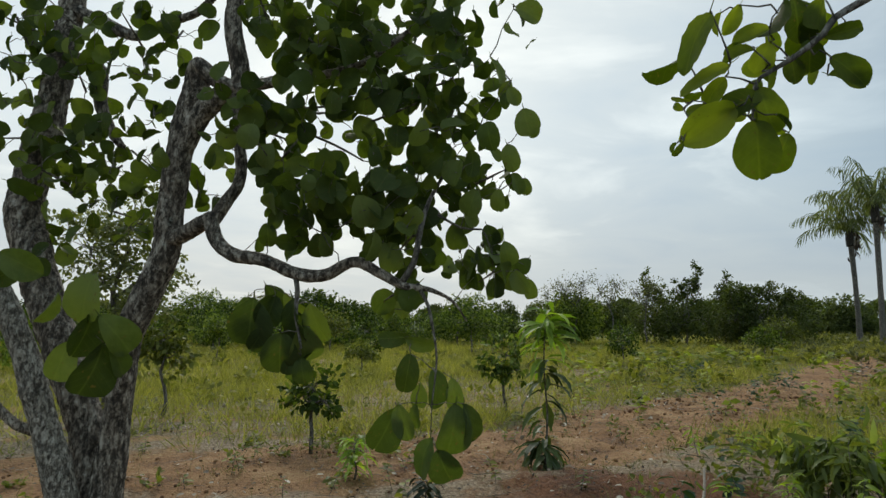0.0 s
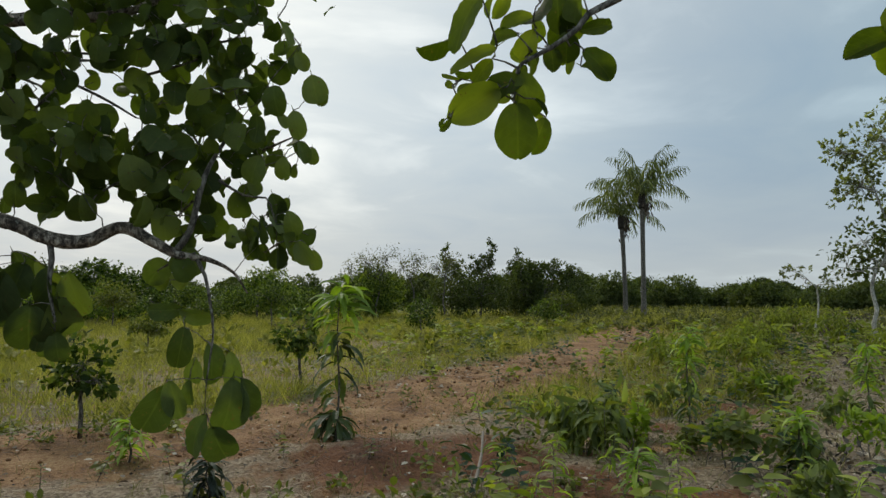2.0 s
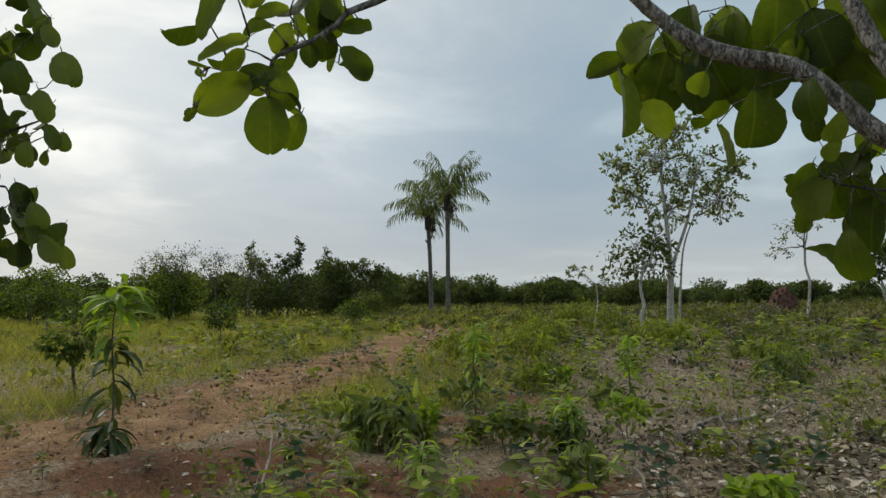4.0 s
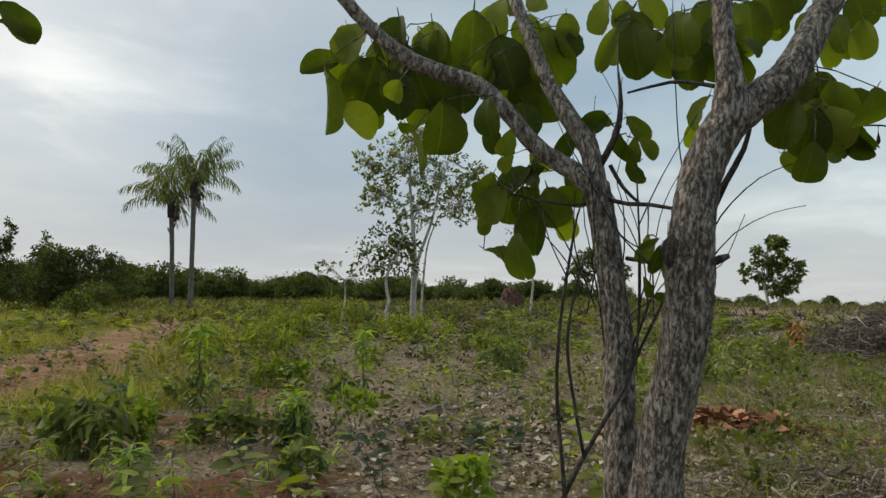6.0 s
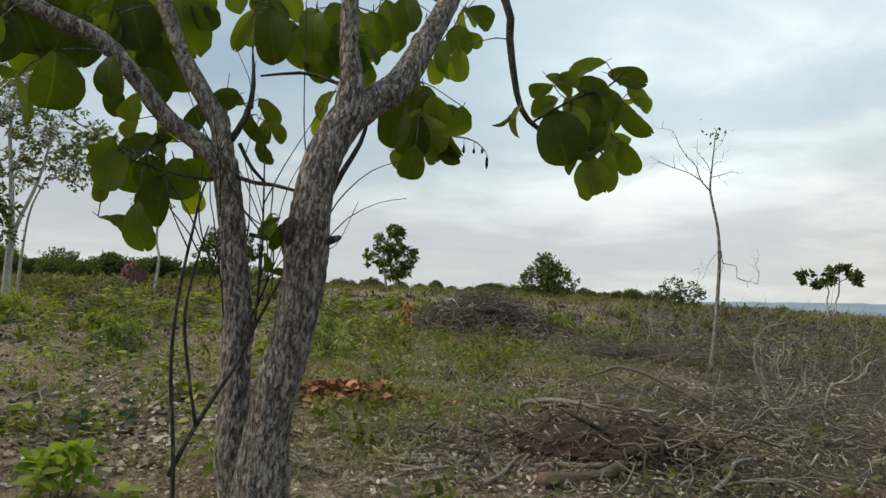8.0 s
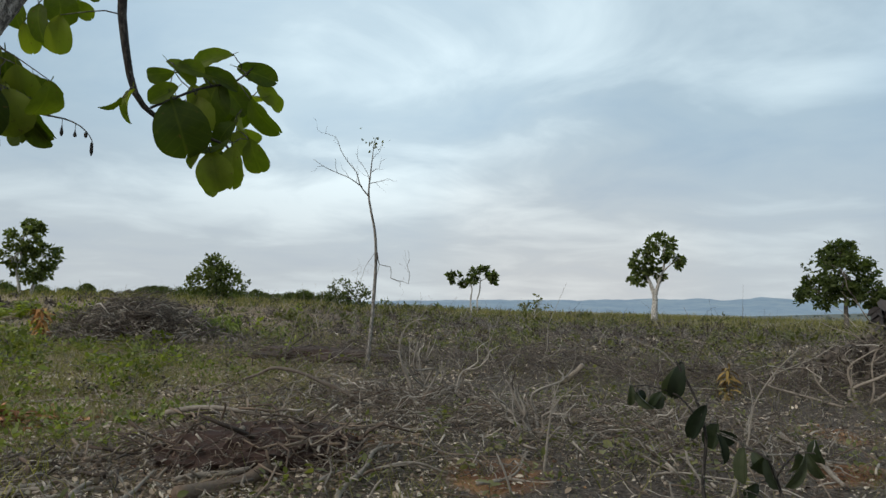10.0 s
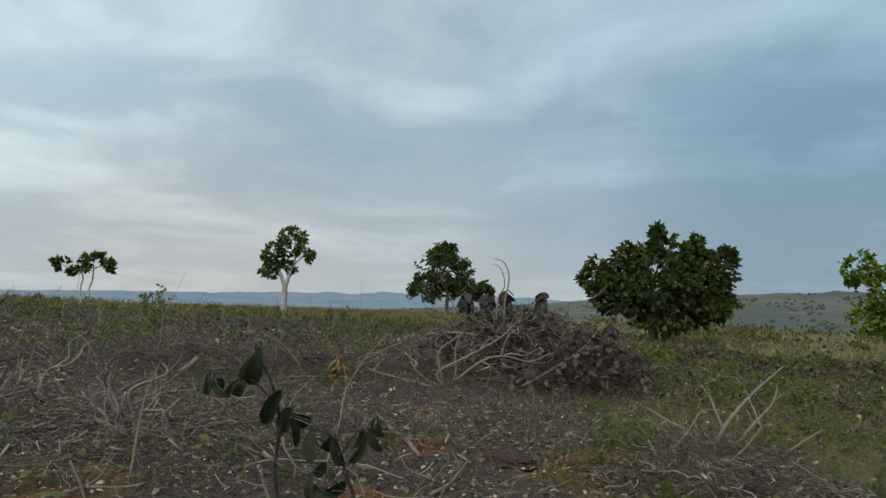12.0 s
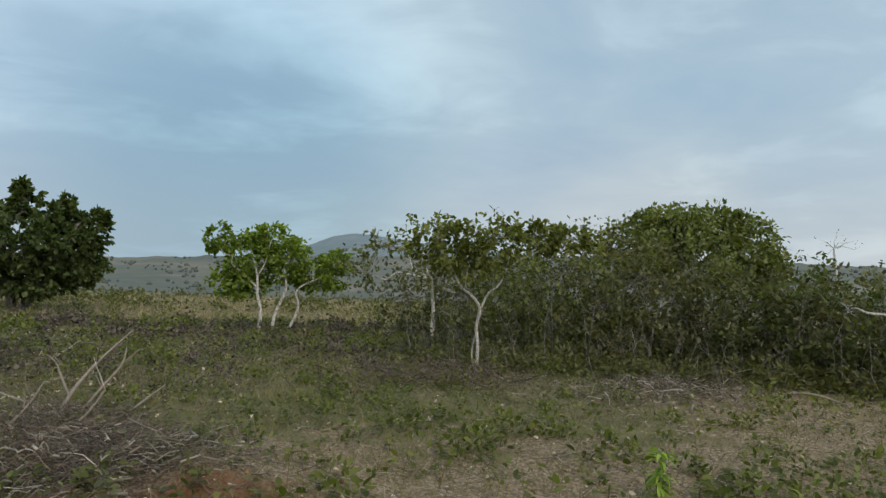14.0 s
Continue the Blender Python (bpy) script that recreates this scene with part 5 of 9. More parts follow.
for x, y, high, wide, fresh in ((5.66, 5.24, 0.5, 0.55, 1), (4.46, 4.78, 0.5, 0.5, 0), (3.81, 3.88, 0.38, 0.4, 0), (4.17, 2.66, 0.42, 0.4, 1), (6.55, 6.48, 0.45, 0.5, 0), (7.0, 7.97, 0.5, 0.5, 1), (4.07, 5.12, 0.5, 0.45, 0), (3.66, 6.0, 0.5, 0.4, 1), (5.13, 7.57, 0.5, 0.6, 0), (10.39, 3.89, 0.55, 0.6, 1)):
    make_tree("leafy_weed", "bushy fresh weed with yellow-green tips on the cleared ground" if fresh else "bushy green weed on the cleared ground", (x, y), [(0, 0, high * 0.5, wide * 0.4, wide * 0.4, high * 0.34), (wide * 0.2, 0, high * 0.75, wide * 0.22, wide * 0.22, high * 0.2), (-wide * 0.22, 0.03, high * 0.62, wide * 0.24, wide * 0.24, high * 0.22)], NEW_SHOOT if fresh else LEAF_WILLOW, BARK_GREY, stems=((-0.03, 0), (0.03, 0.02), (0, -0.03)), girth=0.007, leaf_size=0.095, shape=OVAL, density=0.7, per_clump=6, clump=0.3, hollow=0.15, fork=0.2, twigs=8, down=0.3, category="weed", group="bushy weeds")
leafy_sapling((-0.9, 6.8), 0.36, ((0.4, 6, "new"), (0.7, 8, "new"), (1.0, 8, "new")), OLD_LEAF, NEW_LEAF, 0.21, label="small seedling with fresh green leaves")
leafy_sapling((-0.15, 5.4), 0.28, ((0.3, 8, "old"), (0.6, 9, "old"), (1.0, 8, "old")), DULL_LEAF, NEW_LEAF, 0.2, label="small seedling with dull dark leaves")
leafy_sapling((4.4, 4.7), 0.55, ((0.3, 8, "old"), (0.6, 9, "old"), (0.85, 8, "new"), (1.0, 6, "new")), OLD_LEAF, NEW_LEAF, 0.16, label="small seedling with fresh green leaves")
leafy_sapling((7, 6.5), 0.85, ((0.3, 8, "old"), (0.6, 10, "new"), (0.85, 10, "new"), (1.0, 8, "new")), OLD_LEAF, NEW_LEAF, 0.18, label="young sapling with fresh green leaves")
leafy_sapling((2.9, 4.65), 0.32, ((0.4, 9, "new"), (0.8, 10, "new"), (1.0, 8, "new")), OLD_LEAF, NEW_LEAF, 0.16, label="small seedling with fresh green leaves")
leafy_sapling((-2.1, -5.46), 0.32, ((0.3, 9, "new"), (0.6, 10, "new"), (1.0, 9, "new")), OLD_LEAF, NEW_LEAF, 0.13, label="small bright green seedling in the sward")
RUST_LEAF = dry_material("rust_leaf", (0.20, 0.075, 0.02), (0.34, 0.15, 0.035), (0.46, 0.27, 0.07), by="object")
leafy_sapling((18.65, 3.6), 0.75, ((0.4, 8, "old"), (0.7, 9, "old"), (1.0, 9, "old")), RUST_LEAF, RUST_LEAF, 0.3, label="small dead sapling with orange-brown leaves")
SERE_LEAF = dry_material("sere_leaf", (0.10, 0.060, 0.016), (0.22, 0.135, 0.032), (0.33, 0.22, 0.06), by="object")
leafy_sapling((8.81, -7.53), 0.5, ((0.3, 6, "old"), (0.6, 6, "old"), (0.9, 5, "old")), SERE_LEAF, SERE_LEAF, 0.2, label="small dying sapling with ochre leaves")


# ---------------------------------------------------------------- the two near trees
LEAF_SHAPES = [round_leaf(0.15 + 0.65 * rng.random(), 0.1 + 0.6 * rng.random(), 0.80 + 0.2 * rng.random(), k) for k in range(9)]


def leaf_meshes(mat):
    made = []
    for v, f in LEAF_SHAPES:
        me = bpy.data.meshes.new("leaf")
        me.from_pydata((v - (0, 0.5, 0)).tolist(), [], f.tolist())
        me.polygons.foreach_set("use_smooth", np.ones(len(f), dtype=bool))
        me.materials.append(mat)
        made.append(me)
    return made


MESHES_ROUND, MESHES_FRESH, MESHES_DULL = leaf_meshes(LEAF_ROUND), leaf_meshes(LEAF_FRESH), leaf_meshes(DULL_LEAF)


LIMB_POINTS = {}
THICK_POINTS = {}
LIMB_OBJECTS = {}


def limb(tree, name, points, bark=None):
    LIMB_POINTS.setdefault(tree.name, []).extend(spline(points, 0.06)[:, :3].tolist())
    thick = points[0][3] > 0.025
    if thick:
        THICK_POINTS.setdefault(tree.name, []).extend(spline(points, 0.04)[:, :3].tolist())
    heap = Heap()
    heavy = max(p[3] for p in points) > 0.04
    heap.add(*tube(points, 44 if heavy else 12 if thick else 6, 0.017 if heavy else 0.025 if thick else 0.05, 0.26 if heavy else 0.2 if thick else 0.05))
    own = BARK_COARSE if tree.name == "spreading_tree" else BARK
    holder = tree
    if name == "twig" and LIMB_OBJECTS.get(tree.name):
        first = np.array(points[0][:3])
        holder = min(LIMB_OBJECTS[tree.name], key=lambda row: np.linalg.norm(row[1] - first, axis=1).min())[0]
    ob = heap.mesh(name, bark or (own if thick else BARK_GREY), holder, shade_smooth=True)
    if name != "twig":
        LIMB_OBJECTS.setdefault(tree.name, []).append((ob, spline(points, 0.06)[:, :3]))
    if heavy:
        crack = ob.data.attributes.new("crack", "FLOAT", "POINT")
        crack.data.foreach_set("value", np.array([1 - 2 * bark_plate(v.co) for v in ob.data.vertices], dtype=np.float32))


def hang_leaf(tree, place, size, meshes, toward=None):
    """One leaf, tip down and outwards, its face turned more or less towards the camera."""
    p = np.asarray(place, float)
    out = unit(np.array([0.2, -0.3, 0]) - np.array([p[0], p[1], 0])) if toward is None else unit(toward)
    way = unit(np.array([0, 0, -0.7]) + 0.5 * rng.normal(size=3))
    face = unit(out + 0.6 * rng.normal(size=3) + np.array([0, 0, 0.35]))
    x = unit(np.cross(way, face))
    z = np.cross(x, way)
    ob = new("leaf", meshes[int(rng.integers(len(meshes)))])
    ob.parent = tree
    m = Matrix(np.column_stack([x * size, way * size, z * size]).tolist()).to_4x4()
    m.translation = Vector(p)
    ob.matrix_basis = m
    return p - way * size * 0.5


def set_leaf(tree, x, y, z, size, lean, wide, meshes):
    """One leaf about a given middle: its tip leans by so many degrees from straight down, to the right as seen from the path."""
    p = np.array([x, y, z])
    out = unit(np.array([x - 0.3, y + 0.15, 0.0]))
    side = np.cross(out, (0, 0, 1.0))
    a = math.radians(lean)
    way = unit(side * math.sin(a) + np.array([0, 0, -math.cos(a)]) + 0.12 * rng.normal(size=3))
    face = unit(-out + 0.5 * rng.normal(size=3))
    across = unit(np.cross(way, face))
    ob = new("leaf", meshes[int(rng.integers(len(meshes)))])
    ob.parent = tree
    m = Matrix(np.column_stack([across * size * wide, way * size, np.cross(across, way) * size]).tolist()).to_4x4()
    m.translation = Vector(p)
    ob.matrix_basis = m
    return p - way * size * 0.5


def set_leaves(tree, rows, meshes, fill=1):
    """Leaves at given places, each with smaller ones close behind it."""
    tops = [set_leaf(tree, *row, meshes) for row in rows]
    for x, y, z, size, lean, wide in rows:
        out = unit(np.array([x - 0.3, y + 0.15, 0.0]))
        for k in range(fill):
            p = np.array([x, y, z]) + out * (0.05 + 0.1 * rng.random()) + np.clip(rng.normal(size=3), -1.2, 1.2) * size * 0.36
            tops.append(set_leaf(tree, *p, size * (0.6 + 0.25 * rng.random()), lean + 35 * rng.normal(), 0.8, meshes))
    stalks(tree, tops)


def behind_limbs_in_view(tree, place):
    """Moves a leaf that would cover a limb from the camera to behind that limb."""
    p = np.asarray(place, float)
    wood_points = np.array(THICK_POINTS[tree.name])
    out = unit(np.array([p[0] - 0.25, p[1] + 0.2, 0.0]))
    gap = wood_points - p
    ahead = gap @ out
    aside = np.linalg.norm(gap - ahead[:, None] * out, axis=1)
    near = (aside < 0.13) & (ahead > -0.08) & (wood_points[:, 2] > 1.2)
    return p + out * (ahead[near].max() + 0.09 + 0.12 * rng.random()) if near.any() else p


def stalks(tree, places):
    """Thin stalks that join leaves to the nearest wood."""
    wood_points = np.array(LIMB_POINTS[tree.name])
    lines = []
    reach = [np.linalg.norm(wood_points - p, axis=1).min() for p in places]
    for k in np.argsort(reach):
        p = np.asarray(places[k])
        gap = np.linalg.norm(wood_points - p, axis=1)
        q = wood_points[gap.argmin()]
        wood_points = np.vstack([wood_points, (p + q) / 2, p])
        mid = (p + q) / 2 + np.array([0, 0, 0.06 * np.linalg.norm(p - q)])
        lines.append([q, (q + mid) / 2 + 0.01 * rng.normal(size=3), mid, p])
    lines = np.array(lines)
    heap = Heap()
    heap.add(*sticks(lines, np.tile((0.0035, 0.003, 0.0025, 0.002), (len(lines), 1)), 4))
    tagged(heap.mesh("twig_mass", BARK_GREY, tree), kind="stuff")


TREE_B = tagged(new("forked_tree"), "two-stemmed savanna tree with grey fissured bark and large round leaves", "tree")

limb(TREE_B, "trunk", [(2.56, 0.73, -0.06, 0.15), (2.55, 0.72, 0.3, 0.125), (2.54, 0.7, 0.69, 0.095), (2.53, 0.69, 0.89, 0.078), (2.53, 0.67, 1.07, 0.07), (2.53, 0.61, 1.33, 0.068), (2.53, 0.58, 1.51, 0.067), (2.53, 0.58, 1.64, 0.072), (2.54, 0.57, 1.77, 0.066), (2.57, 0.55, 1.92, 0.064), (2.62, 0.5, 2.05, 0.06), (2.69, 0.43, 2.14, 0.056), (2.76, 0.35, 2.22, 0.052), (2.87, 0.29, 2.39, 0.046), (2.97, 0.23, 2.58, 0.042), (3.1, 0.18, 2.8, 0.036), (3.24, 0.13, 3.13, 0.028)])
limb(TREE_B, "limb", [(2.62, 0.49, 2.07, 0.05), (2.62, 0.48, 2.19, 0.044), (2.63, 0.5, 2.31, 0.036), (2.64, 0.51, 2.46, 0.032), (2.66, 0.52, 2.65, 0.028), (2.67, 0.56, 2.91, 0.02)])
limb(TREE_B, "trunk", [(2.56, 0.73, -0.06, 0.12), (2.55, 0.72, 0.3, 0.105), (2.58, 0.76, 0.67, 0.085), (2.56, 0.81, 0.86, 0.06), (2.58, 0.83, 1.05, 0.053), (2.59, 0.84, 1.23, 0.05), (2.59, 0.84, 1.39, 0.048), (2.59, 0.87, 1.58, 0.045), (2.59, 0.9, 1.77, 0.044), (2.6, 0.93, 1.9, 0.045)])
limb(TREE_B, "limb", [(2.59, 0.93, 1.89, 0.04), (2.54, 1.01, 1.96, 0.034), (2.48, 1.1, 2.03, 0.032), (2.42, 1.19, 2.16, 0.032), (2.36, 1.28, 2.26, 0.03), (2.28, 1.4, 2.31, 0.03), (2.19, 1.5, 2.37, 0.028), (2.11, 1.58, 2.46, 0.026), (2.01, 1.64, 2.57, 0.024), (1.85, 1.71, 2.74, 0.022), (1.59, 1.85, 3.05, 0.02)])
limb(TREE_B, "limb", [(2.6, 0.93, 1.9, 0.038), (2.6, 0.96, 2.03, 0.036), (2.59, 1.04, 2.16, 0.034), (2.58, 1.12, 2.3, 0.03), (2.58, 1.19, 2.47, 0.027), (2.58, 1.28, 2.68, 0.024), (2.59, 1.36, 2.91, 0.02)])
limb(TREE_B, "twig", [(2.6, 0.93, 1.95, 0.014), (2.62, 0.87, 2.07, 0.012), (2.62, 0.85, 2.18, 0.009), (2.62, 0.86, 2.30, 0.004)], BARK_DARK)
limb(TREE_B, "twig", [(2.59, 0.9, 1.85, 0.009), (2.57, 0.80, 1.82, 0.008), (2.55, 0.72, 1.81, 0.007), (2.53, 0.60, 1.78, 0.006)], BARK_DARK)
limb(TREE_B, "twig", [(2.62, 0.89, 1.97, 0.008), (2.64, 0.85, 1.89, 0.007), (2.64, 0.79, 1.83, 0.005)], BARK_DARK)
limb(TREE_B, "twig", [(2.51, 0.56, 1.62, 0.017), (2.52, 0.515, 1.615, 0.011), (2.52, 0.49, 1.625, 0.013), (2.52, 0.462, 1.635, 0.007)], BARK_DARK)
limb(TREE_B, "twig", [(2.62, 0.55, 1.77, 0.012), (2.68, 0.52, 1.88, 0.011), (2.75, 0.48, 2.0, 0.009), (2.81, 0.47, 2.11, 0.006)], BARK_DARK)
limb(TREE_B, "twig", [(2.65, 0.5, 2.18, 0.008), (2.66, 0.6, 2.22, 0.007), (2.66, 0.69, 2.24, 0.006), (2.63, 0.83, 2.22, 0.004)], BARK_DARK)
limb(TREE_B, "twig", [(2.59, 0.9, 1.84, 0.006), (2.56, 1.01, 1.83, 0.005), (2.5, 1.12, 1.85, 0.005), (2.45, 1.19, 1.87, 0.004)], BARK_DARK)
limb(TREE_B, "twig", [(2.6, 0.82, 1.64, 0.008), (2.59, 0.72, 1.62, 0.007), (2.59, 0.66, 1.58, 0.005)], BARK_DARK)
limb(TREE_B, "limb", [(0.795, 1.795, 2.045, 0.0030), (0.812, 1.816, 2.125, 0.0050), (0.834, 1.829, 2.167, 0.0060), (0.916, 1.820, 2.217, 0.0080), (1.002, 1.820, 2.287, 0.0090), (1.042, 1.828, 2.340, 0.0100), (1.142, 1.846, 2.403, 0.0120), (1.28, 1.70, 2.48, 0.013), (1.46, 1.65, 2.61, 0.014)])
limb(TREE_B, "limb", [(1.46, 1.65, 2.61, 0.014), (1.55, 1.72, 2.78, 0.017), (1.59, 1.85, 3.05, 0.02)])
limb(TREE_B, "limb", [(3.510, -0.515, 2.015, 0.0040), (3.466, -0.432, 2.139, 0.0060), (3.409, -0.306, 2.160, 0.0080), (3.341, -0.159, 2.203, 0.0100), (3.301, -0.080, 2.282, 0.0130), (3.277, -0.045, 2.419, 0.0150), (3.256, -0.021, 2.579, 0.0170), (3.236, 0.001, 2.739, 0.0180), (3.35, 0.25, 3.2, 0.021), (3.38, 0.4, 3.4, 0.023), (3.41, 0.51, 3.51, 0.024)], BARK_DARK)
limb(TREE_B, "twig", [(3.329, -0.138, 2.237, 0.0060), (3.452, -0.309, 2.370, 0.0060), (3.536, -0.462, 2.450, 0.0050), (3.546, -0.546, 2.538, 0.0030)], BARK_DARK)
limb(TREE_B, "limb", [(3.41, 0.51, 3.51, 0.024), (3.35, 0.32, 3.35, 0.026), (3.24, 0.13, 3.13, 0.028)])
set_leaves(TREE_B, [(1.99, 1.66, 2.18, 0.246, -5, 0.42), (2.27, 1.75, 2.32, 0.240, -10, 1), (2.32, 1.64, 2.28, 0.202, 15, 1), (2.43, 1.63, 2.38, 0.249, 20, 1), (2.16, 1.28, 2.06, 0.183, 0, 0.9), (2.26, 1.17, 2.11, 0.135, 0, 0.95), (2.30, 1.11, 2.02, 0.097, -15, 0.8), (2.53, 1.18, 2.15, 0.138, 10, 1), (2.18, 1.93, 2.41, 0.163, -70, 0.7), (2.23, 1.81, 2.50, 0.182, -30, 1), (2.55, 1.45, 2.53, 0.223, 0, 1), (2.57, 1.30, 2.41, 0.219, 10, 1), (2.63, 1.19, 2.27, 0.229, 20, 1), (2.47, 1.43, 2.30, 0.186, -10, 1)], MESHES_FRESH)
set_leaves(TREE_B, [(2.67, 1.33, 2.35, 0.176, 15, 1), (2.64, 1.15, 2.42, 0.229, 10, 1), (2.39, 1.70, 2.53, 0.199, -10, 1), (2.52, 1.63, 2.54, 0.196, 0, 1), (2.30, 1.90, 2.40, 0.179, -40, 1), (2.45, 1.81, 2.50, 0.227, 10, 1), (2.51, 1.33, 2.34, 0.157, 0, 1), (2.68, 1.28, 2.55, 0.186, 20, 1), (2.66, 1.09, 2.47, 0.140, 20, 1), (2.43, 1.88, 2.26, 0.124, 0, 1), (2.60, 1.59, 2.45, 0.168, 15, 1), (2.52, 1.69, 2.27, 0.145, -20, 1), (2.70, 1.47, 2.64, 0.193, -15, 1)], MESHES_FRESH)
set_leaves(TREE_B, [(2.50, 1.19, 1.65, 0.173, 0, 0.75), (2.61, 1.18, 1.75, 0.186, 5, 0.8), (2.50, 1.30, 1.85, 0.154, -25, 1), (2.53, 1.36, 1.79, 0.108, -15, 0.7), (2.61, 1.27, 1.94, 0.159, -40, 1), (2.63, 1.12, 1.84, 0.157, 20, 1), (2.69, 1.22, 1.99, 0.142, -10, 1), (2.70, 1.07, 1.89, 0.132, 60, 0.7), (2.57, 1.37, 1.93, 0.130, -80, 0.6), (2.64, 1.23, 1.86, 0.140, 10, 1), (2.65, 1.33, 1.85, 0.122, -10, 1)], MESHES_FRESH)
set_leaves(TREE_B, [(2.63, 0.96, 2.13, 0.115, -60, 0.8), (2.68, 0.87, 2.05, 0.150, 20, 0.85), (2.66, 0.77, 2.02, 0.094, 40, 0.8), (2.64, 1.07, 2.07, 0.129, -30, 0.7), (2.74, 0.84, 2.12, 0.117, 30, 0.6), (2.71, 1.03, 2.11, 0.110, -20, 0.6), (2.64, 0.91, 2.40, 0.163, -18, 0.5), (2.72, 0.84, 2.41, 0.205, 0, 0.9), (2.76, 0.87, 2.51, 0.150, 60, 1), (2.66, 1.08, 2.52, 0.110, 0, 1), (2.83, 0.82, 2.58, 0.152, 30, 0.7), (2.80, 1.01, 2.60, 0.145, -20, 1), (2.91, 0.79, 2.44, 0.176, -10, 1), (2.99, 0.74, 2.39, 0.168, 5, 1)], MESHES_FRESH)
set_leaves(TREE_B, [(3.07, 0.66, 2.45, 0.203, 10, 1), (3.00, 0.80, 2.55, 0.171, -20, 1), (2.92, 0.68, 2.20, 0.134, -25, 0.75), (3.10, 0.69, 2.61, 0.185, 5, 1), (3.16, 0.56, 2.57, 0.196, 10, 1), (3.23, 0.51, 2.66, 0.188, 20, 1), (3.31, 0.45, 2.73, 0.180, 0, 1), (3.32, 0.21, 2.49, 0.152, 5, 0.8), (3.36, 0.22, 2.62, 0.146, 25, 1), (3.34, 0.29, 2.54, 0.146, -5, 1), (3.42, 0.20, 2.72, 0.135, 10, 1), (3.40, 0.39, 2.61, 0.160, -10, 1), (2.51, 0.68, 1.63, 0.095, -25, 0.5), (2.53, 0.65, 1.58, 0.078, 40, 0.45)], MESHES_FRESH)
set_leaves(TREE_B, [(2.45, 0.68, 1.67, 0.068, -60, 0.5), (2.46, 0.69, 1.54, 0.068, 20, 0.5), (3.09, 0.64, 2.30, 0.128, 0, 0.7), (3.20, 0.63, 2.42, 0.155, 20, 1)], MESHES_FRESH)
set_leaves(TREE_B, [(2.84, 0.37, 2.09, 0.160, -25, 0.9), (2.92, 0.32, 2.07, 0.173, -5, 1), (2.99, 0.27, 2.09, 0.166, 5, 1), (3.03, 0.20, 2.08, 0.157, 20, 0.9), (2.87, 0.31, 1.96, 0.136, -12, 0.9), (3.07, 0.31, 2.24, 0.162, 10, 1), (3.05, 0.37, 2.27, 0.152, -10, 1), (3.12, 0.22, 2.19, 0.152, 40, 0.8), (3.05, 0.26, 2.19, 0.159, 0, 1), (2.98, 0.42, 2.17, 0.140, -30, 1)], MESHES_FRESH)
set_leaves(TREE_B, [(3.24, -0.06, 2.22, 0.134, -15, 0.75), (3.34, -0.18, 2.30, 0.136, -60, 0.7), (3.33, -0.25, 2.17, 0.240, 15, 1.1), (3.42, -0.32, 2.07, 0.120, -20, 0.6), (3.40, -0.39, 2.01, 0.173, 8, 0.95), (3.43, -0.46, 2.04, 0.187, 18, 0.7), (3.53, -0.56, 2.11, 0.165, 18, 0.8), (3.39, -0.16, 2.40, 0.116, -70, 0.7), (3.46, -0.36, 2.52, 0.179, -75, 0.5), (3.41, -0.24, 2.43, 0.147, 60, 0.6), (3.48, -0.38, 2.44, 0.189, 80, 0.5), (3.55, -0.55, 2.50, 0.185, 60, 0.6), (3.52, -0.58, 2.29, 0.196, 25, 0.75), (3.57, -0.46, 2.38, 0.182, 30, 1)], MESHES_FRESH)
set_leaves(TREE_B, [(3.53, -0.36, 2.36, 0.193, -20, 1), (3.60, -0.50, 2.26, 0.161, 10, 0.8), (3.41, -0.21, 2.27, 0.126, 20, 1), (3.51, -0.31, 2.27, 0.182, 10, 1), (3.51, -0.42, 2.20, 0.147, -20, 0.8), (3.60, -0.53, 2.41, 0.150, 70, 0.6)], MESHES_FRESH)
set_leaves(TREE_B, [(0.65, 1.80, 2.26, 0.175, -35, 0.62), (0.69, 1.83, 2.17, 0.150, -68, 0.45), (0.72, 1.85, 2.14, 0.086, -45, 0.8), (0.69, 1.82, 2.03, 0.166, -72, 0.72), (0.81, 1.80, 1.96, 0.157, 3, 0.92), (0.83, 1.79, 2.07, 0.126, 28, 0.75), (1.05, 1.79, 2.18, 0.118, 45, 0.7), (1.05, 1.81, 2.29, 0.091, 100, 0.6), (0.98, 1.85, 2.24, 0.089, -10, 1), (0.94, 1.86, 2.20, 0.074, 10, 0.9), (0.90, 1.87, 2.35, 0.127, -20, 1), (0.83, 1.87, 2.30, 0.103, -65, 0.6), (0.86, 1.87, 2.24, 0.092, -20, 0.9), (0.80, 1.92, 2.37, 0.091, -30, 0.6)], MESHES_FRESH)
set_leaves(TREE_B, [(0.78, 1.84, 2.23, 0.084, -80, 0.6), (0.61, 1.83, 1.97, 0.051, -40, 0.5), (0.97, 1.89, 2.36, 0.136, 10, 0.9), (1.01, 1.85, 2.36, 0.098, -10, 0.9), (0.75, 1.84, 2.10, 0.072, 95, 0.3), (0.87, 1.78, 2.03, 0.056, 45, 0.45), (0.63, 1.85, 2.11, 0.057, -100, 0.25), (0.88, 1.87, 2.19, 0.081, 15, 0.7), (1.01, 1.89, 2.33, 0.106, 15, 0.9)], MESHES_FRESH)


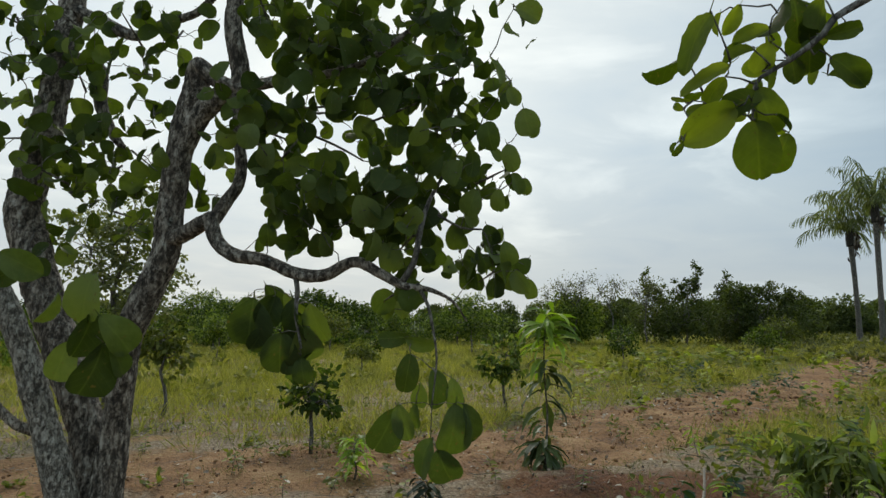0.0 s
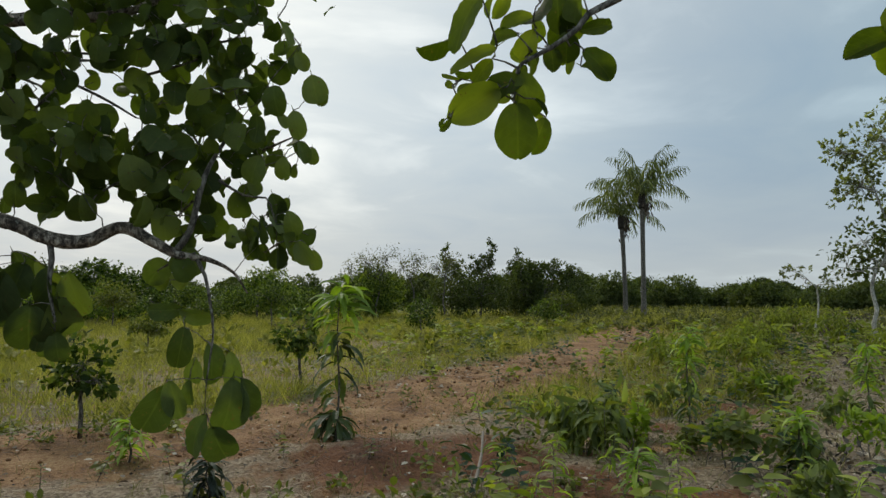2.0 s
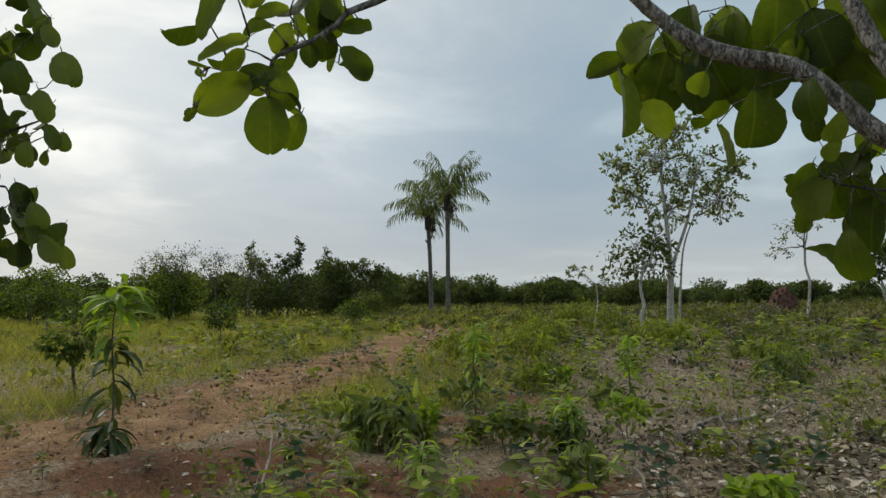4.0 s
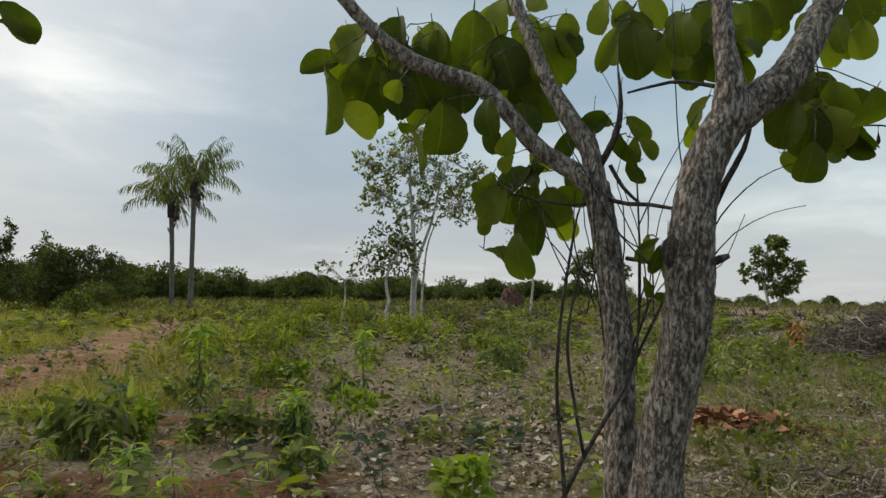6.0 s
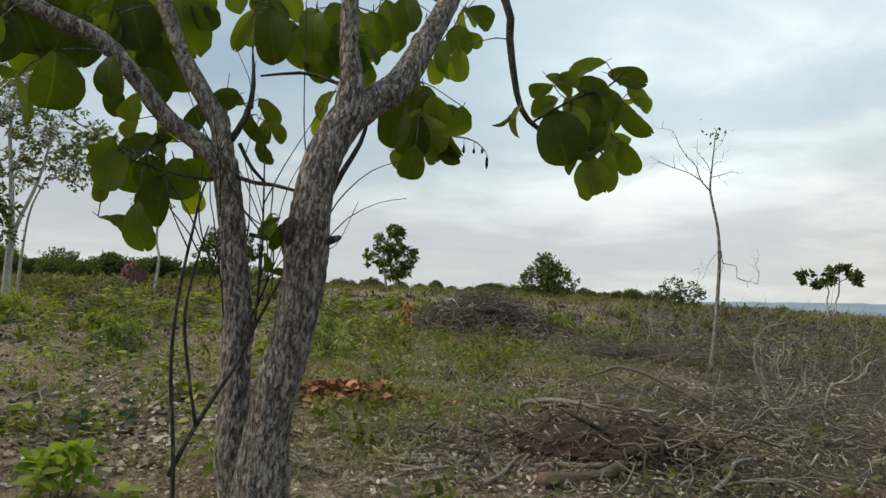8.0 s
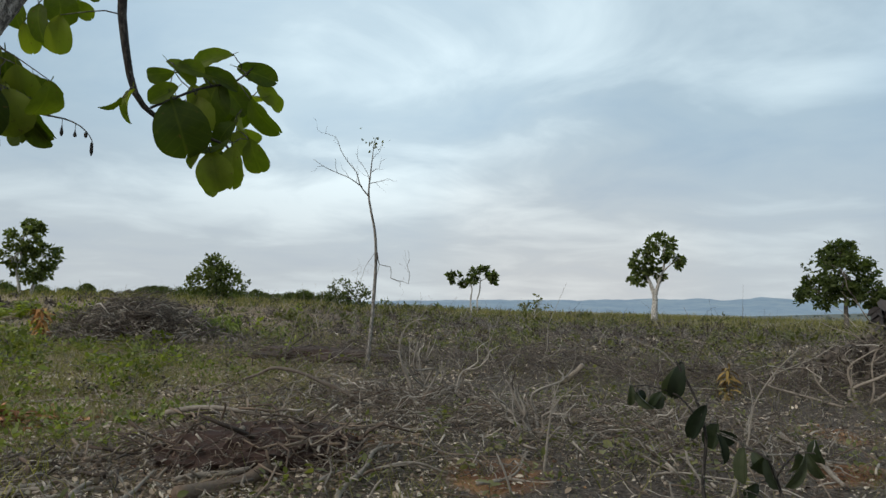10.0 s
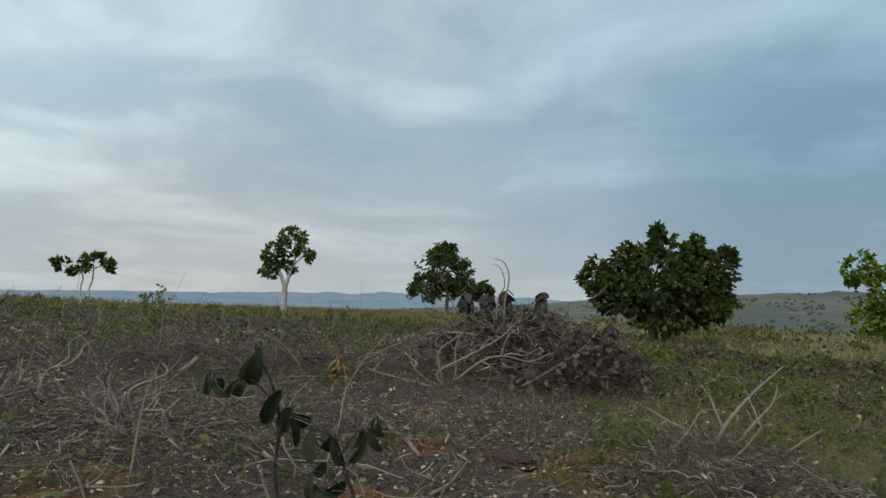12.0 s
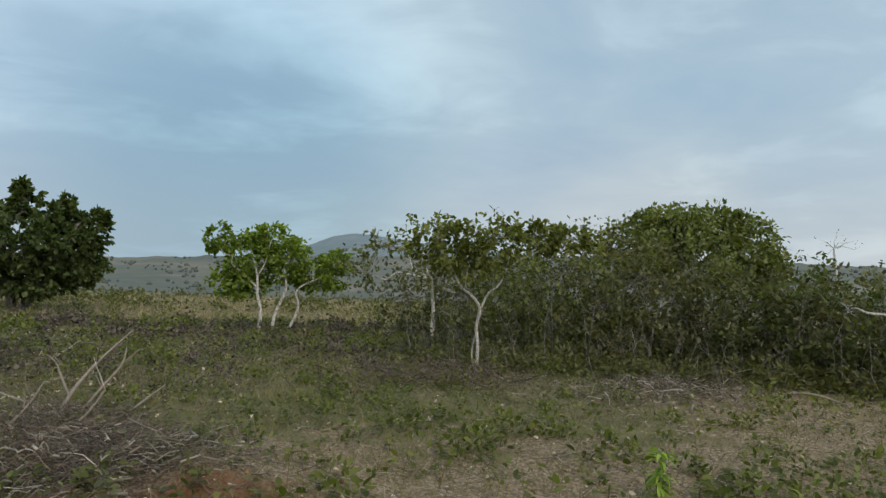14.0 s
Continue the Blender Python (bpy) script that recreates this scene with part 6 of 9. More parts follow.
def knot():
    """A dark healed hollow on the side of the stem."""
    bm = bmesh.new()
    bmesh.ops.create_icosphere(bm, subdivisions=3, radius=0.05)
    for v in bm.verts:
        n = 0.25 * noise.noise(v.co * 30)
        v.co = Vector((v.co.x * 0.8, v.co.y * 0.7, v.co.z * 1.25)) * (1 + n)
    me = bpy.data.meshes.new("knot")
    bm.to_mesh(me)
    bm.free()
    me.materials.append(BARK_DARK)
    ob = new("knot", me)
    ob.parent = LIMB_OBJECTS[TREE_B.name][0][0]
    ob.location = (2.49, 0.615, 1.645)
    tagged(ob, "dark healed knot on the bark")


knot()
upper = np.array([q for q in LIMB_POINTS[TREE_B.name] if q[2] > 2.25 and np.hypot(q[0] - 2.5, q[1] - 0.9) < 1.0])
tops = [hang_leaf(TREE_B, behind_limbs_in_view(TREE_B, upper[int(rng.integers(len(upper)))] + np.clip(rng.normal(size=3), -1.5, 1.5) * (0.13, 0.13, 0.11)), 0.09 + 0.06 * rng.random(), MESHES_FRESH) for k in range(26)]
stalks(TREE_B, tops)
seed_twig = tagged(new("seed_twig"), "thin drooping twig with small dark hanging pods", "twig")
limb(seed_twig, "stem", [(3.091, 0.291, 2.130, 0.0050), (3.187, 0.198, 2.132, 0.0035), (3.231, 0.148, 2.135, 0.0030), (3.253, 0.100, 2.118, 0.0025), (3.269, 0.068, 2.086, 0.0020), (3.275, 0.058, 2.063, 0.0015)], BARK_GREY)
for x, y, z, drop, size in ((3.227, 0.157, 2.135, 0.042, 0.026), (3.246, 0.115, 2.122, 0.037, 0.014), (3.262, 0.081, 2.104, 0.009, 0.020), (3.274, 0.060, 2.072, 0.014, 0.050)):
    pod = Heap()
    pod.add(*tube([(x, y, z, 0.0012), (x, y, z - drop * 0.6, 0.0012), (x, y, z - drop, 0.005), (x, y, z - drop - size * 0.6, 0.0065), (x, y, z - drop - size, 0.0015)], 6, 0.01))
    pod.mesh("pod", BARK_DARK, seed_twig, shade_smooth=True)


BARE = tagged(new("bare_sapling"), "thin leafless dark sapling leaning by the forked trunk", "sapling")
limb(BARE, "stem", [(2.36, 0.89, -0.03, 0.0095), (2.35, 0.9, 0.4, 0.0082), (2.34, 0.9, 0.76, 0.0075), (2.34, 0.91, 0.95, 0.0068), (2.33, 0.93, 1.21, 0.0061), (2.35, 0.93, 1.43, 0.0054), (2.39, 0.92, 1.63, 0.0048), (2.42, 0.91, 1.77, 0.0034), (2.45, 0.88, 1.89, 0.002)], BARK_DARK)
limb(BARE, "stem", [(2.34, 0.92, 0.86, 0.0082), (2.37, 0.88, 0.97, 0.0082), (2.43, 0.84, 1.08, 0.0075), (2.52, 0.8, 1.2, 0.0061), (2.59, 0.78, 1.31, 0.0054), (2.71, 0.75, 1.47, 0.0048), (2.83, 0.72, 1.62, 0.0027)], BARK_DARK)
limb(BARE, "stem", [(2.38, 0.86, 1.01, 0.0061), (2.35, 0.88, 1.18, 0.0054), (2.34, 0.9, 1.36, 0.0054), (2.37, 0.89, 1.52, 0.0041), (2.4, 0.87, 1.65, 0.0027)], BARK_DARK)
limb(BARE, "stem", [(2.59, 0.78, 1.31, 0.0048), (2.62, 0.78, 1.55, 0.0041), (2.63, 0.79, 1.79, 0.0034), (2.65, 0.81, 2.03, 0.002)], BARK_DARK)
limb(BARE, "stem", [(2.37, 0.92, 1.57, 0.0027), (2.36, 0.98, 1.69, 0.002), (2.36, 1.01, 1.8, 0.0014)], BARK_DARK)
limb(BARE, "stem", [(2.63, 0.79, 1.75, 0.0027), (2.67, 0.73, 1.91, 0.002), (2.75, 0.63, 2.14, 0.0014)], BARK_DARK)
limb(BARE, "stem", [(2.76, 0.62, 1.65, 0.0034), (2.8, 0.57, 1.79, 0.0027), (2.86, 0.46, 1.92, 0.002), (2.96, 0.33, 1.99, 0.0014)], BARK_DARK)
limb(BARE, "stem", [(2.76, 0.6, 1.63, 0.0027), (2.81, 0.53, 1.73, 0.002), (2.88, 0.43, 1.8, 0.0014), (2.96, 0.34, 1.83, 0.0014)], BARK_DARK)
for k in range(16):
    a = np.array([2.5 + 0.14 * rng.random(), 0.62 + 0.4 * rng.random(), 1.25 + 0.45 * rng.random()])
    b = a + np.array([0.10 * rng.normal(), 0.22 * rng.normal(), 0.45 + 0.4 * rng.random()])
    limb(BARE, "twig", wander(a, b, 0.003, 0.0012, 5, 0.05).tolist(), BARK_DARK)
TREE_A = tagged(new("spreading_tree"), "gnarled spreading tree with thick fissured bark and dense round leaves", "tree")
limb(TREE_A, "trunk", [(-1.98, 4.06, -0.15, 0.15), (-1.98, 4.06, 0.11, 0.11), (-1.95, 4.06, 0.48, 0.092), (-1.92, 4.06, 0.8, 0.08), (-1.90, 4.06, 1.09, 0.077), (-1.88, 4.06, 1.38, 0.080), (-1.8, 4.06, 1.6, 0.085), (-1.69, 4.06, 1.88, 0.08), (-1.68, 4.06, 2.12, 0.078), (-1.65, 4.06, 2.43, 0.075), (-1.61, 4.06, 2.69, 0.075), (-1.55, 4.06, 2.96, 0.07)])
limb(TREE_A, "trunk", [(-1.97, 4.16, -0.15, 0.17), (-2.01, 4.16, 0.07, 0.135), (-2.07, 4.16, 0.45, 0.115), (-2.17, 4.19, 0.87, 0.108), (-2.34, 4.23, 1.23, 0.105), (-2.54, 4.29, 1.65, 0.112), (-2.72, 4.34, 2.08, 0.115), (-2.74, 4.39, 2.38, 0.11), (-2.68, 4.43, 2.77, 0.1), (-2.65, 4.46, 3.17, 0.09), (-2.62, 4.49, 3.59, 0.085), (-2.62, 4.51, 4.17, 0.08), (-2.6, 4.51, 5.07, 0.06)])
limb(TREE_A, "trunk", [(-1.95, 3.91, -0.15, 0.1), (-2.03, 3.91, 0.16, 0.085), (-2.14, 3.91, 0.57, 0.08), (-2.25, 3.89, 0.94, 0.078), (-2.35, 3.86, 1.25, 0.07), (-2.46, 3.81, 1.56, 0.065), (-2.67, 3.76, 1.9, 0.06), (-2.96, 3.71, 2.3, 0.05)], BARK_FLAKY)
limb(TREE_A, "twig", [(-2.3, 3.91, 0.85, 0.03), (-2.4, 3.86, 0.91, 0.028), (-2.57, 3.81, 1.1, 0.025)])
limb(TREE_A, "limb", [(-1.63, 4.06, 2.5, 0.07), (-1.55, 4.04, 2.67, 0.065), (-1.42, 4.01, 2.8, 0.062), (-1.32, 3.99, 2.85, 0.058), (-1.27, 3.98, 2.93, 0.055), (-1.33, 3.98, 3.22, 0.05), (-1.32, 3.98, 3.43, 0.048), (-1.29, 3.96, 3.85, 0.04), (-1.26, 3.91, 4.33, 0.03)])
limb(TREE_A, "limb", [(-1.57, 4.06, 2.93, 0.065), (-1.54, 4.01, 3.01, 0.05), (-1.4, 3.98, 2.9, 0.045), (-1.27, 3.96, 2.84, 0.04)])
limb(TREE_A, "limb", [(-1.29, 3.96, 2.84, 0.04), (-1.09, 3.91, 2.87, 0.036), (-0.85, 3.86, 2.89, 0.032), (-0.64, 3.81, 2.91, 0.026), (-0.48, 3.76, 2.96, 0.02), (-0.25, 3.71, 3.11, 0.015)])
limb(TREE_A, "limb", [(-1.29, 3.98, 2.90, 0.036), (-1.27, 3.96, 2.75, 0.032), (-1.26, 3.94, 2.58, 0.032), (-1.22, 3.91, 2.4, 0.033), (-1.22, 3.88, 2.26, 0.034), (-1.27, 3.85, 2.16, 0.036), (-1.33, 3.81, 2.04, 0.042)])
limb(TREE_A, "limb", [(-1.66, 4.04, 1.95, 0.05), (-1.53, 3.96, 1.99, 0.045), (-1.34, 3.81, 2.05, 0.045)])
limb(TREE_A, "limb", [(-1.35, 3.81, 2.05, 0.042), (-1.29, 3.77, 1.92, 0.04), (-1.18, 3.73, 1.84, 0.037), (-1.0, 3.69, 1.81, 0.034), (-0.82, 3.65, 1.74, 0.033), (-0.66, 3.61, 1.73, 0.031), (-0.5, 3.59, 1.8, 0.029), (-0.36, 3.57, 1.74, 0.026), (-0.24, 3.56, 1.68, 0.021), (-0.1, 3.56, 1.66, 0.012), (0.02, 3.57, 1.60, 0.007), (0.09, 3.56, 1.5, 0.004)])
limb(TREE_A, "limb", [(-0.26, 3.56, 1.68, 0.018), (-0.19, 3.57, 1.8, 0.017), (-0.16, 3.61, 1.98, 0.015), (-0.12, 3.66, 2.14, 0.012), (-0.02, 3.71, 2.34, 0.009)])
limb(TREE_A, "limb", [(-0.17, 3.56, 1.69, 0.012), (-0.11, 3.54, 1.58, 0.01), (-0.08, 3.51, 1.45, 0.008), (-0.06, 3.51, 1.31, 0.006), (-0.08, 3.51, 1.09, 0.004)])
limb(TREE_A, "limb", [(-0.82, 3.65, 1.73, 0.016), (-0.8, 3.63, 1.64, 0.014), (-0.8, 3.61, 1.52, 0.01), (-0.76, 3.59, 1.35, 0.006)])
limb(TREE_A, "limb", [(-2.52, 4.46, 3.2, 0.05), (-2.35, 4.41, 3.12, 0.045), (-2.3, 4.36, 2.87, 0.04), (-2.19, 4.31, 2.67, 0.032), (-2.09, 4.26, 2.56, 0.02)])
limb(TREE_A, "limb", [(-2.62, 4.46, 3.57, 0.05), (-2.38, 4.46, 3.47, 0.042), (-2.12, 4.41, 3.36, 0.035), (-1.91, 4.36, 3.43, 0.03), (-1.67, 4.31, 3.49, 0.025), (-1.46, 4.21, 3.66, 0.02)])
limb(TREE_A, "twig", [(-1.2, 3.96, 2.77, 0.009), (-0.95, 3.91, 2.62, 0.008), (-0.67, 3.86, 2.49, 0.007), (-0.5, 3.81, 2.39, 0.005)])
limb(TREE_A, "twig", [(-0.5, 3.81, 2.6, 0.008), (-0.34, 3.76, 2.65, 0.007), (-0.21, 3.71, 2.69, 0.005)])
limb(TREE_A, "twig", [(-0.31, 3.76, 2.86, 0.009), (-0.09, 3.71, 2.8, 0.007), (0.0, 3.66, 2.83, 0.005)])
limb(TREE_A, "twig", [(-0.07, 3.61, 2.06, 0.008), (0.05, 3.59, 1.99, 0.006), (0.16, 3.57, 1.98, 0.005)])
set_leaves(TREE_A, [(-0.31, 3.56, 0.95, 0.231, -15, 0.95), (-0.22, 3.56, 0.99, 0.189, 20, 0.7), (-0.16, 3.59, 1.02, 0.127, 0, 0.8), (0.03, 3.50, 0.97, 0.250, 5, 0.9), (0.11, 3.53, 0.99, 0.222, 15, 0.7), (-0.12, 3.51, 0.83, 0.211, -25, 0.85), (-0.01, 3.50, 0.78, 0.198, 15, 0.9), (-0.21, 3.57, 1.23, 0.209, 0, 0.6), (-0.06, 3.56, 1.16, 0.199, 25, 0.6), (0.03, 3.58, 1.13, 0.170, 10, 0.7), (-0.15, 3.62, 1.12, 0.134, 0, 0.7), (-0.28, 3.61, 1.41, 0.171, -70, 0.6), (-0.15, 3.60, 1.39, 0.171, 60, 0.6)], MESHES_ROUND, 0)
set_leaves(TREE_A, [(-1.06, 3.69, 1.48, 0.258, -5, 1), (-0.82, 3.66, 1.49, 0.246, 5, 1), (-0.89, 3.67, 1.31, 0.236, -10, 0.9), (-0.76, 3.67, 1.36, 0.222, 10, 0.9), (-0.77, 3.68, 1.23, 0.145, 0, 0.9), (-0.71, 3.70, 1.48, 0.225, 15, 0.8), (-0.97, 3.73, 1.53, 0.199, -20, 0.9), (-1.01, 3.69, 1.40, 0.155, -25, 0.8)], MESHES_ROUND, 1)
set_leaves(TREE_A, [(-2.15, 3.43, 1.75, 0.219, 60, 0.8), (-1.80, 3.40, 1.59, 0.251, -10, 0.9), (-1.64, 3.42, 1.41, 0.239, 35, 0.85), (-1.81, 3.44, 1.40, 0.232, 0, 0.9), (-2.02, 3.46, 1.53, 0.178, -30, 0.8), (-1.75, 3.44, 1.23, 0.276, -5, 0.95), (-1.94, 3.48, 1.27, 0.204, -15, 0.9), (-1.65, 3.49, 1.27, 0.178, 25, 0.7), (-2.24, 3.48, 1.71, 0.181, -40, 0.8)], MESHES_ROUND, 0)
set_leaves(TREE_A, [(0.36, 3.27, 3.02, 0.138, 70, 0.9), (0.30, 3.32, 2.61, 0.100, 20, 0.9), (0.36, 3.28, 2.47, 0.143, 0, 1.1), (0.28, 3.30, 2.30, 0.139, 10, 0.9), (0.21, 3.31, 2.74, 0.146, 20, 0.9), (0.32, 3.36, 2.18, 0.115, 10, 0.9), (0.23, 3.38, 2.10, 0.115, -10, 0.9), (0.35, 3.41, 1.70, 0.131, 30, 0.8), (0.28, 3.40, 1.84, 0.126, 10, 0.9), (0.23, 3.44, 1.68, 0.126, 0, 0.9), (0.18, 3.35, 2.42, 0.141, 10, 0.9), (0.10, 3.39, 2.09, 0.141, -20, 0.9), (-0.92, 3.61, 2.09, 0.155, -20, 0.9), (-0.66, 3.60, 1.89, 0.129, 10, 0.8)], MESHES_ROUND, 1)
set_leaves(TREE_A, [(-1.31, 3.73, 2.39, 0.149, -10, 0.9), (-0.97, 3.63, 1.94, 0.129, 0, 0.8), (-0.39, 3.47, 1.87, 0.151, 0, 0.9)], MESHES_ROUND, 1)
MASSES = (
    np.array([(-0.66, 3.86, 3.17, 0.54, 0.25), (-0.52, 3.86, 2.73, 0.60, 0.25), (-0.82, 3.86, 2.20, 0.28, 0.19), (-0.34, 3.86, 2.27, 0.35, 0.22), (0.00, 3.86, 2.94, 0.25, 0.35), (0.14, 3.86, 2.28, 0.19, 0.19)]),
    np.array([(0.05, 3.86, 1.89, 0.35, 0.19), (0.27, 3.86, 1.80, 0.16, 0.13), (-0.29, 3.86, 1.66, 0.11, 0.13), (-1.06, 3.86, 2.56, 0.13, 0.16), (-0.79, 3.86, 3.07, 0.28, 0.22), (-0.09, 3.86, 2.57, 0.25, 0.19)]),
    np.array([(-0.13, 3.86, 3.24, 0.28, 0.16), (-0.56, 3.86, 2.07, 0.28, 0.13), (-0.21, 3.86, 1.98, 0.19, 0.16), (-2.68, 4.21, 3.30, 0.24, 0.21), (-2.32, 4.21, 2.90, 0.17, 0.24), (-2.01, 4.21, 2.53, 0.24, 0.17)]),
    np.array([(-1.98, 4.21, 3.20, 0.24, 0.17), (-2.62, 4.21, 2.60, 0.17, 0.21), (-1.57, 4.21, 2.27, 0.12, 0.14), (-2.09, 4.21, 2.14, 0.21, 0.21), (-1.88, 4.21, 2.75, 0.17, 0.17), (-1.73, 4.21, 3.31, 0.21, 0.17)]),
    np.array([(-2.76, 4.21, 2.97, 0.14, 0.17), (-1.09, 3.86, 3.23, 0.09, 0.16), (-1.75, 4.21, 2.36, 0.17, 0.14), (-2.39, 4.21, 2.31, 0.21, 0.17), (-1.48, 4.21, 2.51, 0.07, 0.07), (-2.58, 4.21, 1.99, 0.17, 0.21)]),
    np.array([(-0.91, 3.76, 3.11, 0.22, 0.18), (-0.49, 3.77, 3.08, 0.22, 0.18), (-0.20, 3.75, 2.81, 0.22, 0.18), (-0.95, 3.78, 2.39, 0.22, 0.18), (-0.61, 3.75, 2.23, 0.22, 0.18), (-0.24, 3.75, 2.35, 0.22, 0.18), (-0.79, 3.77, 2.05, 0.22, 0.18), (-0.35, 3.78, 2.02, 0.22, 0.18), (-1.16, 3.80, 2.66, 0.22, 0.18), (-0.77, 3.81, 2.66, 0.22, 0.18)]),
    np.array([(-2.62, 4.09, 2.60, 0.20, 0.17), (-2.27, 4.20, 2.51, 0.20, 0.17), (-2.39, 4.23, 2.26, 0.20, 0.17), (-2.06, 4.21, 2.43, 0.20, 0.17), (-2.03, 4.15, 3.05, 0.20, 0.17), (-2.63, 4.05, 2.92, 0.20, 0.17), (-2.67, 4.01, 3.30, 0.20, 0.17), (-2.36, 4.22, 3.29, 0.20, 0.17)]),
)
near_places, far_places = [], []
for group in MASSES:
    for x, y, z, rx, rz in group:
        number = int(rx * rz * (390 if x > -1.3 else 250)) + 4
        d = rng.normal(size=(number, 3)) * 0.55
        d = d / np.maximum(1, np.linalg.norm(d, axis=1) / 1.05)[:, None]
        p = np.array([x, y, z]) + d * np.array([rx, 0.45, rz])
        near_places.extend(p)
        twig = np.linspace(0, 1, 4)[:, None] * (p[0] - np.array([x, y, z])) + np.array([x, y, z])
        limb(TREE_A, "twig", [(*q, w) for q, w in zip(twig.tolist(), (0.008, 0.007, 0.005, 0.003))])
near_places = np.array(near_places)[rng.permutation(len(near_places))]
for p in near_places[:290]:
    hang_leaf(TREE_A, p, (0.105 + 0.075 * rng.random()) * (1.0 if p[0] > -1.3 else 0.85), MESHES_ROUND, np.array([0.0, -1.0, 0.1]) + 0.45 * rng.normal(size=3))
stalks(TREE_A, near_places)
rest = near_places[290:]
crown = Heap()
# the upper crown out of reach, and the far side
upper = np.vstack([rest] + [np.array(c) + rng.normal(size=(n, 3)) * np.array(s) for c, s, n in (((-1.0, 4.2, 4.4), (0.8, 0.4, 0.3), 130), ((-2.4, 4.7, 5.1), (0.6, 0.4, 0.3), 60), ((-0.3, 4.2, 3.65), (0.5, 0.35, 0.2), 70))])
upper[:, 0] = np.where(upper[:, 0] > 0.6, 0.9 - 0.5 * upper[:, 0], upper[:, 0])
for k, shape in enumerate(LEAF_SHAPES):
    p = upper[k::len(LEAF_SHAPES)]
    n = len(p)
    crown.add(*scatter((shape[0] - (0, 0.5, 0), shape[1]), p, drooping(n, 0.7), np.array([0.0, -1.0, 0.3]) + rng.normal(size=(n, 3)) * 0.6, 0.085 + 0.065 * rng.random(n)))
tagged(crown.mesh("crown", LEAF_ROUND_MASS, TREE_A, shade_smooth=True), kind="stuff")


def cut_sapling(stems, rows):
    """A thin dying sapling: dark stems and a few large hanging leaves."""
    base = tagged(new("cut_sapling"), "thin sapling with large drooping dark green leaves", "sapling", "dying saplings by the cut branches")
    for points in stems:
        limb(base, "stem", points, BARK_DARK)
    set_leaves(base, [(x, y, z, size * 1.05, lean + 14 * rng.normal(), wide * (0.62 + 0.25 * rng.random())) for x, y, z, size, lean, wide in rows], MESHES_DULL)


cut_sapling([[(2.788, -2.377, 0.026, 0.0108), (2.808, -2.407, 0.551, 0.0090), (2.811, -2.384, 0.749, 0.0080), (2.794, -2.388, 0.942, 0.0070), (2.808, -2.356, 1.087, 0.0060), (2.850, -2.286, 1.250, 0.0040)], [(2.796, -2.380, 0.991, 0.0050), (2.871, -2.304, 1.107, 0.0040), (2.971, -2.222, 1.136, 0.0030), (3.014, -2.168, 1.125, 0.0020)]], [(2.85, -2.29, 1.17, 0.157, 4, 0.62), (2.81, -2.36, 1.00, 0.157, -4, 0.65), (3.01, -2.17, 1.09, 0.093, -20, 0.5), (2.98, -2.22, 1.07, 0.097, 8, 0.6), (2.95, -2.25, 1.08, 0.089, 15, 0.55)])
cut_sapling([[(2.537, -2.584, 0.021, 0.0108), (2.557, -2.614, 0.578, 0.0090), (2.590, -2.590, 0.718, 0.0070), (2.616, -2.540, 0.884, 0.0060), (2.666, -2.473, 0.918, 0.0030)], [(2.604, -2.562, 0.813, 0.0050), (2.557, -2.614, 0.914, 0.0040), (2.513, -2.670, 0.922, 0.0020)], [(2.579, -2.575, 0.676, 0.0040), (2.604, -2.487, 0.748, 0.0030), (2.654, -2.421, 0.775, 0.0020)]], [(2.67, -2.47, 0.85, 0.141, 0, 0.6), (2.61, -2.55, 0.83, 0.124, 8, 0.6), (2.56, -2.62, 0.84, 0.141, -15, 0.6), (2.52, -2.67, 0.87, 0.118, 35, 0.6), (2.72, -2.40, 0.91, 0.124, 15, 0.6), (2.61, -2.49, 0.68, 0.130, 25, 0.6), (2.64, -2.44, 0.69, 0.101, -15, 0.5)])


